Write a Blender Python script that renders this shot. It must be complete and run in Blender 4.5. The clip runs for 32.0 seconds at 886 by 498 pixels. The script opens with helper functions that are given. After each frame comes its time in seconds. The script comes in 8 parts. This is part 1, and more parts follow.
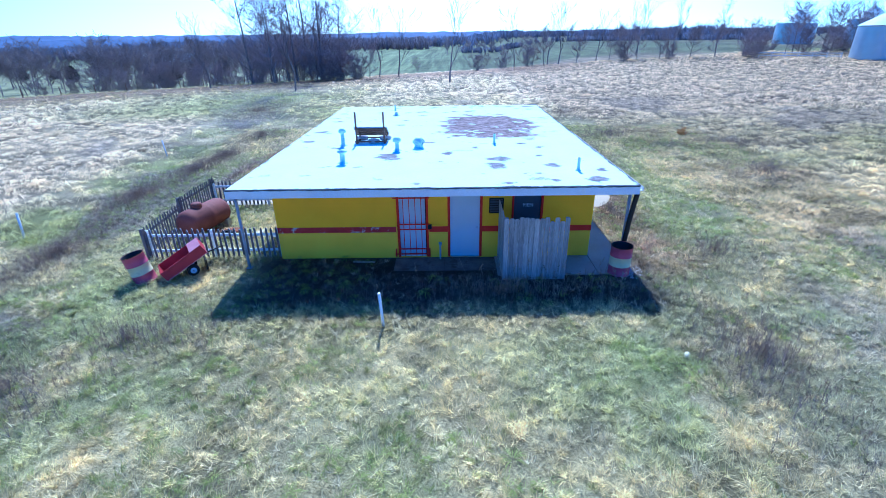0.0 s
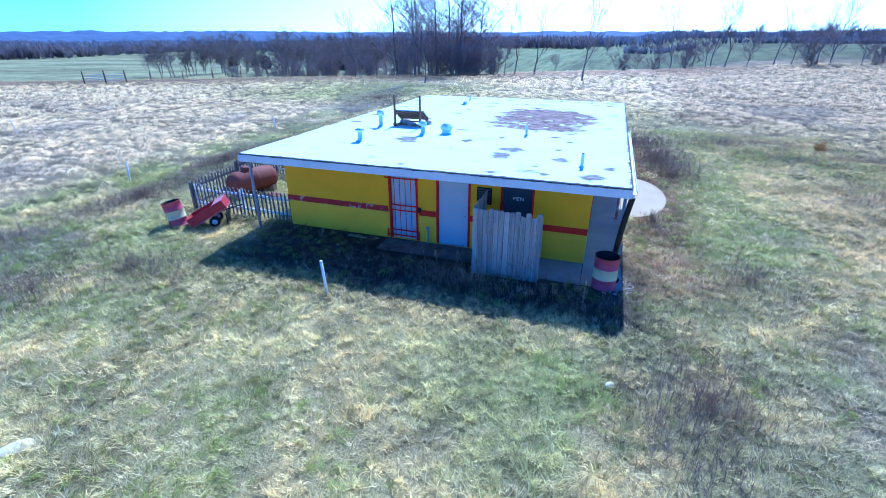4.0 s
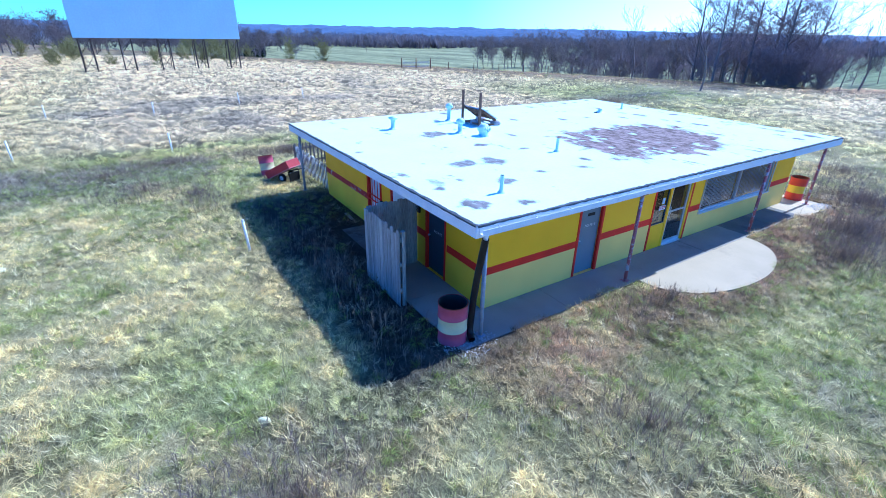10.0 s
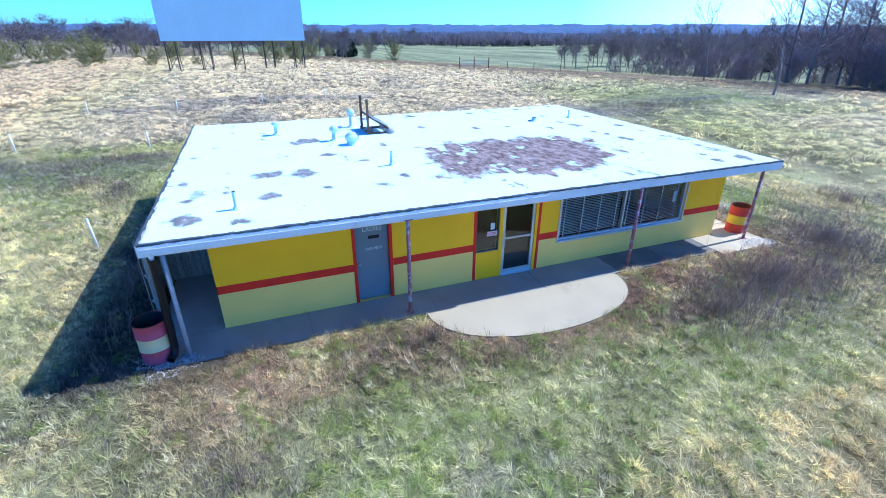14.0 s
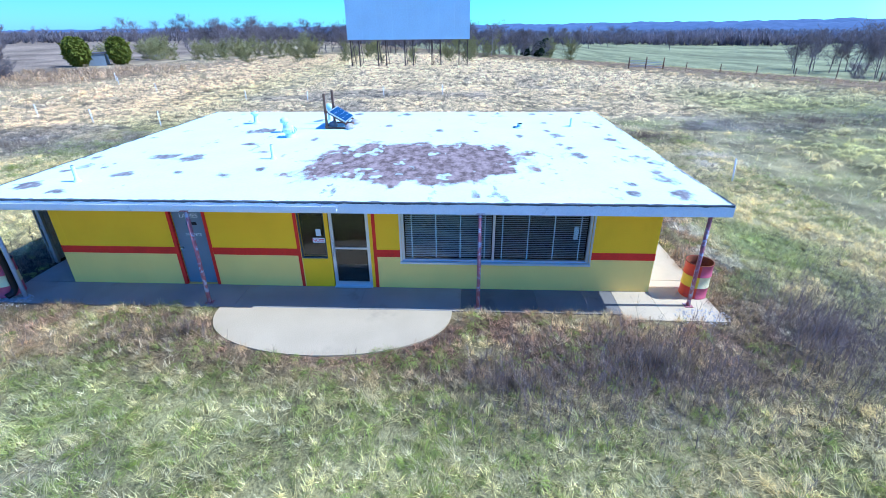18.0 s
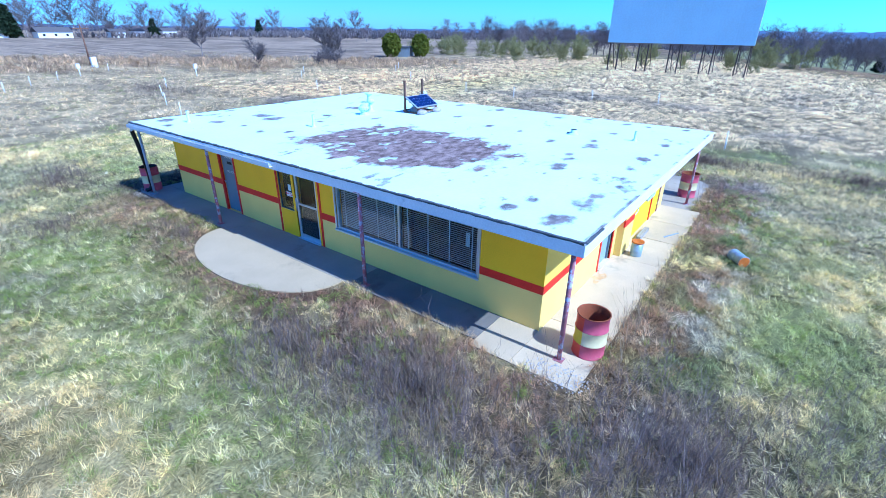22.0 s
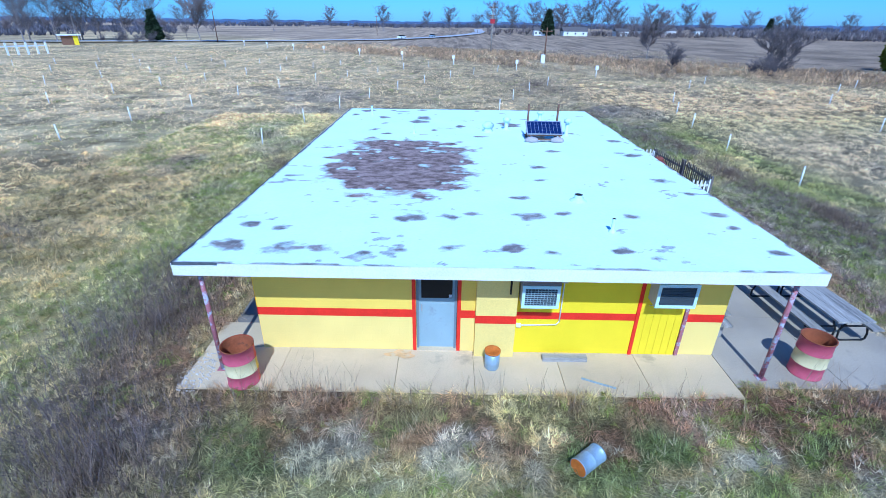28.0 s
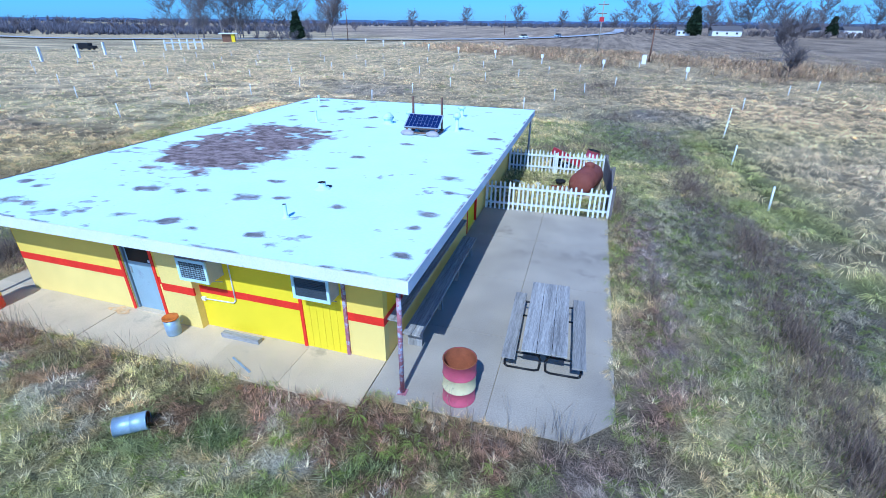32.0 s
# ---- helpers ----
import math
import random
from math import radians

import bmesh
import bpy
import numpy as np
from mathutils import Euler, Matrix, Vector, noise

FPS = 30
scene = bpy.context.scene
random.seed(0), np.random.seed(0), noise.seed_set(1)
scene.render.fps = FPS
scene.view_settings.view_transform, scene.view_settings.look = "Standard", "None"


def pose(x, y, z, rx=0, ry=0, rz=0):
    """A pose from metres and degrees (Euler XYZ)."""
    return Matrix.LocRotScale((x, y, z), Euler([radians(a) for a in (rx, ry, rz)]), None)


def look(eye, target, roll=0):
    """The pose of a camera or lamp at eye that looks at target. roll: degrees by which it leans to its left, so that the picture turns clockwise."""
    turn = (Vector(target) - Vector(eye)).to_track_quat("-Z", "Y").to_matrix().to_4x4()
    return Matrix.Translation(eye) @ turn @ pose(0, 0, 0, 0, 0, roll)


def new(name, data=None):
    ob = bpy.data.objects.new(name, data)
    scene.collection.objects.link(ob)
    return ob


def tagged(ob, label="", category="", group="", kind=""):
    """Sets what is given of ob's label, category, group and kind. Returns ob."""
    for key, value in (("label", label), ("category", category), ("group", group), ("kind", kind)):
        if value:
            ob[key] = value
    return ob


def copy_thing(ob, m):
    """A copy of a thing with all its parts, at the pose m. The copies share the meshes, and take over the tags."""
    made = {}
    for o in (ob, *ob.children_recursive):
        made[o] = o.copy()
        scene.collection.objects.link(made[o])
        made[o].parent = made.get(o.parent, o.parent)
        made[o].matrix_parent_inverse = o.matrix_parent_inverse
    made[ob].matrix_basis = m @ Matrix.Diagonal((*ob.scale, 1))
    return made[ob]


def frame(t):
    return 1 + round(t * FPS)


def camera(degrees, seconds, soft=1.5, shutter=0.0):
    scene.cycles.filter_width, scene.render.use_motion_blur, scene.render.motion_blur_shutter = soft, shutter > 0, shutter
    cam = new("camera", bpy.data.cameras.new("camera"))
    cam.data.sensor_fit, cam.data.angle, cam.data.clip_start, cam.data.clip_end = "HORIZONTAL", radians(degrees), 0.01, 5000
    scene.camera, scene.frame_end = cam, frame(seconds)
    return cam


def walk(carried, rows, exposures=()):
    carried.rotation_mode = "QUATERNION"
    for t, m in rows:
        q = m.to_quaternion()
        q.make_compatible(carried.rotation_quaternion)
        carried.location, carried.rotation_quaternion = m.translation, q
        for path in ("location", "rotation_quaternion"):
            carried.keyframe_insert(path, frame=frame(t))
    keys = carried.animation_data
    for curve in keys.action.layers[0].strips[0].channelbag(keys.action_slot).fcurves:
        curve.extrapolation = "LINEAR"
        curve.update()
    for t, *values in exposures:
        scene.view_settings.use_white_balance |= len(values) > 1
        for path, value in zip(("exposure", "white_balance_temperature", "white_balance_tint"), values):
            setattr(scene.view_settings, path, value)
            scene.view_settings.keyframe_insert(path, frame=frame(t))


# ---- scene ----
cam = camera(87.6, 32.0, soft=0.8)
PATH = [
    (0, (-1.245, -3.147, 6.476), (-1.271, -1.331, 5.637), -0.9),
    (0.5, (-0.811, -3.156, 6.445), (-0.849, -1.336, 5.617), -1.0),
    (1, (-0.292, -3.094, 6.417), (-0.338, -1.273, 5.592), -0.9),
    (1.5, (0.269, -3.041, 6.386), (0.205, -1.221, 5.558), -1.2),
    (2, (0.828, -2.98, 6.346), (0.731, -1.165, 5.511), -1.3),
    (2.5, (1.408, -2.928, 6.254), (1.213, -1.122, 5.417), -1.3),
    (3, (2.036, -2.851, 6.17), (1.661, -1.074, 5.333), -1.2),
    (3.5, (2.641, -2.572, 6.073), (2.126, -0.83, 5.236), -0.7),
    (5.5, (5.469, -1.212, 5.651), (4.579, 0.372, 4.813), 1.0),
    (6, (6.208, -0.717, 5.639), (5.132, 0.741, 4.792), 0.9),
    (6.5, (6.766, -0.192, 5.604), (5.637, 1.225, 4.756), 1.2),
    (7, (7.349, 0.366, 5.59), (6.15, 1.722, 4.739), 1.2),
    (7.5, (7.929, 1.004, 5.603), (6.623, 2.255, 4.75), 1.4),
    (8, (8.444, 1.706, 5.673), (7.081, 2.889, 4.81), 1.2),
    (8.5, (8.905, 2.36, 5.726), (7.521, 3.517, 4.862), 1.2),
    (9, (9.403, 3.018, 5.764), (8.004, 4.162, 4.907), 1.2),
    (9.5, (9.881, 3.725, 5.78), (8.448, 4.831, 4.928), 1.1),
    (10, (10.297, 4.475, 5.813), (8.79, 5.477, 4.962), 1.2),
    (10.5, (10.647, 5.248, 5.855), (9.076, 6.145, 5.0), 1.3),
    (11, (11.03, 6.101, 5.931), (9.434, 6.947, 5.072), 1.3),
    (11.5, (11.462, 6.997, 6.017), (9.856, 7.823, 5.158), 1.0),
    (12, (11.867, 7.922, 6.084), (10.254, 8.734, 5.225), 0.8),
    (12.5, (12.173, 8.84, 6.107), (10.554, 9.641, 5.249), 0.7),
    (13, (12.443, 9.764, 6.113), (10.817, 10.552, 5.256), 0.6),
    (13.5, (12.738, 10.693, 6.091), (11.092, 11.436, 5.232), 0.4),
    (15.5, (13.231, 14.889, 6.075), (11.477, 15.296, 5.204), 0.3),
    (16, (13.314, 16.051, 6.066), (11.553, 16.421, 5.194), 0.1),
    (16.5, (13.377, 17.289, 6.036), (11.602, 17.584, 5.162), -0.4),
    (17, (13.385, 18.4, 6.006), (11.597, 18.598, 5.131), -0.6),
    (17.5, (13.342, 19.428, 5.958), (11.542, 19.472, 5.088), -0.5),
    (18, (13.27, 20.48, 5.924), (11.468, 20.385, 5.06), -0.5),
    (18.5, (13.18, 21.479, 5.911), (11.386, 21.3, 5.047), -0.4),
    (19, (13.05, 22.334, 5.881), (11.27, 22.028, 5.021), -0.2),
    (19.5, (12.896, 23.225, 5.833), (11.155, 22.739, 4.977), 0.1),
    (20, (12.603, 24.215, 5.785), (10.888, 23.645, 4.928), 0.3),
    (20.5, (12.163, 25.246, 5.717), (10.469, 24.616, 4.862), 0.3),
    (21, (11.767, 26.249, 5.694), (10.156, 25.432, 4.835), 0.3),
    (21.5, (11.378, 27.197, 5.655), (9.884, 26.181, 4.798), 0.7),
    (22, (10.785, 28.129, 5.62), (9.332, 27.052, 4.765), 0.7),
    (22.5, (10.105, 28.925, 5.637), (8.71, 27.776, 4.781), 0.7),
    (23, (9.439, 29.636, 5.69), (8.186, 28.335, 4.83), 0.8),
    (23.5, (8.618, 30.318, 5.771), (7.497, 28.903, 4.91), 0.5),
    (24, (7.666, 30.882, 5.814), (6.61, 29.415, 4.959), 0.3),
    (24.5, (6.643, 31.32, 5.875), (5.612, 29.834, 5.021), 0.2),
    (25, (5.594, 31.703, 5.951), (4.563, 30.217, 5.098), 0.6),
    (25.5, (4.587, 32.084, 6.002), (3.551, 30.598, 5.156), 0.4),
    (27.5, (0.343, 33.057, 6.42), (0.102, 31.276, 5.542), 0.9),
    (28, (-0.801, 33.189, 6.49), (-0.784, 31.393, 5.611), 0.7),
    (28.5, (-1.954, 33.193, 6.498), (-1.759, 31.409, 5.615), 0.7),
    (29, (-3.132, 33.125, 6.441), (-2.898, 31.345, 5.559), 0.5),
    (29.5, (-4.28, 33.022, 6.378), (-4.039, 31.243, 5.497), 0.4),
    (30, (-5.434, 32.842, 6.323), (-5.164, 31.065, 5.446), 0.4),
    (30.5, (-6.592, 32.601, 6.294), (-6.322, 30.825, 5.416), 0.3),
    (31, (-7.767, 32.372, 6.282), (-7.465, 30.602, 5.402), 0.4),
    (31.5, (-8.913, 32.125, 6.276), (-8.554, 30.367, 5.393), 0.2),
    (32, (-9.908, 31.84, 6.26), (-9.391, 30.121, 5.377), 0.4),
]
walk(cam, [(t, look(eye, target, roll)) for t, eye, target, roll in PATH],
     exposures=((0.0, 0.43, 4390.0, 9.0), (9.0, 0.5, 4550.0, 9.0), (13.0, 0.45, 4800.0, 8.0), (16.0, 0.48, 4920.0, 7.0), (20.0, 0.45, 4650.0, 7.0), (23.0, 0.24, 4480.0, 7.0), (25.0, -0.03, 4480.0, 7.0), (28.0, -0.12, 4640.0, 5.0), (32.0, -0.14, 4640.0, 5.0)))

# ---- world and sun ----
SUN_UP = radians(47)
world = bpy.data.worlds.new("sky")
scene.world = world
world.use_nodes = True
wn = world.node_tree.nodes
sky = wn.new("ShaderNodeTexSky")
sky.sky_type, sky.sun_disc = 'NISHITA', False
sky.sun_elevation, sky.sun_rotation = SUN_UP, 0.0
sky.air_density, sky.dust_density, sky.ozone_density = 1.0, 0.3, 3.0
wn["Background"].inputs["Strength"].default_value = 1.0
wl = world.node_tree.links
tone = wn.new("ShaderNodeMix")
tone.data_type, tone.blend_type = 'RGBA', 'MULTIPLY'
tone.inputs[0].default_value, tone.inputs[7].default_value = 1.0, (0.045, 0.088, 0.165, 1)
wl.new(sky.outputs[0], tone.inputs[6])
# bright haze low in the sky, strongest under the sun
way = wn.new("ShaderNodeTexCoord")
dot = wn.new("ShaderNodeVectorMath")
dot.operation = 'DOT_PRODUCT'
dot.inputs[1].default_value = (0.0, 1.0, 0.0)
wl.new(way.outputs["Generated"], dot.inputs[0])
spread_ = wn.new("ShaderNodeMapRange")
spread_.inputs[1].default_value, spread_.inputs[2].default_value = -0.75, 1.0
wl.new(dot.outputs["Value"], spread_.inputs[0])
haze = wn.new("ShaderNodeValToRGB")
for e, c in zip((haze.color_ramp.elements[0], haze.color_ramp.elements.new(0.42), haze.color_ramp.elements.new(0.76), haze.color_ramp.elements[-1]), ((0, 0, 0, 1), (0.05, 0.28, 0.22, 1), (0.16, 0.46, 0.38, 1), (0.95, 0.9, 0.72, 1))):
    e.color = c
wl.new(spread_.outputs[0], haze.inputs[0])
up_ = wn.new("ShaderNodeSeparateXYZ")
wl.new(way.outputs["Generated"], up_.inputs[0])
low = wn.new("ShaderNodeMapRange")
low.interpolation_type = 'SMOOTHSTEP'
low.inputs[1].default_value, low.inputs[2].default_value, low.inputs[3].default_value, low.inputs[4].default_value = 0.0, 0.6, 1.0, 0.0
wl.new(up_.outputs["Z"], low.inputs[0])
hz_ = wn.new("ShaderNodeVectorMath")
hz_.operation = 'SCALE'
wl.new(haze.outputs[0], hz_.inputs[0])
wl.new(low.outputs[0], hz_.inputs["Scale"])
total = wn.new("ShaderNodeVectorMath")
wl.new(tone.outputs[2], total.inputs[0])
wl.new(hz_.outputs[0], total.inputs[1])
wl.new(total.outputs[0], wn["Background"].inputs[0])
sun = new("sun", bpy.data.lights.new("sun", 'SUN'))
sun.data.energy, sun.data.angle, sun.data.color = 4.6, radians(0.55), (1.0, 0.96, 0.9)
sun.matrix_world = look((-0.6, 28.0, 30.0), (0, 0, 0))

# ---- materials ----


def material(name, color, rough=0.8, metal=0.0, var=0.25, scale=6.0, bump=0.2, fine=60.0, dirt=None, dirt_amount=0.0, rand=0.0, spec=0.3, grain=None):
    """Painted or raw surface: two scales of variation, an optional second colour in blotches, and fine relief."""
    m = bpy.data.materials.new(name)
    m.use_nodes = True
    nt = m.node_tree
    n, l = nt.nodes, nt.links
    bsdf = n["Principled BSDF"]
    bsdf.inputs["Roughness"].default_value = rough
    bsdf.inputs["Metallic"].default_value = metal
    bsdf.inputs["Specular IOR Level"].default_value = spec
    geo = n.new("ShaderNodeNewGeometry")
    big = n.new("ShaderNodeTexNoise")
    big.inputs["Scale"].default_value, big.inputs["Detail"].default_value = scale, 6
    where = geo.outputs["Position"]
    if grain:
        long_ = n.new("ShaderNodeVectorMath")
        long_.operation = 'MULTIPLY'
        long_.inputs[1].default_value = grain
        l.new(where, long_.inputs[0])
        where = long_.outputs[0]
    l.new(where, big.inputs["Vector"])
    small = n.new("ShaderNodeTexNoise")
    small.inputs["Scale"].default_value, small.inputs["Detail"].default_value = fine, 3
    l.new(where, small.inputs["Vector"])
    add = n.new("ShaderNodeMath")
    add.operation = 'ADD'
    l.new(big.outputs[0], add.inputs[0])
    l.new(small.outputs[0], add.inputs[1])
    rng = n.new("ShaderNodeMapRange")
    rng.inputs[1].default_value, rng.inputs[2].default_value = 0.7, 1.3
    rng.inputs[3].default_value, rng.inputs[4].default_value = 1 - var, 1 + var
    l.new(add.outputs[0], rng.inputs[0])
    out = rng.outputs[0]
    if rand:
        info = n.new("ShaderNodeObjectInfo")
        r2 = n.new("ShaderNodeMapRange")
        r2.inputs[3].default_value, r2.inputs[4].default_value = 1 - rand, 1 + rand
        l.new(info.outputs["Random"], r2.inputs[0])
        mul = n.new("ShaderNodeMath")
        mul.operation = 'MULTIPLY'
        l.new(out, mul.inputs[0])
        l.new(r2.outputs[0], mul.inputs[1])
        out = mul.outputs[0]
    base = n.new("ShaderNodeVectorMath")
    base.operation = 'SCALE'
    base.inputs[0].default_value = color
    l.new(out, base.inputs["Scale"])
    col = base.outputs[0]
    if dirt:
        spots = n.new("ShaderNodeTexNoise")
        spots.inputs["Scale"].default_value, spots.inputs["Detail"].default_value = scale * 0.8, 9
        spots.inputs["Roughness"].default_value = 0.7
        off = n.new("ShaderNodeVectorMath")
        off.inputs[1].default_value = (7.3, 2.1, 4.4)
        l.new(geo.outputs["Position"], off.inputs[0])
        l.new(off.outputs[0], spots.inputs["Vector"])
        cut = n.new("ShaderNodeMapRange")
        lo = 0.72 - 0.4 * dirt_amount
        cut.inputs[1].default_value, cut.inputs[2].default_value = lo, lo + 0.09
        l.new(spots.outputs[0], cut.inputs[0])
        mix = n.new("ShaderNodeMix")
        mix.data_type = 'RGBA'
        l.new(cut.outputs[0], mix.inputs[0])
        l.new(col, mix.inputs[6])
        mix.inputs[7].default_value = (*dirt, 1)
        col = mix.outputs[2]
    l.new(col, bsdf.inputs["Base Color"])
    if bump:
        b = n.new("ShaderNodeBump")
        b.inputs["Strength"].default_value, b.inputs["Distance"].default_value = bump, 0.02
        l.new(add.outputs[0], b.inputs["Height"])
        l.new(b.outputs[0], bsdf.inputs["Normal"])
    return m


def block_relief(m, across):
    """Courses of painted block, 0.4 by 0.2 m, showing faintly through the paint."""
    nt = m.node_tree
    n, l = nt.nodes, nt.links
    geo = n.new("ShaderNodeNewGeometry")
    sep = n.new("ShaderNodeSeparateXYZ")
    l.new(geo.outputs["Position"], sep.inputs[0])
    com = n.new("ShaderNodeCombineXYZ")
    l.new(sep.outputs[across], com.inputs[0])
    l.new(sep.outputs["Z"], com.inputs[1])
    br = n.new("ShaderNodeTexBrick")
    br.inputs["Scale"].default_value = 1.0
    br.inputs["Brick Width"].default_value, br.inputs["Row Height"].default_value = 0.4, 0.2
    br.inputs["Mortar Size"].default_value, br.inputs["Mortar Smooth"].default_value = 0.008, 0.6
    l.new(com.outputs[0], br.inputs["Vector"])
    b = n.new("ShaderNodeBump")
    b.invert = True
    b.inputs["Strength"].default_value, b.inputs["Distance"].default_value = 0.22, 0.006
    l.new(br.outputs["Fac"], b.inputs["Height"])
    old = n["Principled BSDF"].inputs["Normal"].links
    if old:
        l.new(old[0].from_socket, b.inputs["Normal"])
    l.new(b.outputs[0], n["Principled BSDF"].inputs["Normal"])
    return m


def attr_material(name, attr, rough=0.9, rand=0.25, fine=25.0, var=0.3, bump=0.4, translucent=0.0):
    """Colour carried by the mesh (plant or soil kind by place), varied by piece and by noise."""
    m = bpy.data.materials.new(name)
    m.use_nodes = True
    nt = m.node_tree
    n, l = nt.nodes, nt.links
    bsdf = n["Principled BSDF"]
    bsdf.inputs["Roughness"].default_value = rough
    bsdf.inputs["Specular IOR Level"].default_value = 0.15
    at = n.new("ShaderNodeAttribute")
    at.attribute_name = attr
    geo = n.new("ShaderNodeNewGeometry")
    noi = n.new("ShaderNodeTexNoise")
    noi.inputs["Scale"].default_value, noi.inputs["Detail"].default_value = fine, 8
    noi.inputs["Roughness"].default_value = 0.65
    l.new(geo.outputs["Position"], noi.inputs["Vector"])
    rng = n.new("ShaderNodeMapRange")
    rng.inputs[1].default_value, rng.inputs[2].default_value = 0.3, 0.7
    rng.inputs[3].default_value, rng.inputs[4].default_value = 1 - var, 1 + var
    l.new(noi.outputs[0], rng.inputs[0])
    r2 = n.new("ShaderNodeMapRange")
    r2.inputs[3].default_value, r2.inputs[4].default_value = 1 - rand, 1 + rand
    l.new(geo.outputs["Random Per Island"], r2.inputs[0])
    mul = n.new("ShaderNodeMath")
    mul.operation = 'MULTIPLY'
    l.new(rng.outputs[0], mul.inputs[0])
    l.new(r2.outputs[0], mul.inputs[1])
    sc = n.new("ShaderNodeVectorMath")
    sc.operation = 'SCALE'
    l.new(at.outputs["Color"], sc.inputs[0])
    l.new(mul.outputs[0], sc.inputs["Scale"])
    l.new(sc.outputs[0], bsdf.inputs["Base Color"])
    if translucent:
        tr_ = n.new("ShaderNodeBsdfTranslucent")
        l.new(sc.outputs[0], tr_.inputs[0])
        ms_ = n.new("ShaderNodeMixShader")
        ms_.inputs[0].default_value = translucent
        l.new(bsdf.outputs[0], ms_.inputs[1])
        l.new(tr_.outputs[0], ms_.inputs[2])
        l.new(ms_.outputs[0], n["Material Output"].inputs[0])
    if bump:
        b = n.new("ShaderNodeBump")
        b.inputs["Strength"].default_value, b.inputs["Distance"].default_value = bump, 0.08
        l.new(noi.outputs[0], b.inputs["Height"])
        l.new(b.outputs[0], bsdf.inputs["Normal"])
    return m


def roof_material():
    """White roof coating; the wear amount and the bare-felt amount come from the mesh."""
    m = material("roof_coating", (0.72, 0.90, 0.86), 0.9, spec=0.08, var=0.05, scale=0.9, bump=0.25, fine=14.0)
    nt = m.node_tree
    n, l = nt.nodes, nt.links
    bsdf = n["Principled BSDF"]
    col = bsdf.inputs["Base Color"].links[0].from_socket
    geo = n.new("ShaderNodeNewGeometry")
    for attr, colour, deep in (("wear", (0.26, 0.22, 0.21), (0.12, 0.10, 0.10)), ("felt", (0.11, 0.058, 0.045), (0.36, 0.25, 0.22))):
        at = n.new("ShaderNodeAttribute")
        at.attribute_name = attr
        noi = n.new("ShaderNodeTexNoise")
        noi.inputs["Scale"].default_value, noi.inputs["Detail"].default_value = 3.4, 10
        noi.inputs["Roughness"].default_value = 0.68
        mp = n.new("ShaderNodeVectorMath")
        mp.operation = 'MULTIPLY'
        mp.inputs[1].default_value = (0.8, 1.3, 1)
        l.new(geo.outputs["Position"], mp.inputs[0])
        l.new(mp.outputs[0], noi.inputs["Vector"])
        two = n.new("ShaderNodeMix")
        two.data_type = 'RGBA'
        two.inputs[6].default_value, two.inputs[7].default_value = (*colour, 1), (*deep, 1)
        r = n.new("ShaderNodeMapRange")
        r.inputs[1].default_value, r.inputs[2].default_value = 0.4, 0.6
        l.new(noi.outputs[0], r.inputs[0])
        l.new(r.outputs[0], two.inputs[0])
        mix = n.new("ShaderNodeMix")
        mix.data_type = 'RGBA'
        fleck = n.new("ShaderNodeTexNoise")
        fleck.inputs["Scale"].default_value, fleck.inputs["Detail"].default_value, fleck.inputs["Roughness"].default_value = 4.5, 10, 0.78
        l.new(mp.outputs[0], fleck.inputs["Vector"])
        ragged = n.new("ShaderNodeMath")
        ragged.operation = 'MULTIPLY_ADD'
        ragged.inputs[1].default_value, ragged.inputs[2].default_value = 1.9, -0.95
        l.new(fleck.outputs[0], ragged.inputs[0])
        both = n.new("ShaderNodeMath")
        both.operation = 'ADD'
        l.new(ragged.outputs[0], both.inputs[0])
        l.new(at.outputs["Fac"], both.inputs[1])
        worn = n.new("ShaderNodeMapRange")
        worn.inputs[1].default_value, worn.inputs[2].default_value, worn.inputs[4].default_value = 0.25, 0.95, 0.95
        l.new(both.outputs[0], worn.inputs[0])
        l.new(worn.outputs[0], mix.inputs[0])
        l.new(col, mix.inputs[6])
        l.new(two.outputs[2], mix.inputs[7])
        col = mix.outputs[2]
    l.new(col, bsdf.inputs["Base Color"])
    return m


def glass_material(name, tint=(0.8, 0.85, 0.85)):
    m = bpy.data.materials.new(name)
    m.use_nodes = True
    b = m.node_tree.nodes["Principled BSDF"]
    b.inputs["Base Color"].default_value = (*tint, 1)
    b.inputs["Transmission Weight"].default_value = 1.0
    b.inputs["Roughness"].default_value = 0.02
    b.inputs["IOR"].default_value = 1.45
    return m


LEMON = (0.86, 0.66, 0.01)
# east, west and south yellows are warmed and brightened against the blue shade
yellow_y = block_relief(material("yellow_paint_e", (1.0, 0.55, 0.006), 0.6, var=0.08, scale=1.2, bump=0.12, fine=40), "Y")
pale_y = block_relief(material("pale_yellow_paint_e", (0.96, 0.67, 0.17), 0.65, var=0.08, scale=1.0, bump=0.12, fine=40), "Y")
# upper north yellow is golder, the tone it takes under the eave's shade
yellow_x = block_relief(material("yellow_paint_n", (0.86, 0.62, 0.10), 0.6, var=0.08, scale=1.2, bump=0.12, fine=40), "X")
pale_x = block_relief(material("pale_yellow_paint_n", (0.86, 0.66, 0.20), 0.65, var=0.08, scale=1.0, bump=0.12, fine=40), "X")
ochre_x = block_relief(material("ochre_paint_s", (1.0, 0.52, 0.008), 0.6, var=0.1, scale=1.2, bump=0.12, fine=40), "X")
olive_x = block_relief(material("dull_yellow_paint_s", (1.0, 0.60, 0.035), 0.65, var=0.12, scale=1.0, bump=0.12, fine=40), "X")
lemon = material("lemon_paint", LEMON, 0.55, var=0.06, scale=1.4, bump=0.08, fine=40)
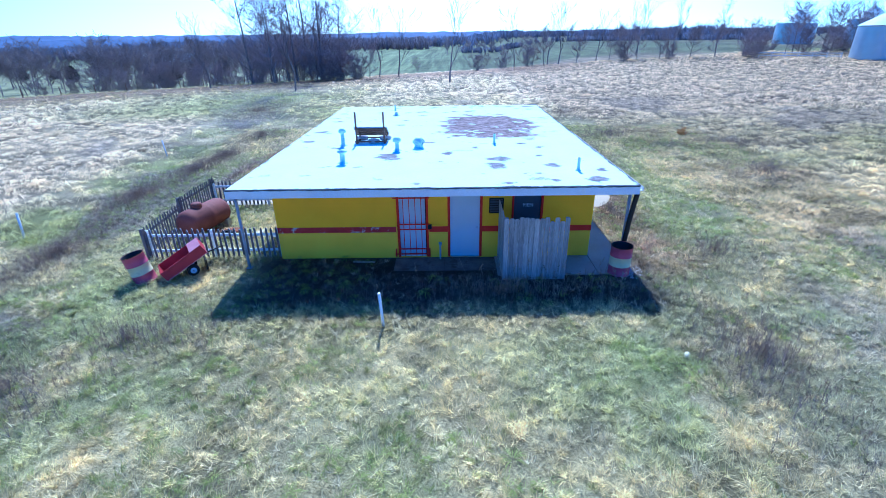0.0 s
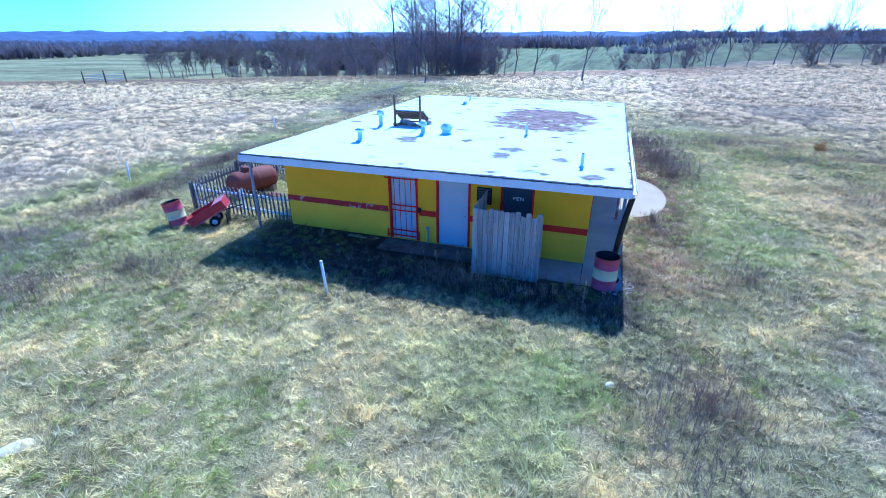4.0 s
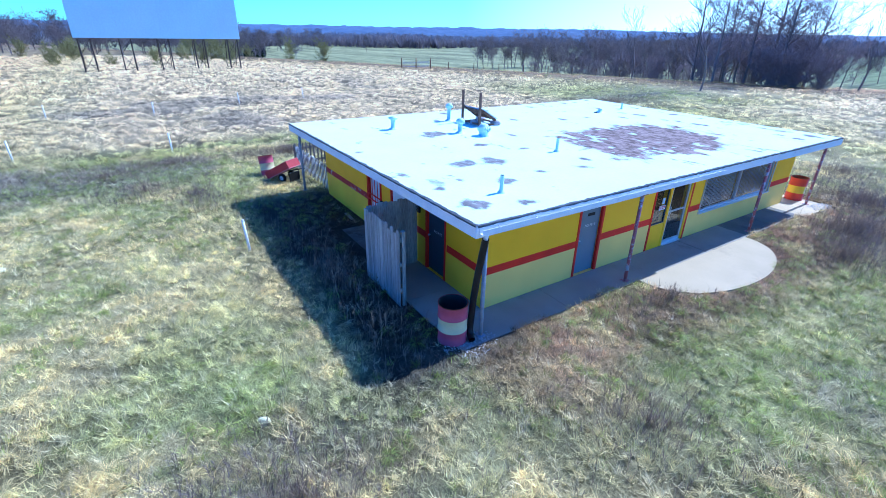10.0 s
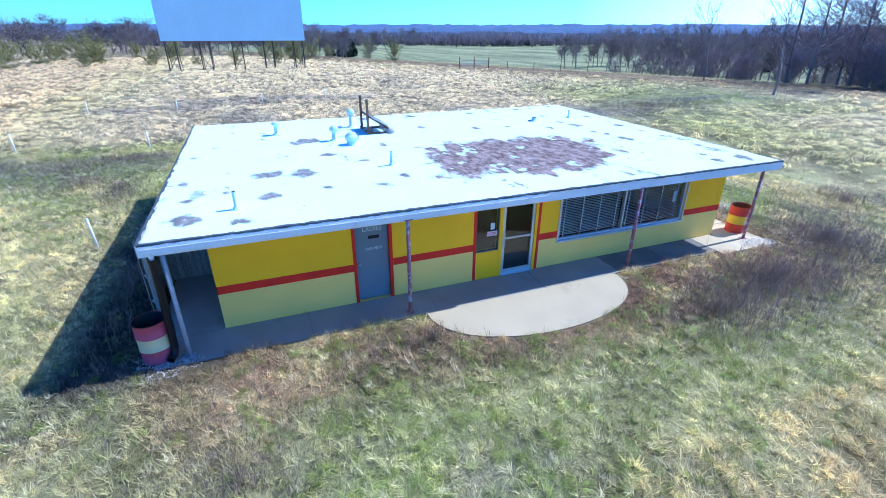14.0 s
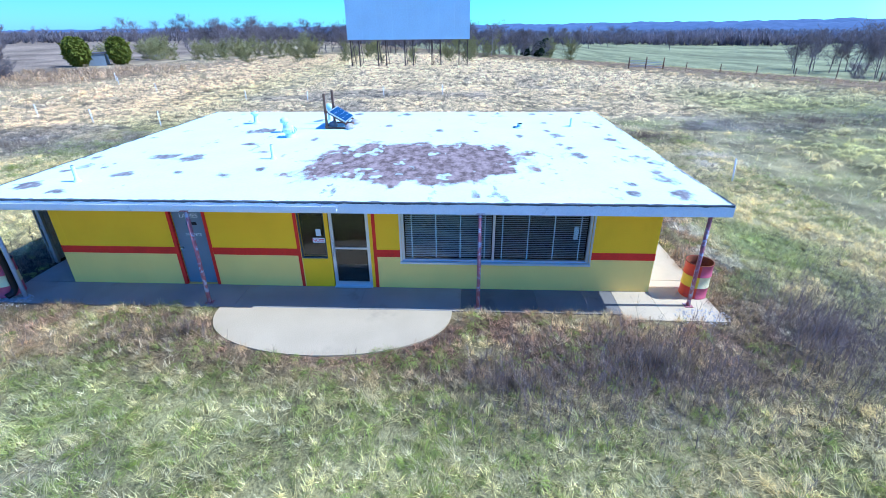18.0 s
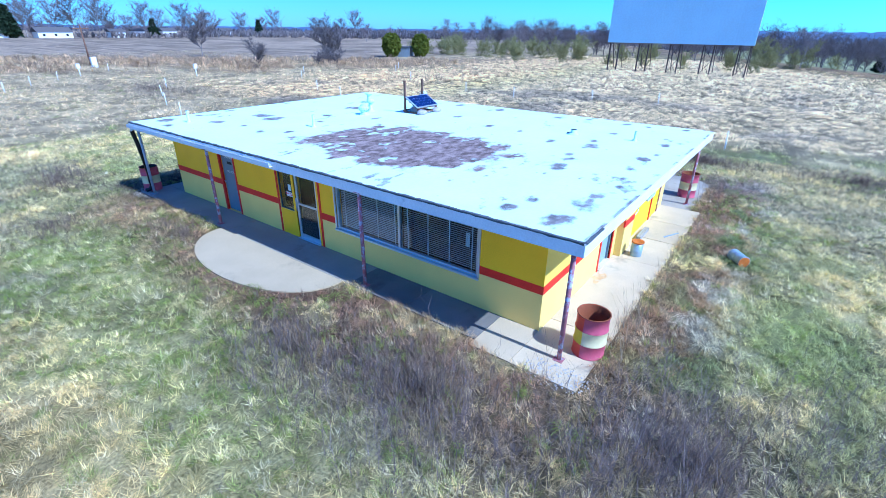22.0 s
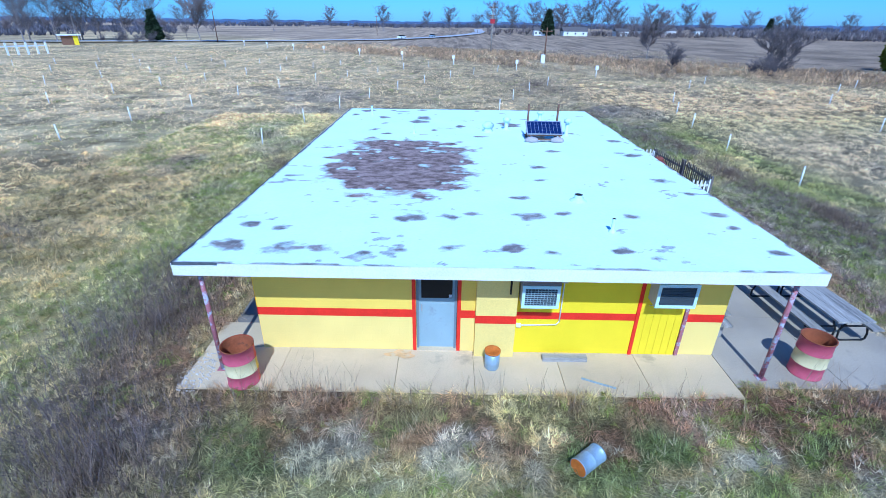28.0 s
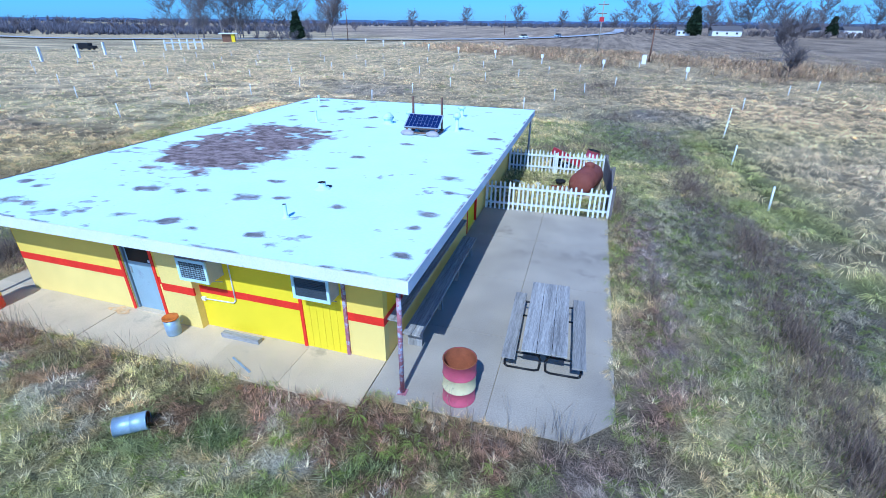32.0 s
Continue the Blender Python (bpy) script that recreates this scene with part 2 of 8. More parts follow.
red = material("red_paint", (0.70, 0.028, 0.014), 0.6, var=0.15, scale=3, bump=0.1, fine=50)
red_worn = material("worn_red_paint", (0.45, 0.03, 0.03), 0.65, var=0.2, scale=4, bump=0.2, fine=50, dirt=(0.6, 0.5, 0.5), dirt_amount=0.42)
roof_white = roof_material()
fascia_white = material("white_fascia_paint", (0.78, 0.8, 0.82), 0.6, var=0.08, scale=1.5, bump=0.15, fine=30, dirt=(0.5, 0.52, 0.55), dirt_amount=0.12)
felt_dark = material("dark_roof_edge_felt", (0.09, 0.1, 0.11), 0.9, var=0.4, scale=5, bump=0.4)
soffit_mat = material("soffit_board", (0.5, 0.5, 0.48), 0.8, var=0.15, scale=2, bump=0.1)
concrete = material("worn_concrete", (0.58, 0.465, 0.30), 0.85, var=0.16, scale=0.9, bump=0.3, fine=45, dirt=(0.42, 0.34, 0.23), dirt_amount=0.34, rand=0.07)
# east and south walk concrete is darkened to carry the eaves' shade
shaded_walk = material("shaded_grey_concrete", (0.33, 0.30, 0.25), 0.85, var=0.18, scale=0.9, bump=0.3, fine=45, dirt=(0.24, 0.21, 0.17), dirt_amount=0.36, rand=0.08)
# slabs of darker concrete, toned down further for the shade over them
dark_shaded_walk = material("shaded_dark_concrete", (0.185, 0.17, 0.15), 0.85, var=0.25, scale=0.9, bump=0.35, fine=45, dirt=(0.13, 0.115, 0.1), dirt_amount=0.36, rand=0.1)
apron_concrete = material("tan_apron_concrete", (0.50, 0.40, 0.255), 0.85, var=0.12, scale=0.9, bump=0.3, fine=45, dirt=(0.42, 0.335, 0.22), dirt_amount=0.3)
# soiled slabs, kept extra dark to stand in for the roof's shade
shade_soiled_concrete = material("shade_soiled_concrete", (0.15, 0.13, 0.10), 0.9, var=0.35, scale=2.5, bump=0.4, fine=40, dirt=(0.09, 0.075, 0.05), dirt_amount=0.5)
patio_concrete = material("patio_concrete", (0.40, 0.345, 0.265), 0.85, var=0.22, scale=0.7, bump=0.3, fine=35, dirt=(0.30, 0.26, 0.205), dirt_amount=0.36)
timber_grey = material("grey_timber_block", (0.34, 0.32, 0.29), 0.85, var=0.4, scale=5, bump=0.5, fine=50, grain=(0.15, 2.0, 2.5))
table_wood = material("weathered_table_plank", (0.33, 0.31, 0.28), 0.85, var=0.5, scale=5, bump=0.6, fine=45, rand=0.2, grain=(3.0, 0.12, 1.0), dirt=(0.2, 0.18, 0.16), dirt_amount=0.25)
wood_grey = material("weathered_grey_wood", (0.36, 0.34, 0.31), 0.85, var=0.45, scale=5, bump=0.5, fine=50, rand=0.2, grain=(2.5, 1.0, 0.12))
dark_timber = material("dark_screen_timber", (0.1, 0.075, 0.065), 0.85, var=0.3, scale=3, bump=0.3)
wood_brown = material("brown_timber", (0.2, 0.11, 0.07), 0.85, var=0.3, scale=6, bump=0.4, rand=0.1)
picket_white = material("white_picket_paint", (0.72, 0.75, 0.74), 0.7, var=0.12, scale=6, bump=0.2, dirt=(0.4, 0.38, 0.35), dirt_amount=0.3, rand=0.06)
picket_grey = material("grey_picket_wood", (0.17, 0.15, 0.14), 0.85, var=0.25, scale=6, bump=0.3, rand=0.15)
post_white = material("white_post_paint", (0.82, 0.84, 0.84), 0.5, var=0.08, scale=8, bump=0.1)
door_white = material("white_door_paint", (0.62, 0.66, 0.70), 0.45, var=0.05, scale=2, bump=0.05)
door_grey = material("grey_blue_door_paint", (0.20, 0.235, 0.27), 0.5, var=0.08, scale=2, bump=0.06)
door_dark = material("dark_door_paint", (0.075, 0.085, 0.10), 0.5, var=0.1, scale=2, bump=0.06)
door_scuffed = material("scuffed_pale_door_paint", (0.32, 0.42, 0.46), 0.5, var=0.08, scale=2, bump=0.1, dirt=(0.26, 0.3, 0.35), dirt_amount=0.3)
drum_red = material("faded_red_drum", (0.48, 0.095, 0.14), 0.55, var=0.15, scale=4, bump=0.15, dirt=(0.30, 0.12, 0.09), dirt_amount=0.22)
drum_band = material("cream_drum_band", (0.72, 0.62, 0.34), 0.55, var=0.1, scale=4, bump=0.15, dirt=(0.5, 0.4, 0.25), dirt_amount=0.2)
drum_bright = material("bright_red_drum", (0.6, 0.06, 0.03), 0.5, var=0.1, scale=4, bump=0.15)
drum_yellow = material("yellow_drum_band", (0.8, 0.55, 0.03), 0.5, var=0.1, scale=4, bump=0.15)
rust = material("rust", (0.24, 0.075, 0.03), 0.85, var=0.3, scale=5, bump=0.4, dirt=(0.12, 0.05, 0.03), dirt_amount=0.35)
rust_orange = material("orange_rust", (0.5, 0.15, 0.02), 0.7, var=0.25, scale=9, bump=0.2, dirt=(0.2, 0.06, 0.02), dirt_amount=0.25)
tank_rust = material("tank_red_rust", (0.21, 0.065, 0.045), 0.75, var=0.3, scale=2, bump=0.3, dirt=(0.3, 0.14, 0.1), dirt_amount=0.28)
post_paint = material("flaking_post_paint", (0.34, 0.13, 0.15), 0.6, var=0.25, scale=9, bump=0.2, dirt=(0.45, 0.48, 0.6), dirt_amount=0.55)
post_grey = material("grey_post_paint", (0.35, 0.37, 0.42), 0.6, var=0.2, scale=9, bump=0.15)
black_pipe = material("black_plastic", (0.012, 0.012, 0.014), 0.4, var=0.2, scale=8, bump=0.05)
steel = material("galvanised_steel", (0.55, 0.57, 0.6), 0.4, metal=0.7, var=0.1, scale=6, bump=0.05)
alu = material("aluminium_frame", (0.62, 0.65, 0.68), 0.35, metal=0.6, var=0.05, scale=6, bump=0.03)
vent_white = material("coated_vent", (0.6, 0.78, 0.8), 0.5, var=0.08, scale=8, bump=0.1)
ac_metal = material("cooler_casing", (0.5, 0.5, 0.47), 0.55, var=0.1, scale=5, bump=0.1)
ac_bar = material("cooler_bar", (0.4, 0.52, 0.55), 0.5, var=0.1, scale=5, bump=0.05)
ac_hood = material("cooler_hood", (0.2, 0.16, 0.15), 0.6, var=0.15, scale=5, bump=0.1)
ac_grille = material("cooler_grille", (0.06, 0.075, 0.09), 0.5, var=0.15, scale=5, bump=0.05)
black = material("black_metal", (0.012, 0.012, 0.013), 0.5, var=0.2, scale=8, bump=0.05)
dark_room = material("dim_interior", (0.03, 0.028, 0.026), 0.9, var=0.2, scale=2, bump=0.05)
blind_mat = material("blind_slat", (0.62, 0.66, 0.70), 0.5, var=0.08, scale=4, bump=0.03)
galv_blue = material("pale_blue_bucket_metal", (0.33, 0.42, 0.5), 0.45, metal=0.3, var=0.15, scale=9, bump=0.1, dirt=(0.25, 0.13, 0.07), dirt_amount=0.16)
panel_blue = material("solar_cell", (0.012, 0.022, 0.09), 0.15, var=0.1, scale=9, bump=0.0, spec=0.6)
cart_red = material("red_cart_paint", (0.40, 0.035, 0.045), 0.55, var=0.15, scale=5, bump=0.1)
cart_inside = material("faded_pink_cart_bed", (0.55, 0.22, 0.24), 0.65, var=0.15, scale=5, bump=0.1)
rubber = material("rubber", (0.015, 0.015, 0.015), 0.8, var=0.2, scale=8, bump=0.1)
wheel_blue = material("pale_wheel_hub", (0.4, 0.5, 0.62), 0.5, var=0.1, scale=8, bump=0.05)
white_paint = material("lettering_white", (0.7, 0.72, 0.74), 0.6, var=0.05, bump=0.0)
sign_white = material("sign_white", (0.75, 0.72, 0.74), 0.6, var=0.05, bump=0.0)
sign_red = material("sign_red", (0.6, 0.03, 0.08), 0.6, var=0.05, bump=0.0)
screen_white = material("faded_screen_panel", (0.60, 0.82, 0.95), 0.7, var=0.05, scale=0.3, bump=0.05, fine=4)
soiled_gravel = material("pale_gravel", (0.5, 0.47, 0.44), 0.9, var=0.4, scale=9, bump=0.2)
stain_mat = material("rust_stained_concrete", (0.60, 0.40, 0.20), 0.85, var=0.25, scale=6, bump=0.3, fine=45, dirt=(0.58, 0.465, 0.30), dirt_amount=0.55)
stone_mat = material("pale_stone", (0.72, 0.66, 0.42), 0.8, var=0.15, scale=8, bump=0.3)
orange_twig = material("orange_dry_twig", (0.55, 0.26, 0.07), 0.85, var=0.25, scale=3, bump=0.0)
bark = material("grey_bark", (0.27, 0.23, 0.21), 0.9, var=0.3, scale=3, bump=0.3, rand=0.2)
twig = material("purple_brown_twig", (0.31, 0.24, 0.23), 0.9, var=0.25, scale=2, bump=0.0, rand=0.2)
dark_twig = material("dark_grey_twig", (0.17, 0.145, 0.145), 0.9, var=0.25, scale=2, bump=0.0, rand=0.2)
pale_bark = material("pale_bark", (0.4, 0.36, 0.3), 0.85, var=0.3, scale=3, bump=0.2, rand=0.15)
conifer = material("dark_conifer_needle", (0.02, 0.035, 0.014), 0.85, var=0.4, scale=2, bump=0.2)
arbor = material("yellow_green_foliage", (0.13, 0.145, 0.012), 0.8, var=0.45, scale=2.5, bump=0.3)
budding = material("budding_shrub", (0.27, 0.25, 0.10), 0.9, var=0.3, scale=1, bump=0.0, rand=0.15)
bin_steel = material("grain_bin_steel", (0.42, 0.48, 0.55), 0.35, metal=0.5, var=0.06, scale=1, bump=0.1)
house_white = material("white_siding", (0.75, 0.75, 0.73), 0.7, var=0.05, bump=0.05)
house_roof = material("grey_shingle", (0.12, 0.11, 0.11), 0.9, var=0.15, bump=0.2)
road_mat = material("pale_road", (0.45, 0.45, 0.44), 0.9, var=0.1, scale=0.5, bump=0.1)
soil = attr_material("meadow_ground", "tint", rand=0.0, fine=20.0, var=0.6, bump=0.9)
sn, sl = soil.node_tree.nodes, soil.node_tree.links
sb = sn["Principled BSDF"]
broad = sn.new("ShaderNodeTexNoise")
broad.inputs["Scale"].default_value, broad.inputs["Detail"].default_value, broad.inputs["Roughness"].default_value = 0.22, 8, 0.7
sl.new(next(q for q in sn if q.type == 'NEW_GEOMETRY').outputs["Position"], broad.inputs["Vector"])
bwr = sn.new("ShaderNodeMapRange")
bwr.inputs[1].default_value, bwr.inputs[2].default_value, bwr.inputs[3].default_value, bwr.inputs[4].default_value = 0.32, 0.68, 0.68, 1.3
sl.new(broad.outputs[0], bwr.inputs[0])
bsc = sn.new("ShaderNodeVectorMath")
bsc.operation = 'SCALE'
sl.new(sb.inputs["Base Color"].links[0].from_socket, bsc.inputs[0])
sl.new(bwr.outputs[0], bsc.inputs["Scale"])
sl.new(bsc.outputs[0], sb.inputs["Base Color"])
blade_mat = attr_material("grass_blade", "tint", rough=0.6, rand=0.3, fine=3.0, var=0.15, bump=0.0, translucent=0.42)
blade_mat.node_tree.nodes["Principled BSDF"].inputs["Specular IOR Level"].default_value = 0.25
stem_mat = attr_material("dead_weed_stem", "tint", rand=0.35, fine=3.0, var=0.15, bump=0.0, translucent=0.3)
woods_mat = attr_material("far_woods", "tint", rand=0.3, fine=0.25, var=0.4, bump=0.0, translucent=0.35)
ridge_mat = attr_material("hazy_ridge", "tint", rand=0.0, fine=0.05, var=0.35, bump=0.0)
# blue emission on the ridge imitates the haze of distance
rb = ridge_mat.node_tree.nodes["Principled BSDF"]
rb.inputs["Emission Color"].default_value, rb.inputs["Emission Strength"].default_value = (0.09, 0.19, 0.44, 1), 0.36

# ---- mesh helpers ----


def box(bm, x0, x1, y0, y1, z0, z1, mi=0):
    v = [bm.verts.new(p) for p in ((x0, y0, z0), (x1, y0, z0), (x1, y1, z0), (x0, y1, z0), (x0, y0, z1), (x1, y0, z1), (x1, y1, z1), (x0, y1, z1))]
    for f in ((3, 2, 1, 0), (4, 5, 6, 7), (0, 1, 5, 4), (1, 2, 6, 5), (2, 3, 7, 6), (3, 0, 4, 7)):
        bm.faces.new([v[i] for i in f]).material_index = mi
    return v


def tube(bm, p, q, r0, r1=None, n=10, caps=True):
    p, q = Vector(p), Vector(q)
    r1 = r0 if r1 is None else r1
    d = (q - p).normalized()
    a = d.orthogonal().normalized()
    b = d.cross(a)
    rings = []
    for c, r in ((p, r0), (q, r1)):
        rings.append([bm.verts.new(c + (a * math.cos(6.28319 * i / n) + b * math.sin(6.28319 * i / n)) * r) for i in range(n)])
    for i in range(n):
        f = bm.faces.new((rings[0][i], rings[0][(i + 1) % n], rings[1][(i + 1) % n], rings[1][i]))
        f.smooth = n > 6
    if caps:
        bm.faces.new(rings[0][::-1])
        bm.faces.new(rings[1])


def lathe(bm, profile, n=24, mi=None, at=(0, 0, 0)):
    """Turns a list of (radius, height) round the z axis."""
    rings = []
    for r, z in profile:
        rings.append([bm.verts.new((at[0] + r * math.cos(6.28319 * i / n), at[1] + r * math.sin(6.28319 * i / n), at[2] + z)) for i in range(n)])
    for k in range(len(rings) - 1):
        for i in range(n):
            f = bm.faces.new((rings[k][i], rings[k][(i + 1) % n], rings[k + 1][(i + 1) % n], rings[k + 1][i]))
            f.smooth = True
            if mi:
                f.material_index = mi[k]
    return rings


def bevel(bm, w=0.006, seg=1):
    bmesh.ops.bevel(bm, geom=[e for e in bm.edges if e.is_manifold and e.calc_face_angle(0) > 0.6], offset=w, segments=seg, affect='EDGES', clamp_overlap=True)


def mesh_of(name, bm, mats):
    bmesh.ops.recalc_face_normals(bm, faces=bm.faces)
    me = bpy.data.meshes.new(name)
    bm.to_mesh(me)
    bm.free()
    for m in (mats if isinstance(mats, (list, tuple)) else [mats]):
        me.materials.append(m)
    return me


def part(name, bm, mats, parent=None, label=""):
    ob = new(name, mesh_of(name, bm, mats))
    if parent is not None:
        ob.parent = parent
    if label:
        ob["label"] = label
    return ob


def thing(name, m, label, category, group=""):
    e = new(name)
    e.empty_display_size = 0.1
    e.matrix_world = m
    return tagged(e, label, category, group)


def bx(x0, x1, y0, y1, z0, z1, b=0.0):
    bm = bmesh.new()
    box(bm, min(x0, x1), max(x0, x1), min(y0, y1), max(y0, y1), z0, z1)
    if b:
        bevel(bm, b)
    return bm


def tb(p, q, r0, r1=None, n=10):
    bm = bmesh.new()
    tube(bm, p, q, r0, r1, n)
    return bm


def fast_mesh(name, verts, faces, mat, colors=None, kind="stuff", label="", category=""):
    """One joined mesh from arrays: verts (n, 3), faces (m, 3 or 4)."""
    me = bpy.data.meshes.new(name)
    k = faces.shape[1]
    me.vertices.add(len(verts))
    me.vertices.foreach_set("co", verts.astype(np.float32).ravel())
    me.loops.add(faces.size)
    me.loops.foreach_set("vertex_index", faces.astype(np.int32).ravel())
    me.polygons.add(len(faces))
    me.polygons.foreach_set("loop_start", np.arange(0, faces.size, k, dtype=np.int32))
    me.update(calc_edges=True)
    if colors is not None:
        a = me.color_attributes.new("tint", 'FLOAT_COLOR', 'POINT')
        a.data.foreach_set("color", np.c_[colors, np.ones(len(colors))].astype(np.float32).ravel())
    me.materials.append(mat)
    me.validate()
    ob = new(name, me)
    return tagged(ob, label, category, "", kind)


# smooth value noise on arrays
LATTICE = np.random.RandomState(5).rand(256, 256)


def vnoise(x, y, size, seed=0):
    x, y = np.asarray(x) / size + 17.3 * seed + 900, np.asarray(y) / size - 9.1 * seed + 900
    i, j = np.floor(x).astype(int), np.floor(y).astype(int)
    u, v = x - i, y - j
    u, v = u * u * (3 - 2 * u), v * v * (3 - 2 * v)
    g = lambda a, b: LATTICE[a % 256, b % 256]
    return (g(i, j) * (1 - u) + g(i + 1, j) * u) * (1 - v) + (g(i, j + 1) * (1 - u) + g(i + 1, j + 1) * u) * v


def fnoise(x, y, size, seed=0):
    return 0.55 * vnoise(x, y, size, seed) + 0.3 * vnoise(x, y, size * 0.45, seed + 3) + 0.15 * vnoise(x, y, size * 0.2, seed + 7)


def ramp(a, b, v):
    k = np.clip((np.asarray(v, float) - a) / (b - a), 0, 1)
    return k * k * (3 - 2 * k)


# ---- the lie of the land ----
def hummocky(x, y):
    """1 in the bunch-grass fields west and north-east, 0 on the mown ground."""
    up = np.maximum(y, 0.0)
    west = ramp(0.0, 3.0, -x - 13.2 - 0.15 * up - 0.0018 * up * up) * ramp(-32, -12, y) * ramp(74, 62, -x * 0.5 + y * 0.85)
    return np.clip(west + ramp(9.5, 13, x) * ramp(6, 15, y) + 0.9 * ramp(35, 40, y) * ramp(-20, -8, x), 0, 1)


def land(x, y):
    """Ground height: level round the building, falling to a valley in the north-west, rising a little in the north-east."""
    x, y = np.asarray(x, float), np.asarray(y, float)
    h = -0.10 - 5.5 * ramp(70, 150, -x * 0.5 + y * 0.85) * ramp(60, 20, x)
    h = h + 2.6 * ramp(45, 120, (x - 10) * 0.75 + (y - 20) * 0.6)
    out = np.maximum(np.maximum(-11.6 - x, x - 4.9), np.maximum(8.4 - y, y - 26.8))
    out = np.minimum(out, np.hypot(np.maximum(x - 4.4, 0.0) * 1.75, y - 17.45) - 2.85)
    near = ramp(0.0, 3.0, out)
    h = h + 0.07 * ramp(1.6, 0.2, out)
    h = h + near * ((fnoise(x, y, 5.0, 1) - 0.5) * 0.16 + (vnoise(x, y, 0.9, 2) - 0.5) * 0.22 * hummocky(x, y))
    r = np.hypot(x + 2, y - 17)
    return h + (fnoise(x, y, 160.0, 4) - 0.5) * 5.0 * ramp(220, 600, r)


STRAW, PALE_GRASS, GREEN, REDDISH, GREY_WEED, OCHRE = (np.array(c) for c in ((0.69, 0.56, 0.26), (0.72, 0.575, 0.345), (0.27, 0.315, 0.065), (0.34, 0.185, 0.115), (0.25, 0.215, 0.19), (0.70, 0.53, 0.30)))


# dead weeds: patch centre, half widths, count
WEEDS = ((5.7, 5.2, 1.5, 2.3, 900), (0.3, 8.0, 4.6, 0.75, 900), (6.0, 24.2, 1.2, 2.4, 1900), (6.5, 21.4, 1.0, 1.5, 700), (4.8, 28.3, 1.3, 1.3, 1300), (2.6, 33.0, 1.6, 2.0, 700),
         (-14.6, 11.0, 0.8, 3.0, 1300), (-15.4, 16.8, 0.7, 2.6, 1500), (-15.1, 21.6, 0.7, 2.5, 1500), (-15.0, 25.0, 0.8, 2.5, 1400), (-12.2, 20.0, 0.5, 4.0, 400), (-14.6, 5.5, 0.8, 3.0, 700), (-13.4, 3.0, 1.5, 4.0, 500),
         (-12.0, -6.0, 2.2, 6.0, 700), (-9.0, 6.0, 2.0, 1.2, 500), (-10.5, 4.3, 2.2, 1.6, 400), (-15.0, 31.0, 2.0, 4.0, 1200), (14.6, 19.6, 2.0, 1.5, 600), (7.4, 10.6, 1.8, 1.8, 500),
         (-1.0, 26.6, 5.2, 0.28, 120), (-9.3, 26.5, 1.8, 0.4, 80), (-11.5, 14.0, 0.5, 3.0, 500), (10.0, 30.0, 3.0, 2.0, 600), (-20.0, 44.0, 3.0, 5.0, 1200), (-11.0, -24.0, 3.0, 8.0, 1500), (9.0, 40.0, 4.0, 2.5, 800), (17.0, 27.0, 3.0, 2.0, 600), (5.3, 14.5, 0.7, 4.5, 450))


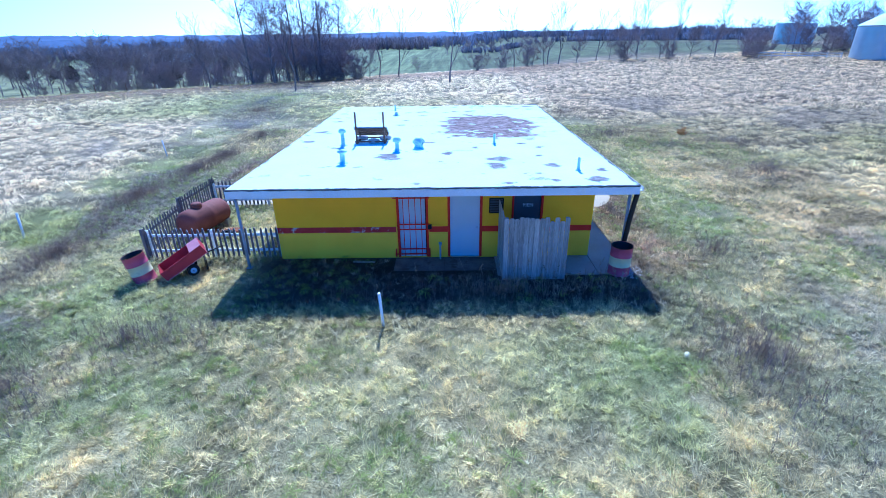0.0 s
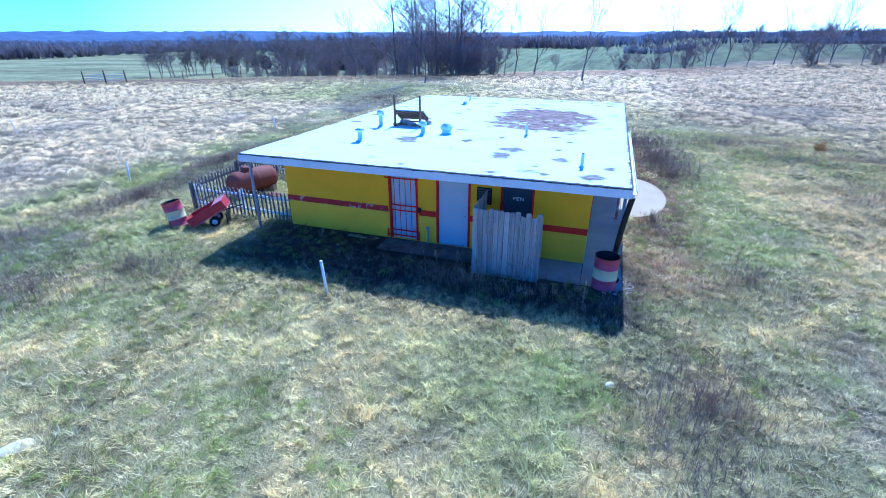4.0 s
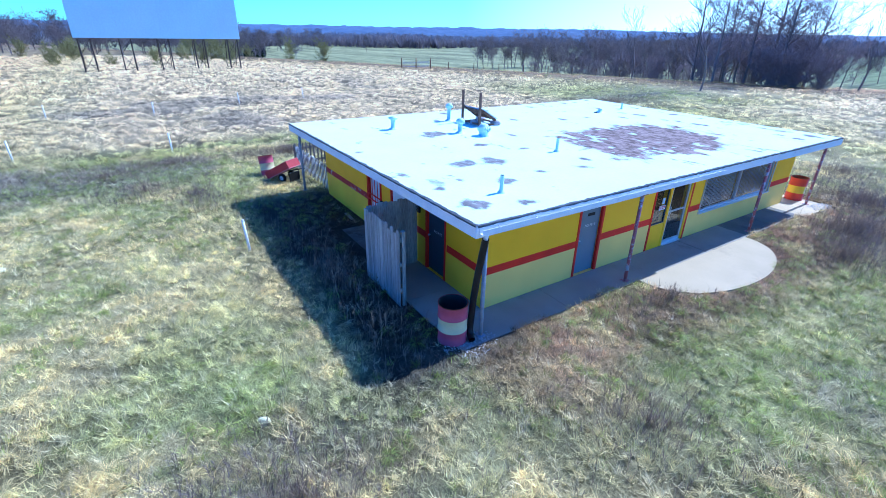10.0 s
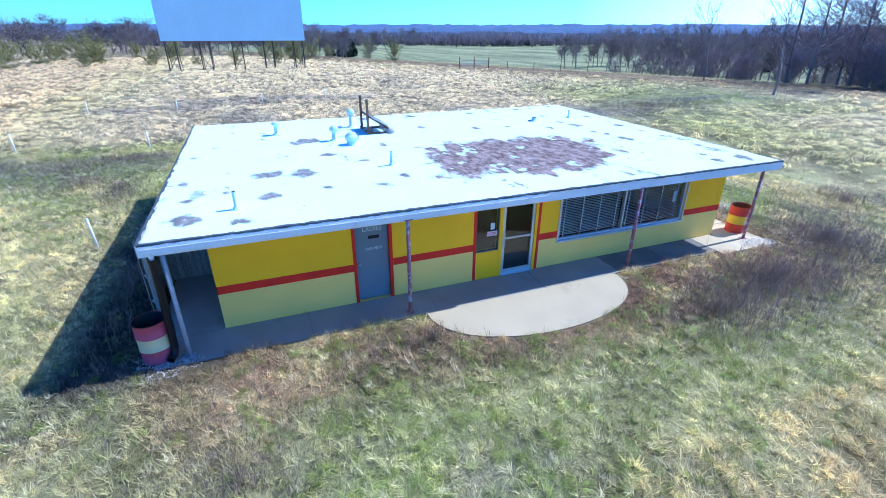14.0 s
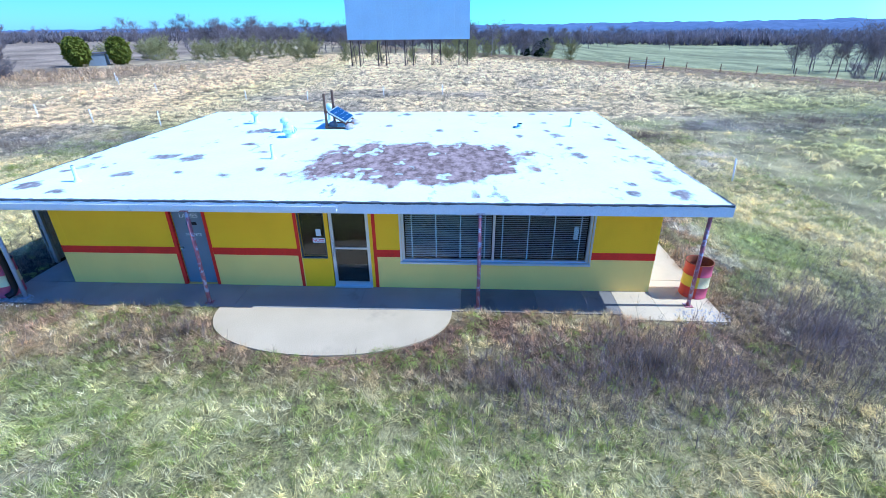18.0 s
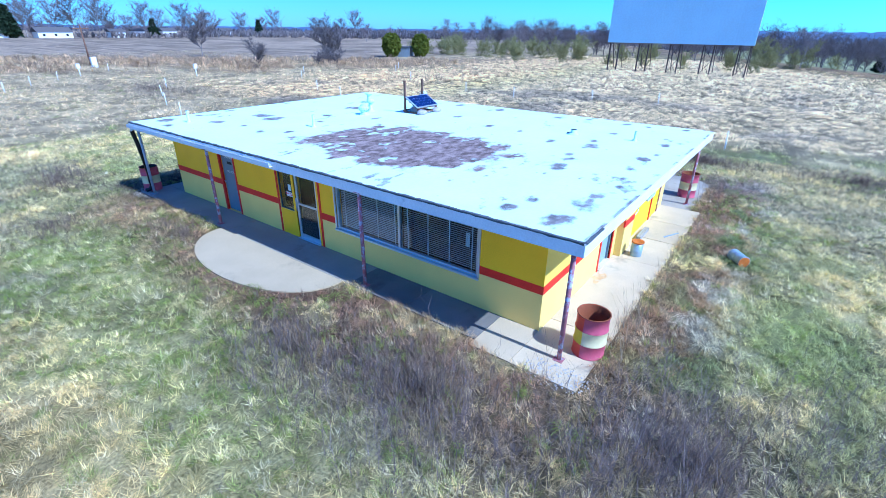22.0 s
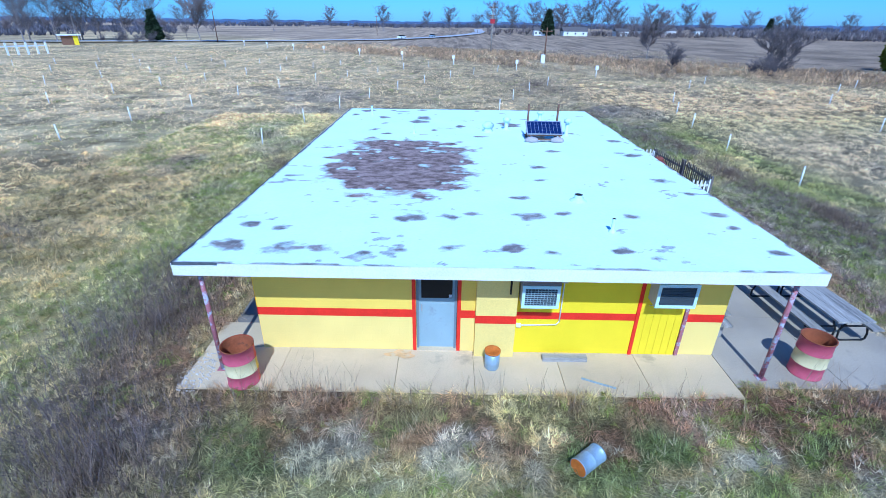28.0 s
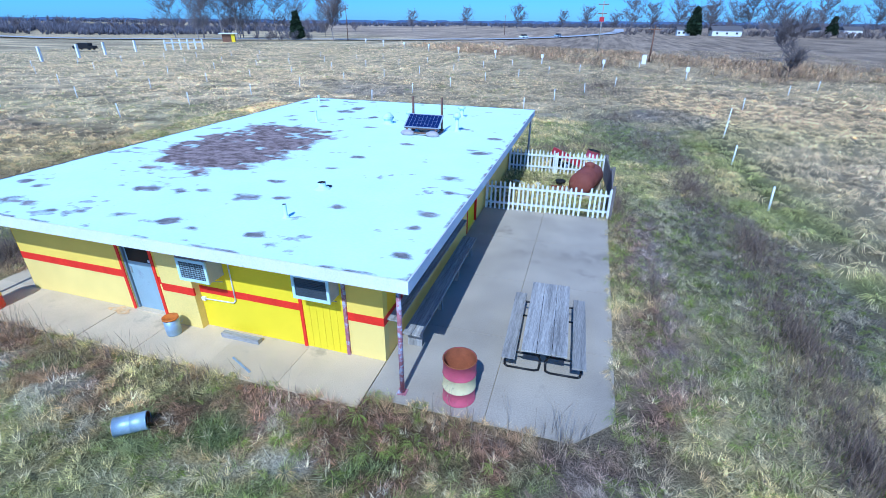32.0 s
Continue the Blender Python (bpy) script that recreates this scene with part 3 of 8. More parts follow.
def turf(x, y):
    """Colour of the grass cover by place."""
    x, y = np.asarray(x, float), np.asarray(y, float)
    n1, n2, n3 = fnoise(x, y, 4.5, 11), fnoise(x, y, 1.3, 12), fnoise(x, y, 9.0, 13)
    r = np.hypot(x + 2, y - 17)
    west = ramp(-15, -22, x) * ramp(-8, 5, y) * ramp(75, 60, y * 0.85 - x * 0.5)
    north = ramp(5, 12, x) * ramp(27, 40, y) + ramp(40, 55, y) * ramp(-25, -5, x)
    south = np.clip(ramp(2, -10, y) + 0.8 * ramp(9, 15, x) * ramp(20, 8, y), 0, 1)
    pale = np.clip(west + 0.8 * north, 0, 1)
    g = np.clip(0.35 * ramp(0.42, 0.66, 0.55 * n1 + 0.45 * n2) + 0.08, 0, 1) * (1 - 0.85 * pale) * (1 - 0.9 * south * ramp(14, 25, r))
    track = np.exp(-((x + 15.2 + 0.15 * (y - 15)) / 2.6) ** 2) * ramp(-20, 0, y)
    back = np.exp(-((x + 26) / 12) ** 2) * ramp(36, 44, y) * ramp(66, 56, y)
    g = np.clip(g + 0.45 * track * ramp(0.4, 0.6, n2) + 0.55 * back, 0, 0.9)
    c = STRAW + (PALE_GRASS - STRAW) * np.clip(0.25 + 0.75 * pale + (n2 - 0.5), 0, 1)[..., None]
    c = c + (OCHRE - c) * (0.85 * south)[..., None]
    c = c + (GREEN - c) * g[..., None]
    side = np.exp(-((x - 5.2) / 1.3) ** 2) * ramp(8, 10, y) * ramp(28, 26, y) + np.exp(-((y - 27.0) / 1.0) ** 2) * ramp(-13, -11, x) * ramp(6.5, 5, x) + np.exp(-((x + 12.1) / 0.8) ** 2) * ramp(14, 16, y) * ramp(28, 26, y) * 0.8
    c = c + (REDDISH - c) * np.clip(side * ramp(0.25, 0.5, n2) * 1.4, 0, 0.92)[..., None]
    d = np.clip(track * ramp(0.5, 0.62, n1) + ramp(0.62, 0.72, n3) * 0.5 * ramp(60, 30, r), 0, 0.75)
    c = c + (GREY_WEED - c) * d[..., None]
    strip = ramp(60, 78, -x * 0.5 + y * 0.85) * ramp(40, 10, x)
    c = c + (np.array((0.30, 0.17, 0.10)) - c) * (0.75 * strip * ramp(94, 84, -x * 0.5 + y * 0.85))[..., None]
    c = c + (np.array((0.44, 0.45, 0.21)) - c) * (0.85 * ramp(88, 104, -x * 0.5 + y * 0.85))[..., None]
    edge_s = y + 0.92 * x
    dyke = ramp(-58, -66, edge_s) * ramp(-135, -100, edge_s) * ramp(70, 20, x) * ramp(-15, -35, y)
    c = c + (np.array((0.33, 0.20, 0.12)) - c) * (0.6 * dyke * ramp(0.3, 0.55, n3))[..., None]
    plough = ramp(-95, -125, edge_s) * ramp(-40, -60, y)
    c = c + (np.array((0.50, 0.37, 0.25)) - c) * (0.85 * plough)[..., None]
    lawn = np.exp(-((y - 27.7) / 1.0) ** 2) * ramp(-13, -10, x) * ramp(6, 4, x)
    n4 = fnoise(x, y, 0.75, 17)
    c = c + (np.array((0.62, 0.57, 0.46)) - c) * (0.7 * lawn * ramp(0.56, 0.64, n4))[..., None]
    c = c + (np.array((0.13, 0.21, 0.06)) - c) * (0.75 * lawn * ramp(0.44, 0.36, n4))[..., None]
    fresh = np.exp(-((x - 8) / 5) ** 2 - ((y - 30) / 4.5) ** 2) + 0.8 * np.exp(-((x + 16.5 + 0.1 * y) / 1.3) ** 2) * ramp(-5, 5, y) * ramp(38, 30, y)
    c = c + (np.array((0.36, 0.38, 0.09)) - c) * (0.7 * np.clip(fresh, 0, 1) * ramp(0.35, 0.55, n2))[..., None]
    meadow = np.clip(np.exp(-((x - 4.2) / 4.8) ** 2 - ((y - 4.8) / 3.0) ** 2) + 0.7 * np.exp(-((x - 7.0) / 2.5) ** 2 - ((y - 11.5) / 4.0) ** 2) + 0.9 * np.exp(-((x + 10) / 3.0) ** 2 - ((y - 6.0) / 4.0) ** 2), 0, 1)
    c = c + (np.array((0.34, 0.37, 0.12)) - c) * (0.78 * meadow * ramp(0.36, 0.54, n2))[..., None]
    yard = np.exp(-((x + 0.5) / 6.5) ** 2 - ((y - 29.8) / 1.9) ** 2)
    c = c + (np.array((0.24, 0.28, 0.08)) - c) * (0.68 * yard * ramp(0.34, 0.54, n2))[..., None]
    silver = np.exp(-((x + 9.7) / 1.7) ** 2 - ((y - 32.6) / 1.1) ** 2) + 0.7 * np.exp(-((x + 12.3) / 0.6) ** 2 - ((y - 19.0) / 4.0) ** 2)
    c = c + (np.array((0.66, 0.60, 0.54)) - c) * (0.8 * silver * ramp(0.4, 0.55, n2))[..., None]
    fair = np.clip(ramp(7.2, 10.5, x) * ramp(27, 21, y) + 0.3 * ramp(1.5, -4, y) * ramp(60, 40, np.abs(x)) + 0.8 * np.exp(-((x + 1.0) / 3.5) ** 2 - ((y + 0.3) / 1.8) ** 2), 0, 1)
    c = c * (1 + 0.38 * fair * ramp(0.25, 0.5, n2))[..., None]
    far_green = ramp(152, 156, y + 0.6 * x) * ramp(120, 80, x)
    c = c + (np.array((0.30, 0.36, 0.14)) - c) * (0.85 * far_green)[..., None]
    litter = 0.0 * x
    for wx, wy, rx_, ry_, wn_ in WEEDS:
        litter = np.maximum(litter, min(1.0, wn_ / 1300) * np.exp(-((x - wx) / (rx_ * 1.1 + 0.3)) ** 2 - ((y - wy) / (ry_ * 1.1 + 0.3)) ** 2))
    c = c + (np.array((0.34, 0.26, 0.18)) - c) * (0.75 * litter * ramp(0.3, 0.5, n2))[..., None]
    # bare litter strip, also darkened over the ground where the roof's shadow falls
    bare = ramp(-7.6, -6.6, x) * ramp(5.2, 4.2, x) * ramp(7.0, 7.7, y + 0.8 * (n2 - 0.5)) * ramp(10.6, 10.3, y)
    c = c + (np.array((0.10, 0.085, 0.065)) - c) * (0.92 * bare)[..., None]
    tan = ramp(7.5, 11, x) * ramp(4, 12, y)
    c = c * (1 - tan[..., None] * np.array((0.20, 0.24, 0.26)))
    # hollows of the hummock fields are darkened like shaded gaps
    rough_ = hummocky(x, y)[..., None]
    c = c * ((1 - rough_) * (0.78 + 0.44 * vnoise(x, y, 0.45, 14)[..., None]) + rough_ * (0.62 + 0.5 * vnoise(x, y, 0.9, 2)[..., None]))
    return c * (0.85 + 0.3 * n2)[..., None]


def steps(lo, hi, fine_lo, fine_hi, fine):
    a = list(np.arange(fine_lo, fine_hi + fine / 2, fine))
    v, s = fine_hi, fine
    while v < hi:
        s *= 1.12
        v += s
        a.append(min(v, hi))
    v, s = fine_lo, fine
    while v > lo:
        s *= 1.12
        v -= s
        a.insert(0, max(v, lo))
    return np.array(a)


gx, gy = steps(-2600, 2600, -42, 34, 0.34), steps(-2600, 2600, -26, 60, 0.34)
GX, GY = np.meshgrid(gx, gy, indexing='ij')
gv = np.stack([GX, GY, land(GX, GY)], -1).reshape(-1, 3)
ii, jj = np.meshgrid(np.arange(len(gx) - 1), np.arange(len(gy) - 1), indexing='ij')
q0 = (ii * len(gy) + jj).ravel()
gf = np.stack([q0, q0 + len(gy), q0 + len(gy) + 1, q0 + 1], -1)
# ground tone is cut below the blades' to suggest shade between them
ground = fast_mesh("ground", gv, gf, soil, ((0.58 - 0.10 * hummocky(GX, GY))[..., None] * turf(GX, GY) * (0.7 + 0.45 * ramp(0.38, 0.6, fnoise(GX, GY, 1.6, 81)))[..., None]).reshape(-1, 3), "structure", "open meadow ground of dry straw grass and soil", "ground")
ground.data.polygons.foreach_set("use_smooth", np.ones(len(gf), dtype=bool))

# ---- the building ----
WX0, WX1, WY0, WY1, WH, TH = -6.65, 3.20, 10.30, 25.00, 2.36, 0.2
RX0, RX1, RY0, RY1, RZ, RT = -7.56, 4.10, 9.33, 25.97, 2.60, 0.20
S0, S1 = 0.86, 1.05  # red stripe


def wall(name, label, along, u0, u1, f0, f1, openings, low, high):
    """A wall with real openings; along is the axis it runs on, f0..f1 its thickness. low and high: paint below and above the stripe."""
    us = sorted({u0, u1, *(o[0] for o in openings), *(o[1] for o in openings)})
    zs = sorted({-0.14, WH, S1, *(o[2] for o in openings), *(o[3] for o in openings)})
    solid = {}
    for i in range(len(us) - 1):
        for k in range(len(zs) - 1):
            um, zm = (us[i] + us[i + 1]) / 2, (zs[k] + zs[k + 1]) / 2
            solid[i, k] = not any(o[0] < um < o[1] and o[2] < zm < o[3] for o in openings)
    bm = bmesh.new()

    def quad(pts, mi):
        bm.faces.new([bm.verts.new(p if along == "x" else (p[1], p[0], p[2])) for p in pts]).material_index = mi
    for (i, k), s in solid.items():
        if not s:
            continue
        a, b, c, d = us[i], us[i + 1], zs[k], zs[k + 1]
        mi = 1 if c >= S1 - 1e-6 else 0
        quad([(a, f0, c), (b, f0, c), (b, f0, d), (a, f0, d)], mi)
        quad([(b, f1, c), (a, f1, c), (a, f1, d), (b, f1, d)], mi)
        if not solid.get((i - 1, k)):
            quad([(a, f1, c), (a, f0, c), (a, f0, d), (a, f1, d)], mi)
        if not solid.get((i + 1, k)):
            quad([(b, f0, c), (b, f1, c), (b, f1, d), (b, f0, d)], mi)
        if not solid.get((i, k - 1)):
            quad([(a, f1, c), (b, f1, c), (b, f0, c), (a, f0, c)], mi)
        if not solid.get((i, k + 1)):
            quad([(a, f0, d), (b, f0, d), (b, f1, d), (a, f1, d)], mi)
    bmesh.ops.remove_doubles(bm, verts=bm.verts, dist=1e-5)
    ob = part(name, bm, [low, high])
    return tagged(ob, label, "wall", "", "structure")


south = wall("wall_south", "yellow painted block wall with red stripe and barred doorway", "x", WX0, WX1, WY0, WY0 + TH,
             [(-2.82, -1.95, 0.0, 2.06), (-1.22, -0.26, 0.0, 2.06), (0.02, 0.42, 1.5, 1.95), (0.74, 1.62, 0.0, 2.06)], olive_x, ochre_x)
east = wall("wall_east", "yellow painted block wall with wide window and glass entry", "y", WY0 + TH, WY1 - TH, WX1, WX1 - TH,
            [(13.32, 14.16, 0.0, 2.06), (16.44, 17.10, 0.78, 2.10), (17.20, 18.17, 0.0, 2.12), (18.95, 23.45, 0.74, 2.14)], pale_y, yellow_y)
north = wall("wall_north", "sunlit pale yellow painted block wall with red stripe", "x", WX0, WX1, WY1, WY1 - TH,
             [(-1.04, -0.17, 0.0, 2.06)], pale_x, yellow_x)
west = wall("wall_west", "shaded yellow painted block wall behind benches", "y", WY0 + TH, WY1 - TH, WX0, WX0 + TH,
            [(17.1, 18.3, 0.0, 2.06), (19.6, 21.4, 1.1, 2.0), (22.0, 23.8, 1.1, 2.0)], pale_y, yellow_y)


def trim(name, x0, x1, y0, y1, z0, z1, mat, parent, label=""):
    return part(name, bx(x0, x1, y0, y1, z0, z1, 0.003), mat, parent, label)


for a, b in ((WY0 - 0.001, WY0 + TH), (WY1 - TH, WY1 + 0.001)):
    trim("corner_face", WX1 - 0.01, WX1 + 0.003, a, b, -0.12, S1, pale_y, east)
    trim("corner_face", WX1 - 0.01, WX1 + 0.003, a, b, S1 + 0.001, WH, yellow_y, east)

# stripes: runs between the openings, set proud of the wall
for a, b, m in ((WX0, -2.90, red_worn), (-1.86, -1.28, red), (-0.20, 0.68, red), (1.70, WX1 + 0.006, red)):
    trim("stripe", a, b, WY0 - 0.006, WY0 + 0.01, S0, S1, m, south, "red painted stripe, flaking" if m is red_worn else "")
for a, b in ((WY0 - 0.006, 13.26), (14.22, 16.36), (18.33, 18.93), (23.47, WY1 + 0.006)):
    trim("stripe", WX1 - 0.01, WX1 + 0.006, a, b, S0, S1, red, east)
for a, b in ((WX1, -0.10), (-1.11, -1.42), (-5.86, WX0)):
    trim("stripe", a, b, WY1 - 0.01, WY1 + 0.006, S0, S1, red, north)
trim("stripe", WX0 - 0.006, WX0 + 0.01, 24.0, WY1, S0, S1, red, west)
trim("stripe", WX0 - 0.006, WX0 + 0.01, WY0, 16.9, S0, S1, red, west)

# bright lemon infill on the north side, a pier beside it, and the boarded door
trim("panel_infill", -4.80, -2.27, WY1 - 0.01, WY1 + 0.02, -0.10, 2.34, lemon, north, "bright lemon yellow painted infill")
trim("stripe", -4.80, -2.27, WY1 + 0.018, WY1 + 0.026, S0 + 0.02, S1 + 0.0, red, north)
trim("pier", -2.26, -1.42, WY1 - 0.01, WY1 + 0.19, -0.12, 2.34, pale_x, north, "pale yellow block pier")
trim("stripe", -2.266, -1.414, WY1 + 0.15, WY1 + 0.196, S0, S1, red, north)

roof_thing = new("roof", None)
tagged(roof_thing, "flat white coated roof with worn grey patches", "roof", "", "structure")
nx, ny = 234, 334
rx, ry = np.linspace(RX0, RX1, nx), np.linspace(RY0, RY1, ny)
QX, QY = np.meshgrid(rx, ry, indexing='ij')
edge = np.minimum(np.minimum(QX - RX0, RX1 - QX), np.minimum(QY - RY0, RY1 - QY))
rag = fnoise(QX, QY * 1.35, 0.5, 21)
rag2 = fnoise(QX, QY * 1.5, 0.24, 22)
wear = np.zeros_like(QX)


def smudge(cx, cy, rx_, ry_, amount=1.0):
    d = np.hypot((QX - cx) / rx_, (QY - cy) / ry_)
    return 0.98 * amount * ramp(0.0, 0.6, 1.08 - d - (0.75 - rag - 0.45 * (rag2 - 0.5)) * 1.1)


# worn spots: centre and half length, by the south eave, in the middle, by the north eave
WORN_SOUTH = ((0.5, 12.6, 0.87), (1.9, 13.0, 0.44), (-2.2, 9.7, 0.32), (0.5, 9.8, 0.22), (1.9, 9.9, 0.22), (3.1, 10.0, 0.56), (3.6, 11.1, 0.33), (0.4, 11.7, 0.73), (2.1, 11.7, 0.39), (-3.4, 13.0, 0.95), (-1.3, 13.5, 0.24), (-0.2, 14.4, 0.23), (2.2, 14.3, 0.30))
WORN_MIDDLE = ((-2.6, 22.3, 0.25), (-3.3, 20.8, 0.59), (-3.5, 19.5, 0.34), (-6.7, 20.7, 0.70), (-7.0, 21.8, 0.28), (-6.9, 17.9, 0.59), (-6.9, 15.8, 0.41), (-2.0, 15.4, 0.41), (-4.4, 17.5, 0.53), (1.6, 15.0, 0.30))
WORN_NORTH = ((3.4, 25.2, 0.57), (2.4, 25.3, 0.68), (1.6, 25.3, 0.33), (0.8, 25.4, 0.28), (0.1, 25.3, 0.24), (-0.8, 25.2, 0.44), (-2.1, 25.2, 0.32), (-2.8, 25.3, 0.20), (-4.2, 25.2, 0.27), (-4.7, 25.5, 0.22), (-7.2, 25.2, 0.37), (-0.0, 23.7, 0.44), (-0.9, 23.6, 0.28), (-1.4, 23.4, 0.28), (-2.7, 23.5, 0.50), (-3.4, 23.3, 0.28), (-7.0, 23.2, 0.35), (-7.0, 24.0, 0.21), (3.4, 24.2, 0.23), (-4.9, 23.4, 0.20), (2.7, 24.3, 0.26))
for cx_, cy_, half_ in WORN_SOUTH + WORN_MIDDLE + WORN_NORTH:
    wear = np.maximum(wear, smudge(cx_, cy_, 0.16 + half_ * (0.85 if cy_ > 14.5 else 0.5), 0.16 + half_ * (0.4 if cy_ > 14.5 else 0.8)))
specks = fnoise(QX, QY * 2.0, 1.0, 25) * 0.65 + rag2 * 0.35
wear = np.maximum(wear, 0.7 * ramp(0.69, 0.73, specks + 0.03 * ramp(1.6, 0.4, edge)))
wear = np.maximum(wear, 0.9 * ramp(0.10, 0.03, edge) * ramp(0.4, 0.6, rag))
fd = (np.abs((QX - 0.65) / 2.3) ** 2.6 + np.abs((QY - 19.2) / 3.55) ** 2.6) ** (1 / 2.6)
felt = ramp(0.0, 0.4, 1.12 - fd - (0.55 - fnoise(QX * 0.85, QY * 1.25, 0.5, 28)) * 0.75) * (1.3 - 0.75 * ramp(0.64, 0.74, fnoise(QX * 0.9, QY * 1.2, 0.5, 27)))
bump = (fnoise(QX, QY, 1.4, 31) - 0.5) * 0.02 * ramp(0.0, 0.6, edge)
rv = np.stack([QX, QY, RZ + bump], -1).reshape(-1, 3)
ii, jj = np.meshgrid(np.arange(nx - 1), np.arange(ny - 1), indexing='ij')
q0 = (ii * ny + jj).ravel()
rm = fast_mesh("roof_sheet", rv, np.stack([q0, q0 + ny, q0 + ny + 1, q0 + 1], -1), roof_white, None, "", "", "")
rm.data.polygons.foreach_set("use_smooth", np.ones(len(q0), dtype=bool))
for nm, arr in (("wear", np.clip(wear, 0, 1.1)), ("felt", np.clip(felt, 0, 1.3))):
    at = rm.data.attributes.new(nm, 'FLOAT', 'POINT')
    at.data.foreach_set("value", arr.ravel().astype(np.float32))
rm.parent = roof_thing
rm["label"] = "worn white roof coating with bare reddish felt"
part("roof_deck", bx(RX0 + 0.03, RX1 - 0.03, RY0 + 0.03, RY1 - 0.03, RZ - 0.12, RZ - 0.025), felt_dark, roof_thing)
part("soffit", bx(RX0 + 0.03, RX1 - 0.03, RY0 + 0.03, RY1 - 0.03, RZ - RT - 0.02, RZ - RT + 0.0), soffit_mat, roof_thing, "painted soffit boards")
FB = RZ - 0.25
for nm, a in (("fascia", (RX0 - 0.02, RX1 + 0.02, RY0 - 0.02, RY0 + 0.025)), ("fascia", (RX0 - 0.02, RX1 + 0.02, RY1 - 0.025, RY1 + 0.02)),
              ("fascia", (RX0 - 0.02, RX0 + 0.025, RY0 + 0.027, RY1 - 0.027)), ("fascia", (RX1 - 0.025, RX1 + 0.02, RY0 + 0.027, RY1 - 0.027))):
    part(nm, bx(*a, FB, RZ - 0.01, 0.004), fascia_white, roof_thing, "white painted fascia board")


def ragged_strip(p, q, w, seed, lift=0.004):
    """A torn strip of felt lying along a roof edge."""
    bm = bmesh.new()
    p, q = Vector(p), Vector(q)
    d = (q - p)
    n = max(4, int(d.length / 0.12))
    side = Vector((-d.y, d.x, 0)).normalized()
    rr = random.Random(seed)
    prev = None
    for i in range(n + 1):
        c = p + d * (i / n)
        wi = w * (0.25 + 1.2 * rr.random() ** 2)
        a, b = bm.verts.new(c + side * 0.028 + Vector((0, 0, lift))), bm.verts.new(c - side * wi + Vector((0, 0, lift + 0.012 * rr.random())))
        lo = bm.verts.new(c + side * 0.03 + Vector((0, 0, -0.02 - 0.02 * rr.random())))
        if prev:
            bm.faces.new((prev[0], a, b, prev[1]))
            bm.faces.new((prev[2], lo, a, prev[0]))
        prev = (a, b, lo)
    return bm


for k, (p, q) in enumerate((((RX1, RY0, RZ), (RX0, RY0, RZ)), ((RX1, RY1, RZ), (RX1, RY0, RZ)), ((RX0, RY0, RZ), (RX0, RY1, RZ)), ((RX0, RY1, RZ), (RX1, RY1, RZ)))):
    if k == 2:
        continue
    if k == 3:
        p = tuple(Vector(p).lerp(Vector(q), 0.93))
    part("edge_felt", ragged_strip(p, q, (0.05, 0.03, 0.012, 0.02)[k], k), felt_dark, roof_thing, "torn dark felt edge")

# gutter along the southern half of the east eave
gut = thing("gutter", pose(0, 0, 0), "white metal gutter along the eave", "gutter")
bm = bmesh.new()
box(bm, RX1 + 0.022, RX1 + 0.032, RY0 + 0.05, 17.75, RZ - 0.17, RZ - 0.05)
box(bm, RX1 + 0.033, RX1 + 0.12, RY0 + 0.05, 17.75, RZ - 0.17, RZ - 0.155)
box(bm, RX1 + 0.121, RX1 + 0.133, RY0 + 0.05, 17.75, RZ - 0.17, RZ - 0.06)
part("channel", bm, fascia_white, gut)
for i in range(9):
    part("gutter_strap", bx(RX1 + 0.035, RX1 + 0.12, 9.8 + i * 0.95, 9.83 + i * 0.95, RZ - 0.068, RZ - 0.058), steel, gut)
part("outlet", tb((RX1 + 0.05, 9.52, RZ - 0.17), (RX1 + 0.05, 9.52, RZ - 0.3), 0.05, 0.045), fascia_white, gut)

# black drain hose that curves down from the outlet
cu = bpy.data.curves.new("downpipe", 'CURVE')
cu.dimensions = '3D'
sp = cu.splines.new('BEZIER')
pts = ((4.15, 9.52, 2.32), (4.08, 9.50, 1.9), (3.99, 9.46, 1.2), (3.95, 9.43, 0.5), (3.99, 9.39, 0.14), (4.14, 9.33, 0.085))
sp.bezier_points.add(len(pts) - 1)
for b, p in zip(sp.bezier_points, pts):
    b.co, b.handle_left_type, b.handle_right_type = p, 'AUTO', 'AUTO'
cu.bevel_depth, cu.bevel_resolution = 0.072, 3
tmp = new("downpipe_curve", cu)
me = bpy.data.meshes.new_from_object(tmp.evaluated_get(bpy.context.evaluated_depsgraph_get()))
bpy.data.objects.remove(tmp)
me.materials.clear()
me.materials.append(black_pipe)
for p in me.polygons:
    p.use_smooth = True
tagged(new("downpipe", me), "black corrugated drain hose from the gutter", "downpipe")


def canopy_post(x, y, mat, label):
    t = thing("canopy_post", pose(x, y, 0), label, "post", "posts under the roof edge")
    part("pipe", tb((0, 0, 0), (0, 0, RZ - 0.23), 0.045, n=12), mat, t)
    part("base_plate", bx(-0.09, 0.09, -0.09, 0.09, 0.0, 0.012), mat, t)
    part("cap_plate", bx(-0.09, 0.09, -0.09, 0.09, RZ - 0.232, RZ - 0.222), mat, t)


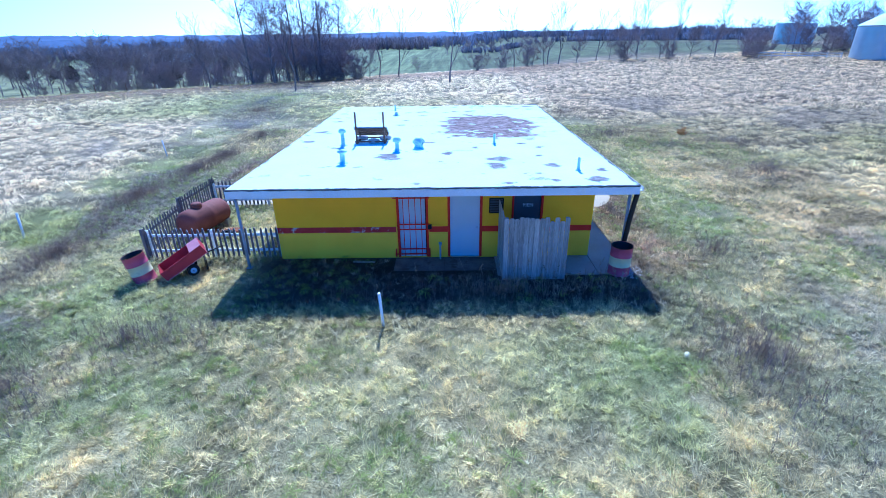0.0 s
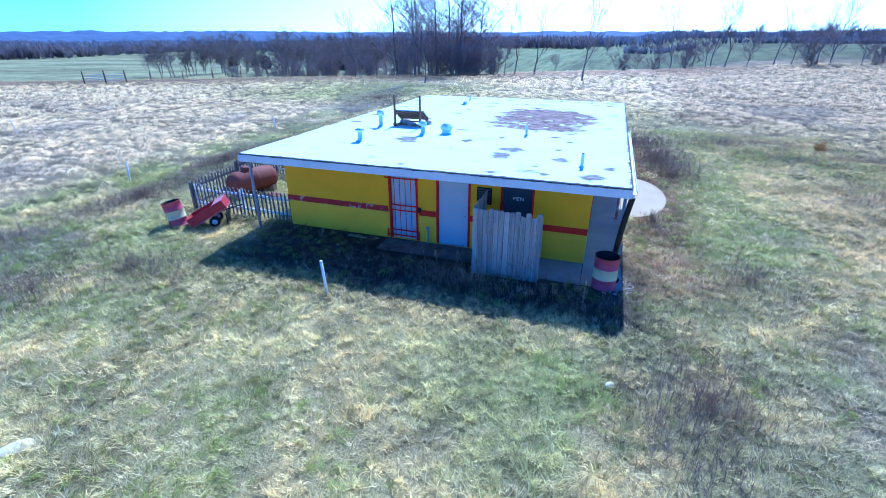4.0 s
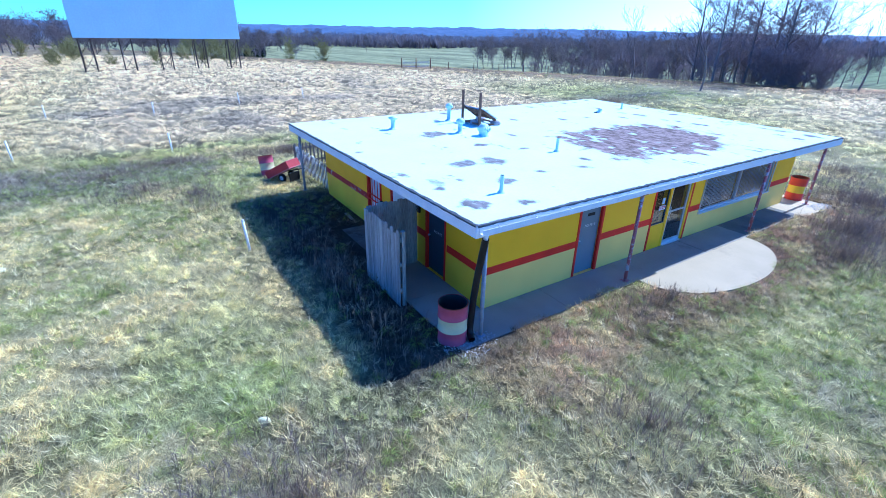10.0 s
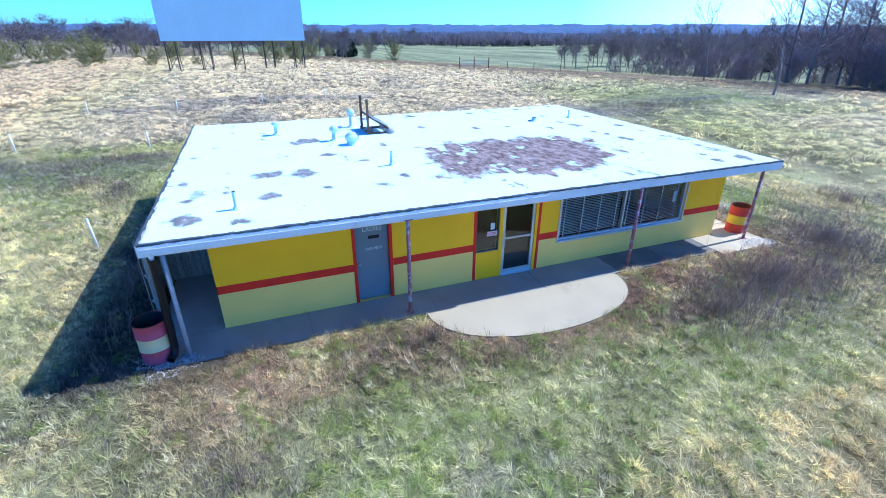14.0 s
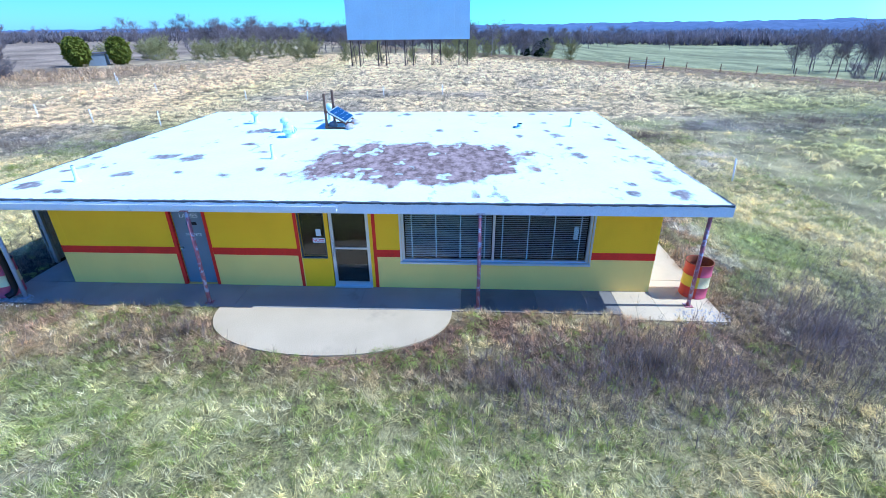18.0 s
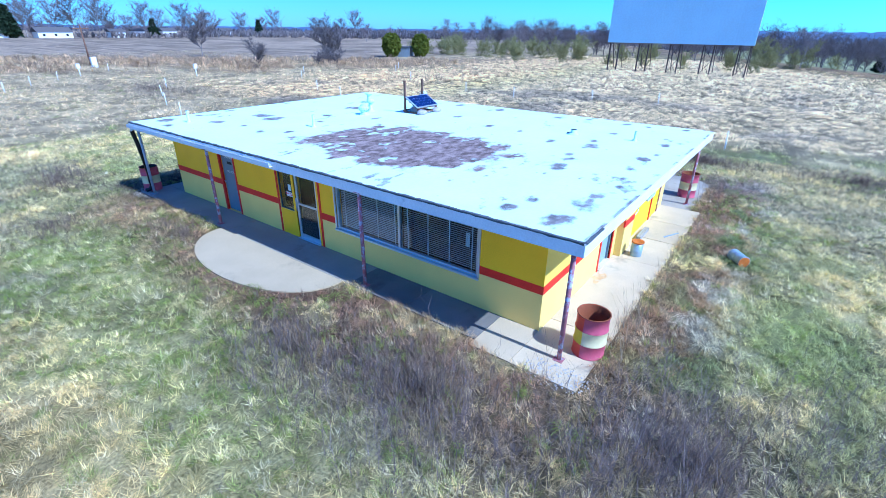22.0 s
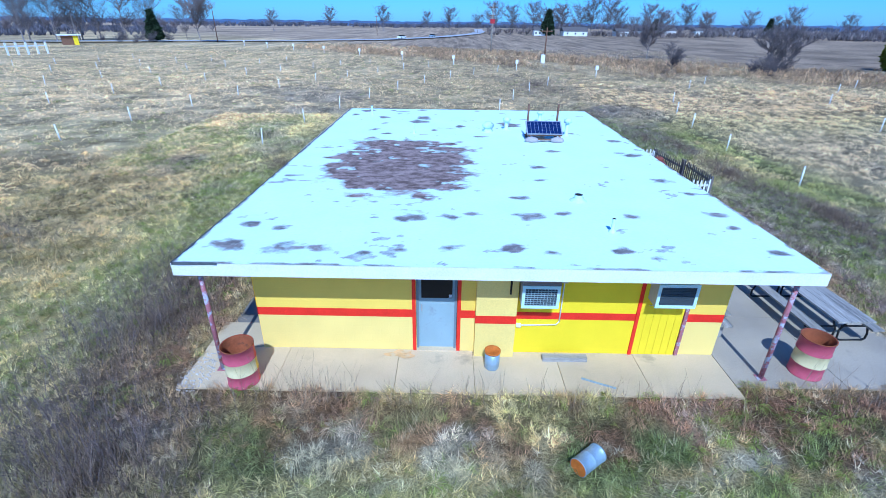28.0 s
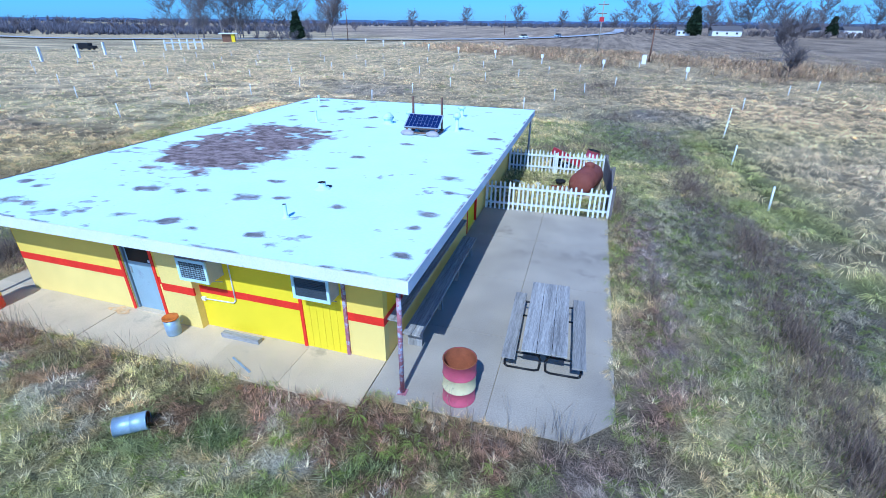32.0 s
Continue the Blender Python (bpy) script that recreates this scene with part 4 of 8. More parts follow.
for x, y, m, lab in ((4.07, 14.36, post_paint, "flaking red steel post on the walk"), (4.05, 20.80, post_paint, "flaking red steel post on the walk"),
                     (3.8, 25.72, post_paint, "red and grey flaking steel post"), (-7.29, 25.72, post_paint, "red and grey flaking steel post"),
                     (4.0, 9.66, post_grey, "grey steel post beside a black hose"), (-7.45, 9.62, post_grey, "grey steel post by the picket fence")):
    canopy_post(x, y, m, lab)

# interior: dim floor, ceiling and back partitions
inner = part("floor", bx(WX0 + TH, WX1 - TH, WY0 + TH, WY1 - TH, -0.1, 0.01), dark_room)
tagged(inner, "dim floor inside the building", "floor", "", "structure")
tagged(part("ceiling", bx(WX0 + TH + 0.005, WX1 - TH - 0.005, WY0 + TH + 0.005, WY1 - TH - 0.005, 2.32, 2.35), dark_room), "dim ceiling inside the building", "ceiling", "", "structure")

# ---- walks and patio ----
walkway = new("pavement", None)
tagged(walkway, "worn concrete walk round the building", "pavement", "", "structure")


def slab(x0, x1, y0, y1, mat, z=0.0, label=""):
    dz = random.Random(int((x0 * 31 + y0 * 17) * 10)).uniform(-0.006, 0.006)
    part("concrete_slab", bx(x0 + 0.004, x1 - 0.004, y0 + 0.004, y1 - 0.004, -0.16, z + dz, 0.006), mat, walkway, label)


# slabs under the eave take the shade-darkened concretes, the sunlit corner the plain one
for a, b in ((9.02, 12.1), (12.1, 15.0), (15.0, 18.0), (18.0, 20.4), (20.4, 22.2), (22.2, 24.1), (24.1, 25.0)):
    slab(WX1, 4.45 if a > 24 else 4.24, a, b, dark_shaded_walk if 20 < a < 24 else concrete if a > 24 else shaded_walk)
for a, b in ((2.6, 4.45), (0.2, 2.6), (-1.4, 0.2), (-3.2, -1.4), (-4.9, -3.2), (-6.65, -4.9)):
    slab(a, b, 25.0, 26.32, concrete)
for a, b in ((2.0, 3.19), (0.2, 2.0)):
    slab(a, b, 9.0, 10.30, shaded_walk)
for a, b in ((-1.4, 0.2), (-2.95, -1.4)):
    slab(a, b, 9.35, 10.30, shade_soiled_concrete, -0.02, "concrete slab with soil and leaf litter, darkened for the eave's shade")
bm = bmesh.new()
arc = [(4.245 + 1.71 * math.sin(math.pi * i / 28) ** 0.85, 17.45 - 2.75 * math.cos(math.pi * i / 28)) for i in range(29)]
lo, hi = [bm.verts.new((x, y, -0.16)) for x, y in arc], [bm.verts.new((x, y, 0.004)) for x, y in arc]
bm.faces.new(hi)
bm.faces.new(lo[::-1])
for i in range(29):
    bm.faces.new((lo[i], lo[(i + 1) % 29], hi[(i + 1) % 29], hi[i]))
part("round_apron", bm, apron_concrete, walkway, "half-round pale concrete apron before the entry")
bm = bmesh.new()
ring = [bm.verts.new((0.15 + (0.30 + 0.10 * math.sin(3 * a + 1)) * math.cos(a), 25.17 + (0.13 + 0.04 * math.sin(4 * a)) * math.sin(a), 0.0095)) for a in np.linspace(0, 6.2, 22)]
bm.faces.new(ring)
part("rust_stain", bm, stain_mat, walkway, "orange rust stain on the walk")
patio = new("patio", None)
tagged(patio, "grey weathered concrete patio beside the building", "patio", "", "structure")
for x0, x1 in ((-8.9, -6.66), (-11.12, -8.9)):
    for y0, y1 in ((15.6, 18.2), (18.2, 20.9), (20.9, 23.5), (23.5, 26.0)):
        bm = bmesh.new()
        cut = 0.7 if (x0 < -11 and y1 > 25) else 0.0
        base = [(x0 + 0.005, y0 + 0.005), (x1 - 0.005, y0 + 0.005), (x1 - 0.005, y1 - 0.005), (x0 + 0.005 + cut, y1 - 0.005), (x0 + 0.005, y1 - 0.005 - cut)]
        if not cut:
            base = base[:3] + [(x0 + 0.005, y1 - 0.005)]
        lo, hi = [bm.verts.new((x, y, -0.16)) for x, y in base], [bm.verts.new((x, y, 0.0)) for x, y in base]
        bm.faces.new(hi)
        bm.faces.new(lo[::-1])
        for i in range(len(base)):
            bm.faces.new((lo[i], lo[(i + 1) % len(base)], hi[(i + 1) % len(base)], hi[i]))
        part("concrete_slab", bm, patio_concrete, patio)

# ---- doors and windows ----


def words(name, text, size, m, mat, parent, label=""):
    cu_ = bpy.data.curves.new(name, 'FONT')
    cu_.body, cu_.size, cu_.align_x, cu_.align_y, cu_.extrude = text, size, 'CENTER', 'CENTER', 0.001
    t_ = new(name + "_curve", cu_)
    me_ = bpy.data.meshes.new_from_object(t_.evaluated_get(bpy.context.evaluated_depsgraph_get()))
    bpy.data.objects.remove(t_)
    me_.materials.clear()
    me_.materials.append(mat)
    ob = new(name, me_)
    ob.parent = parent
    ob.matrix_local = m
    if label:
        ob["label"] = label
    return ob


def knob(parent, x, y, z, nx_, ny_):
    bm = bmesh.new()
    tube(bm, (x, y, z), (x + nx_ * 0.04, y + ny_ * 0.04, z), 0.014, n=8)
    tube(bm, (x + nx_ * 0.03, y + ny_ * 0.03, z), (x + nx_ * 0.065, y + ny_ * 0.065, z), 0.028, 0.024, n=12)
    part("door_knob", bm, steel, parent, "round metal knob")


# barred white door
d1 = thing("door_1", pose(0, 0, 0), "white door behind a locked red barred gate", "door")
d1["kind"] = "structure"
part("door_leaf", bx(-2.79, -1.98, WY0 + 0.07, WY0 + 0.11, 0.0, 2.05, 0.004), door_white, d1)
for x in (-2.86, -1.95):
    part("jamb", bx(x, x + 0.07, WY0 - 0.02, WY0 + 0.06, 0.0, 2.12, 0.004), red, d1)
part("head_trim", bx(-2.788, -1.952, WY0 - 0.018, WY0 + 0.06, 2.05, 2.12), red, d1)
gate = thing("security_gate", pose(0, 0, 0), "red welded bar gate over a white door", "gate")
for z in (0.1, 0.28, 0.95, 1.12, 1.98):
    part("cross_bar", bx(-2.97 if z in (0.1, 1.98) else -2.86, -1.84, WY0 - 0.05, WY0 - 0.024, z, z + 0.035), red, gate)
for i in range(6):
    x = -2.84 + i * 0.186
    part("upright_bar", tb((x, WY0 - 0.037, 0.05), (x, WY0 - 0.037, 2.03), 0.011, n=6), red, gate)
part("lock_box", bx(-1.9, -1.78, WY0 - 0.07, WY0 - 0.01, 0.98, 1.12, 0.006), black, gate, "dark lock box with padlock")
for x in (-2.93, -1.86):
    part("hinge", tb((x, WY0 - 0.03, 0.02), (x, WY0 - 0.03, 0.3), 0.022, n=8), red, gate)

# plain white door
d2 = thing("door_2", pose(0, 0, 0), "closed plain white door with red trim", "door")
d2["kind"] = "structure"
part("door_leaf", bx(-1.20, -0.28, WY0 + 0.03, WY0 + 0.07, 0.02, 2.05, 0.004), door_white, d2)
for x in (-1.28, -0.27):
    part("jamb", bx(x, x + 0.07, WY0 - 0.015, WY0 + 0.08, 0.0, 2.12, 0.004), red, d2)
part("head_trim", bx(-1.208, -0.272, WY0 - 0.013, WY0 + 0.07, 2.052, 2.12), red, d2)
knob(d2, -0.36, WY0 + 0.03, 1.0, 0, -1)
part("threshold", bx(-1.2, -0.28, WY0 - 0.03, WY0 + 0.1, 0.0, 0.018), steel, d2)

# dark door behind the board screen
d3 = thing("door_3", pose(0, 0, 0), "dark grey door with white lettering and red trim", "door")
d3["kind"] = "structure"
part("door_leaf", bx(0.77, 1.59, WY0 + 0.06, WY0 + 0.10, 0.02, 2.05, 0.004), door_dark, d3)
for x in (0.70, 1.60):
    part("jamb", bx(x, x + 0.06, WY0 - 0.015, WY0 + 0.08, 0.0, 2.12, 0.004), red, d3)
words("lettering", "MEN", 0.16, pose(1.2, WY0 + 0.055, 1.70, 90), white_paint, d3, "white painted word on the door")
words("lettering", "NO PETS", 0.09, pose(1.2, WY0 + 0.055, 1.16, 90), white_paint, d3)
knob(d3, 0.84, WY0 + 0.06, 1.0, 0, -1)

vent_w = thing("window_1", pose(0, 0, 0), "small dark louvred vent window", "window")
vent_w["kind"] = "structure"
part("frame", bx(0.0, 0.44, WY0 - 0.05, WY0 - 0.004, 1.48, 1.97), black, vent_w)
for i in range(6):
    part("slat", bx(0.03, 0.41, WY0 - 0.075, WY0 - 0.052, 1.53 + i * 0.075, 1.57 + i * 0.075), door_dark, vent_w)

# ladies' door on the east
d4 = thing("door_4", pose(0, 0, 0), "closed grey-blue door with white lettering and red trim", "door")
d4["kind"] = "structure"
part("door_leaf", bx(WX1 - 0.11, WX1 - 0.07, 13.35, 14.13, 0.02, 2.05, 0.004), door_grey, d4)
for y in (13.26, 14.14):
    part("jamb", bx(WX1 - 0.06, WX1 + 0.015, y, y + 0.075, 0.0, 2.10, 0.004), red, d4)
words("lettering", "LADIES", 0.15, pose(WX1 - 0.066, 13.76, 1.86, 90, 0, 90), white_paint, d4, "white painted word on the door")
words("lettering", "NO PETS", 0.10, pose(WX1 - 0.066, 13.79, 1.36, 90, 0, 90), white_paint, d4)
part("sign_plate", bx(WX1 - 0.069, WX1 - 0.062, 13.66, 13.92, 1.62, 1.70), black, d4, "small black plate")
knob(d4, WX1 - 0.07, 13.42, 1.0, 1, 0)

# glazed entry
glass = glass_material("window_glass")
entry = thing("door_5", pose(0, 0, 0), "closed aluminium glass entry door with side light", "door")
entry["kind"] = "structure"
X = WX1 - 0.02
for y0, y1 in ((17.21, 17.29), (18.09, 18.165)):
    part("stile", bx(X - 0.05, X, y0, y1, 0.02, 2.11, 0.003), alu, entry)
for z0, z1 in ((0.02, 0.14), (2.03, 2.11), (1.04, 1.085)):
    part("rail", bx(X - 0.048, X - 0.002, 17.29, 18.09, z0, z1), alu, entry)
for z0, z1 in ((0.14, 1.04), (1.085, 2.03)):
    g = part("pane", bx(X - 0.03, X - 0.022, 17.29, 18.09, z0, z1), glass, entry)
    g.visible_shadow = False
part("kick_panel", bx(X - 0.045, X - 0.034, 17.3, 18.08, 0.14, 0.62), black, entry, "dark panel behind the lower glass")
part("push_handle", tb((X + 0.05, 17.26, 0.85), (X + 0.05, 17.26, 1.25), 0.014, n=8), alu, entry)
part("threshold", bx(X - 0.08, WX1 + 0.06, 17.2, 18.17, 0.0, 0.02), alu, entry)
part("mullion", bx(WX1 - 0.12, WX1 + 0.012, 17.105, 17.2, 0.0, 2.12), yellow_y, entry, "yellow painted mullion")
part("side_panel", bx(WX1 - 0.1, WX1 + 0.004, 16.46, 17.10, -0.02, 0.775), yellow_y, entry, "yellow painted panel under the side light")
for y, w in ((16.36, 0.075), (18.25, 0.08)):
    part("jamb", bx(WX1 - 0.05, WX1 + 0.015, y, y + w, 0.0, 2.12, 0.003), red, entry)
part("jamb", bx(WX1 - 0.05, WX1 + 0.01, 18.172, 18.248, 0.0, 2.12, 0.003), yellow_y, entry)
g = part("side_light", bx(X - 0.04, X - 0.03, 16.46, 17.09, 0.8, 2.08), glass, entry)
g.visible_shadow = False
for a in ((16.44, 16.47, 0.78, 2.1), (17.07, 17.1, 0.78, 2.1), (16.47, 17.07, 0.78, 0.81), (16.47, 17.07, 2.07, 2.1)):
    part("side_light_frame", bx(X - 0.05, X - 0.005, *a), door_dark, entry)
sg = thing("door_sign", pose(0, 0, 0), "small white notice with pink-red word", "sign")
part("plate", bx(X - 0.027, X - 0.021, 16.76, 17.06, 1.20, 1.33), sign_white, sg)
words("lettering", "NO", 0.12, pose(X - 0.019, 16.84, 1.265, 90, 0, 90), sign_red, sg, "pink-red word")
for k in range(2):
    part("text_bar", bx(X - 0.0205, X - 0.018, 16.93, 17.04, 1.235 + k * 0.045, 1.255 + k * 0.045), sign_red, sg)
sg2 = thing("door_sticker", pose(0, 0, 0), "small grey sticker on the glass", "sign")
part("plate", bx(X - 0.027, X - 0.021, 16.86, 16.98, 1.38, 1.56), blind_mat, sg2)

# wide window with blinds
w2 = thing("window_2", pose(0, 0, 0), "wide aluminium window with closed grey blinds", "window")
w2["kind"] = "structure"
for y0, y1 in ((18.95, 19.01), (23.39, 23.45), (21.13, 21.19)):
    part("frame_upright", bx(WX1 - 0.12, WX1 - 0.02, y0, y1, 0.75, 2.14), alu, w2)
for z0, z1 in ((0.75, 0.80), (2.09, 2.14)):
    part("frame_rail", bx(WX1 - 0.115, WX1 - 0.025, 19.01, 23.39, z0, z1), alu, w2)
part("sill", bx(WX1 - 0.02, WX1 + 0.06, 18.9, 23.5, 0.70, 0.745, 0.005), alu, w2, "pale metal sill")
for y in (18.905, 23.455):
    part("window_trim", bx(WX1 - 0.015, WX1 + 0.03, y, y + 0.045, 0.75, 2.16), alu, w2)
for y0, y1 in ((19.01, 21.13), (21.19, 23.39)):
    g = part("pane", bx(WX1 - 0.07, WX1 - 0.062, y0, y1, 0.8, 2.09), glass, w2)
    g.visible_shadow = False
bl = thing("window_blind", pose(0, 0, 0), "grey horizontal slat blind behind the window", "blind", "blinds")
slat_me = mesh_of("slat", bx(-0.016, 0.016, 0, 1.0, -0.001, 0.001), blind_mat)
for half, (y0, y1) in enumerate(((19.03, 21.11), (21.21, 23.37))):
    for i in range(26):
        s = new("slat", slat_me)
        s.parent = bl
        s.matrix_local = Matrix.LocRotScale((WX1 - 0.15, y0, 0.84 + i * 0.049), Euler((0, radians(30 if half == 0 else 10), 0)), (1, y1 - y0, 1))
    for i in range(4):
        y = y0 + 0.16 + i * (y1 - y0 - 0.32) / 3
        part("ladder_tape", bx(WX1 - 0.122, WX1 - 0.118, y - 0.014, y + 0.014, 0.8, 2.1), white_paint, bl)
part("paper_note", bx(WX1 - 0.1, WX1 - 0.097, 23.05, 23.16, 1.35, 1.68), white_paint, bl, "pale paper hanging behind the glass")

# north door
d6 = thing("door_6", pose(0, 0, 0), "closed scuffed pale blue door with dark top light", "door")
d6["kind"] = "structure"
part("door_leaf", bx(-0.99, -0.22, WY1 - 0.12, WY1 - 0.08, 0.02, 2.05, 0.004), door_scuffed, d6)
part("top_light", bx(-0.93, -0.28, WY1 - 0.08, WY1 - 0.07, 1.30, 1.92), black_pipe, d6, "dark glass top light")
part("frame_top", bx(-1.0, -0.21, WY1 - 0.075, WY1 - 0.02, 1.98, 2.06), door_scuffed, d6)
for x in (-1.03, -0.225):
    part("frame_side", bx(x, x + 0.05, WY1 - 0.14, WY1 - 0.03, 0.0, 2.05), door_grey, d6)
for x in (-1.115, -0.165):
    part("jamb", bx(x, x + 0.075, WY1 - 0.03, WY1 + 0.02, 0.0, 2.12, 0.003), red, d6)
part("sticker", bx(-0.92, -0.86, WY1 - 0.069, WY1 - 0.066, 1.32, 1.39), white_paint, d6)
part("latch_plate", bx(-0.30, -0.27, WY1 - 0.08, WY1 - 0.06, 0.98, 1.14), steel, d6)
part("threshold", bx(-1.04, -0.17, WY1 - 0.15, WY1 + 0.05, -0.02, 0.03), concrete, d6)

# boarded door and its trims
d7 = thing("door_7", pose(0, 0, 0), "boarded yellow plank door holding a wall cooler", "door")
d7["kind"] = "structure"
for i in range(6):
    x = -4.86 - i * 0.155
    part("plank", bx(x - 0.15, x, WY1 + 0.002, WY1 + 0.022, 0.0, 2.3, 0.003), lemon, d7)
for x, m in ((-4.86, red), (-5.87, post_paint)):
    part("jamb", bx(x, x + 0.07, WY1 - 0.01, WY1 + 0.05, -0.01, 2.3, 0.004), m, d7)


def cooler(x0, x1, z0, z1, dep, label, fine):
    c = thing("wall_air_conditioner", pose(0, 0, 0), label, "air conditioner", "wall coolers")
    part("casing", bx(x0, x1, WY1 - 0.1, WY1 + dep, z0, z1, 0.008), ac_metal, c)
    f = WY1 + dep
    for a in ((x0 - 0.01, x1 + 0.01, z0 - 0.01, z0 + 0.055), (x0 - 0.01, x1 + 0.01, z1 - 0.055, z1 + 0.01), (x0 - 0.01, x0 + 0.05, z0 + 0.055, z1 - 0.055), (x1 - 0.05, x1 + 0.01, z0 + 0.055, z1 - 0.055)):
        part("front_frame", bx(a[0], a[1], f + 0.001, f + 0.03, a[2], a[3]), vent_white, c, "pale plastic front frame")
    part("grille", bx(x0 + 0.05, x1 - 0.05, f + 0.001, f + 0.012, z0 + 0.055, z1 - 0.055), ac_grille, c)
    n = 11
    for i in range(n):
        z = z0 + 0.07 + i * (z1 - z0 - 0.14) / (n - 1)
        part("louvre", bx(x0 + 0.052, x1 - 0.052, f + 0.013, f + 0.022, z - 0.006, z + 0.004), ac_grille, c)
    if fine:
        for i in range(9):
            x = x0 + 0.1 + i * (x1 - x0 - 0.2) / 8
            part("grille_bar", bx(x - 0.003, x + 0.003, f + 0.023, f + 0.027, z0 + 0.056, z1 - 0.056), ac_bar, c)
        for i in range(7):
            z = z0 + 0.1 + i * (z1 - z0 - 0.2) / 6
            part("grille_bar", bx(x0 + 0.053, x1 - 0.053, f + 0.0275, f + 0.031, z - 0.004, z + 0.004), ac_bar, c)
        part("hood", bx(x0 - 0.02, x1 + 0.02, WY1 + 0.002, f + 0.01, z1 + 0.011, z1 + 0.12, 0.008), ac_hood, c, "dark brown-grey hood over the unit")
    for x in (x0 + 0.08, x1 - 0.08):
        part("bracket", tb((x, WY1 + 0.0, z0 - 0.2), (x, WY1 + dep * 0.8, z0 - 0.005), 0.012, n=6), ac_metal, c)


cooler(-3.02, -2.30, 1.43, 1.92, 0.42, "beige wall air conditioner with pale grid front", True)
cooler(-5.74, -4.96, 1.45, 1.97, 0.36, "wall air conditioner with dark louvred front", False)
cable = thing("conduit", pose(0, 0, 0), "white painted conduit on the yellow wall", "conduit")
part("pipe", tb((-3.2, WY1 + 0.045, 1.95), (-3.2, WY1 + 0.045, 0.84), 0.014, n=8), post_white, cable)
part("pipe", tb((-3.14, WY1 + 0.045, 0.76), (-2.36, WY1 + 0.045, 0.73), 0.014, n=8), post_white, cable)
part("elbow", tb((-3.2, WY1 + 0.045, 0.84), (-3.14, WY1 + 0.045, 0.76), 0.015, n=8), post_white, cable)
part("junction_box", bx(-3.26, -3.14, WY1 + 0.022, WY1 + 0.09, 1.80, 1.96, 0.006), ac_metal, cable)
part("end_box", bx(-2.4, -2.3, WY1 + 0.022, WY1 + 0.07, 0.69, 0.77, 0.006), post_white, cable)
drip = thing("drain_pipe", pose(0, 0, 0), "short dark pipe stub on the wall", "pipe")
part("pipe", tb((-2.1, WY1 + 0.22, 2.0), (-2.1, WY1 + 0.22, 1.6), 0.02, n=8), black, drip)

# west side: boarded serving hatches, door, shelf and benches
for k, (y0, y1) in enumerate(((19.6, 21.4), (22.0, 23.8))):
    h = thing("serving_hatch", pose(0, 0, 0), "closed dark painted serving hatch", "hatch", "serving hatches")
    part("board", bx(WX0 + 0.02, WX0 + 0.06, y0 + 0.01, y1 - 0.01, 1.11, 1.99), door_dark, h)
    part("frame_rail", bx(WX0 - 0.03, WX0 + 0.02, y0 - 0.05, y1 + 0.05, 1.03, 1.10), door_dark, h)
dw = thing("door_8", pose(0, 0, 0), "closed yellow plank door with dark red trims", "door")
dw["kind"] = "structure"
for i in range(6):
    part("plank", bx(WX0 + 0.05, WX0 + 0.08, 17.12 + i * 0.195, 17.305 + i * 0.195, 0.0, 2.05), lemon, dw)
for y in (17.03, 18.29):
    part("jamb", bx(WX0 - 0.02, WX0 + 0.08, y, y + 0.075, 0.0, 2.12), red, dw)
sh = thing("wall_shelf", pose(0, 0, 0), "long dark wooden counter shelf on the wall", "shelf")
for i in range(2):
    part("board", bx(WX0 - 0.26 - 0.0 + i * 0.13, WX0 - 0.14 + i * 0.13, 19.4, 24.85, 0.92, 0.955, 0.004), table_wood, sh)
for y in (19.6, 21.3, 23.0, 24.7):
    part("bracket", bx(WX0 - 0.24, WX0 - 0.008, y, y + 0.05, 0.84, 0.918), wood_grey, sh)
bn = thing("long_bench", pose(0, 0, 0), "long weathered grey plank bench along the wall", "bench")
for i in range(2):
    part("seat_plank", bx(-7.24 + i * 0.2, -7.05 + i * 0.2, 19.5, 24.55, 0.41, 0.455, 0.006), table_wood, bn)
for y in (19.8, 21.3, 22.8, 24.25):
    part("leg", bx(-7.2, -6.88, y, y + 0.09, 0.0, 0.408), wood_grey, bn)

# ---- board screen before the dark door ----
fs = thing("board_screen", pose(0, 0, 0), "grey weathered board privacy screen, uneven tops", "screen fence")
rr = random.Random(4)
n = 13
for i in range(n):
    x0 = 0.30 + i * 0.14
    top = 1.93 + rr.uniform(-0.03, 0.03) - (0.12 if i > 8 and rr.random() < 0.3 else 0)
    bm = bmesh.new()
    w = 0.132
    v = [(x0, 0), (x0 + w, 0), (x0 + w, top - 0.03), (x0 + w - 0.03, top), (x0 + 0.03, top), (x0, top - 0.03)]
    y = 8.76 + rr.uniform(-0.006, 0.006)
    f, b_ = [bm.verts.new((p, y, -0.05 + q)) for p, q in v], [bm.verts.new((p, y + 0.02, -0.05 + q)) for p, q in v]
    bm.faces.new(f)
    bm.faces.new(b_[::-1])
    for k in range(6):
        bm.faces.new((f[k], f[(k + 1) % 6], b_[(k + 1) % 6], b_[k]))
    part("board", bm, wood_grey, fs)
for i in range(10):
    y0 = 8.82 + i * 0.145
    part("board", bx(0.30, 0.32, y0, y0 + 0.135, -0.05, 1.9 + rr.uniform(-0.04, 0.03)), wood_grey, fs)
for z in (0.35, 1.0, 1.6):
    part("cross_rail", bx(0.325, 2.1, 8.788, 8.83, z, z + 0.09), wood_grey, fs)
for x in (0.33, 2.02):
    part("post", bx(x, x + 0.09, 8.832, 8.92, -0.1, 1.85), wood_grey, fs)
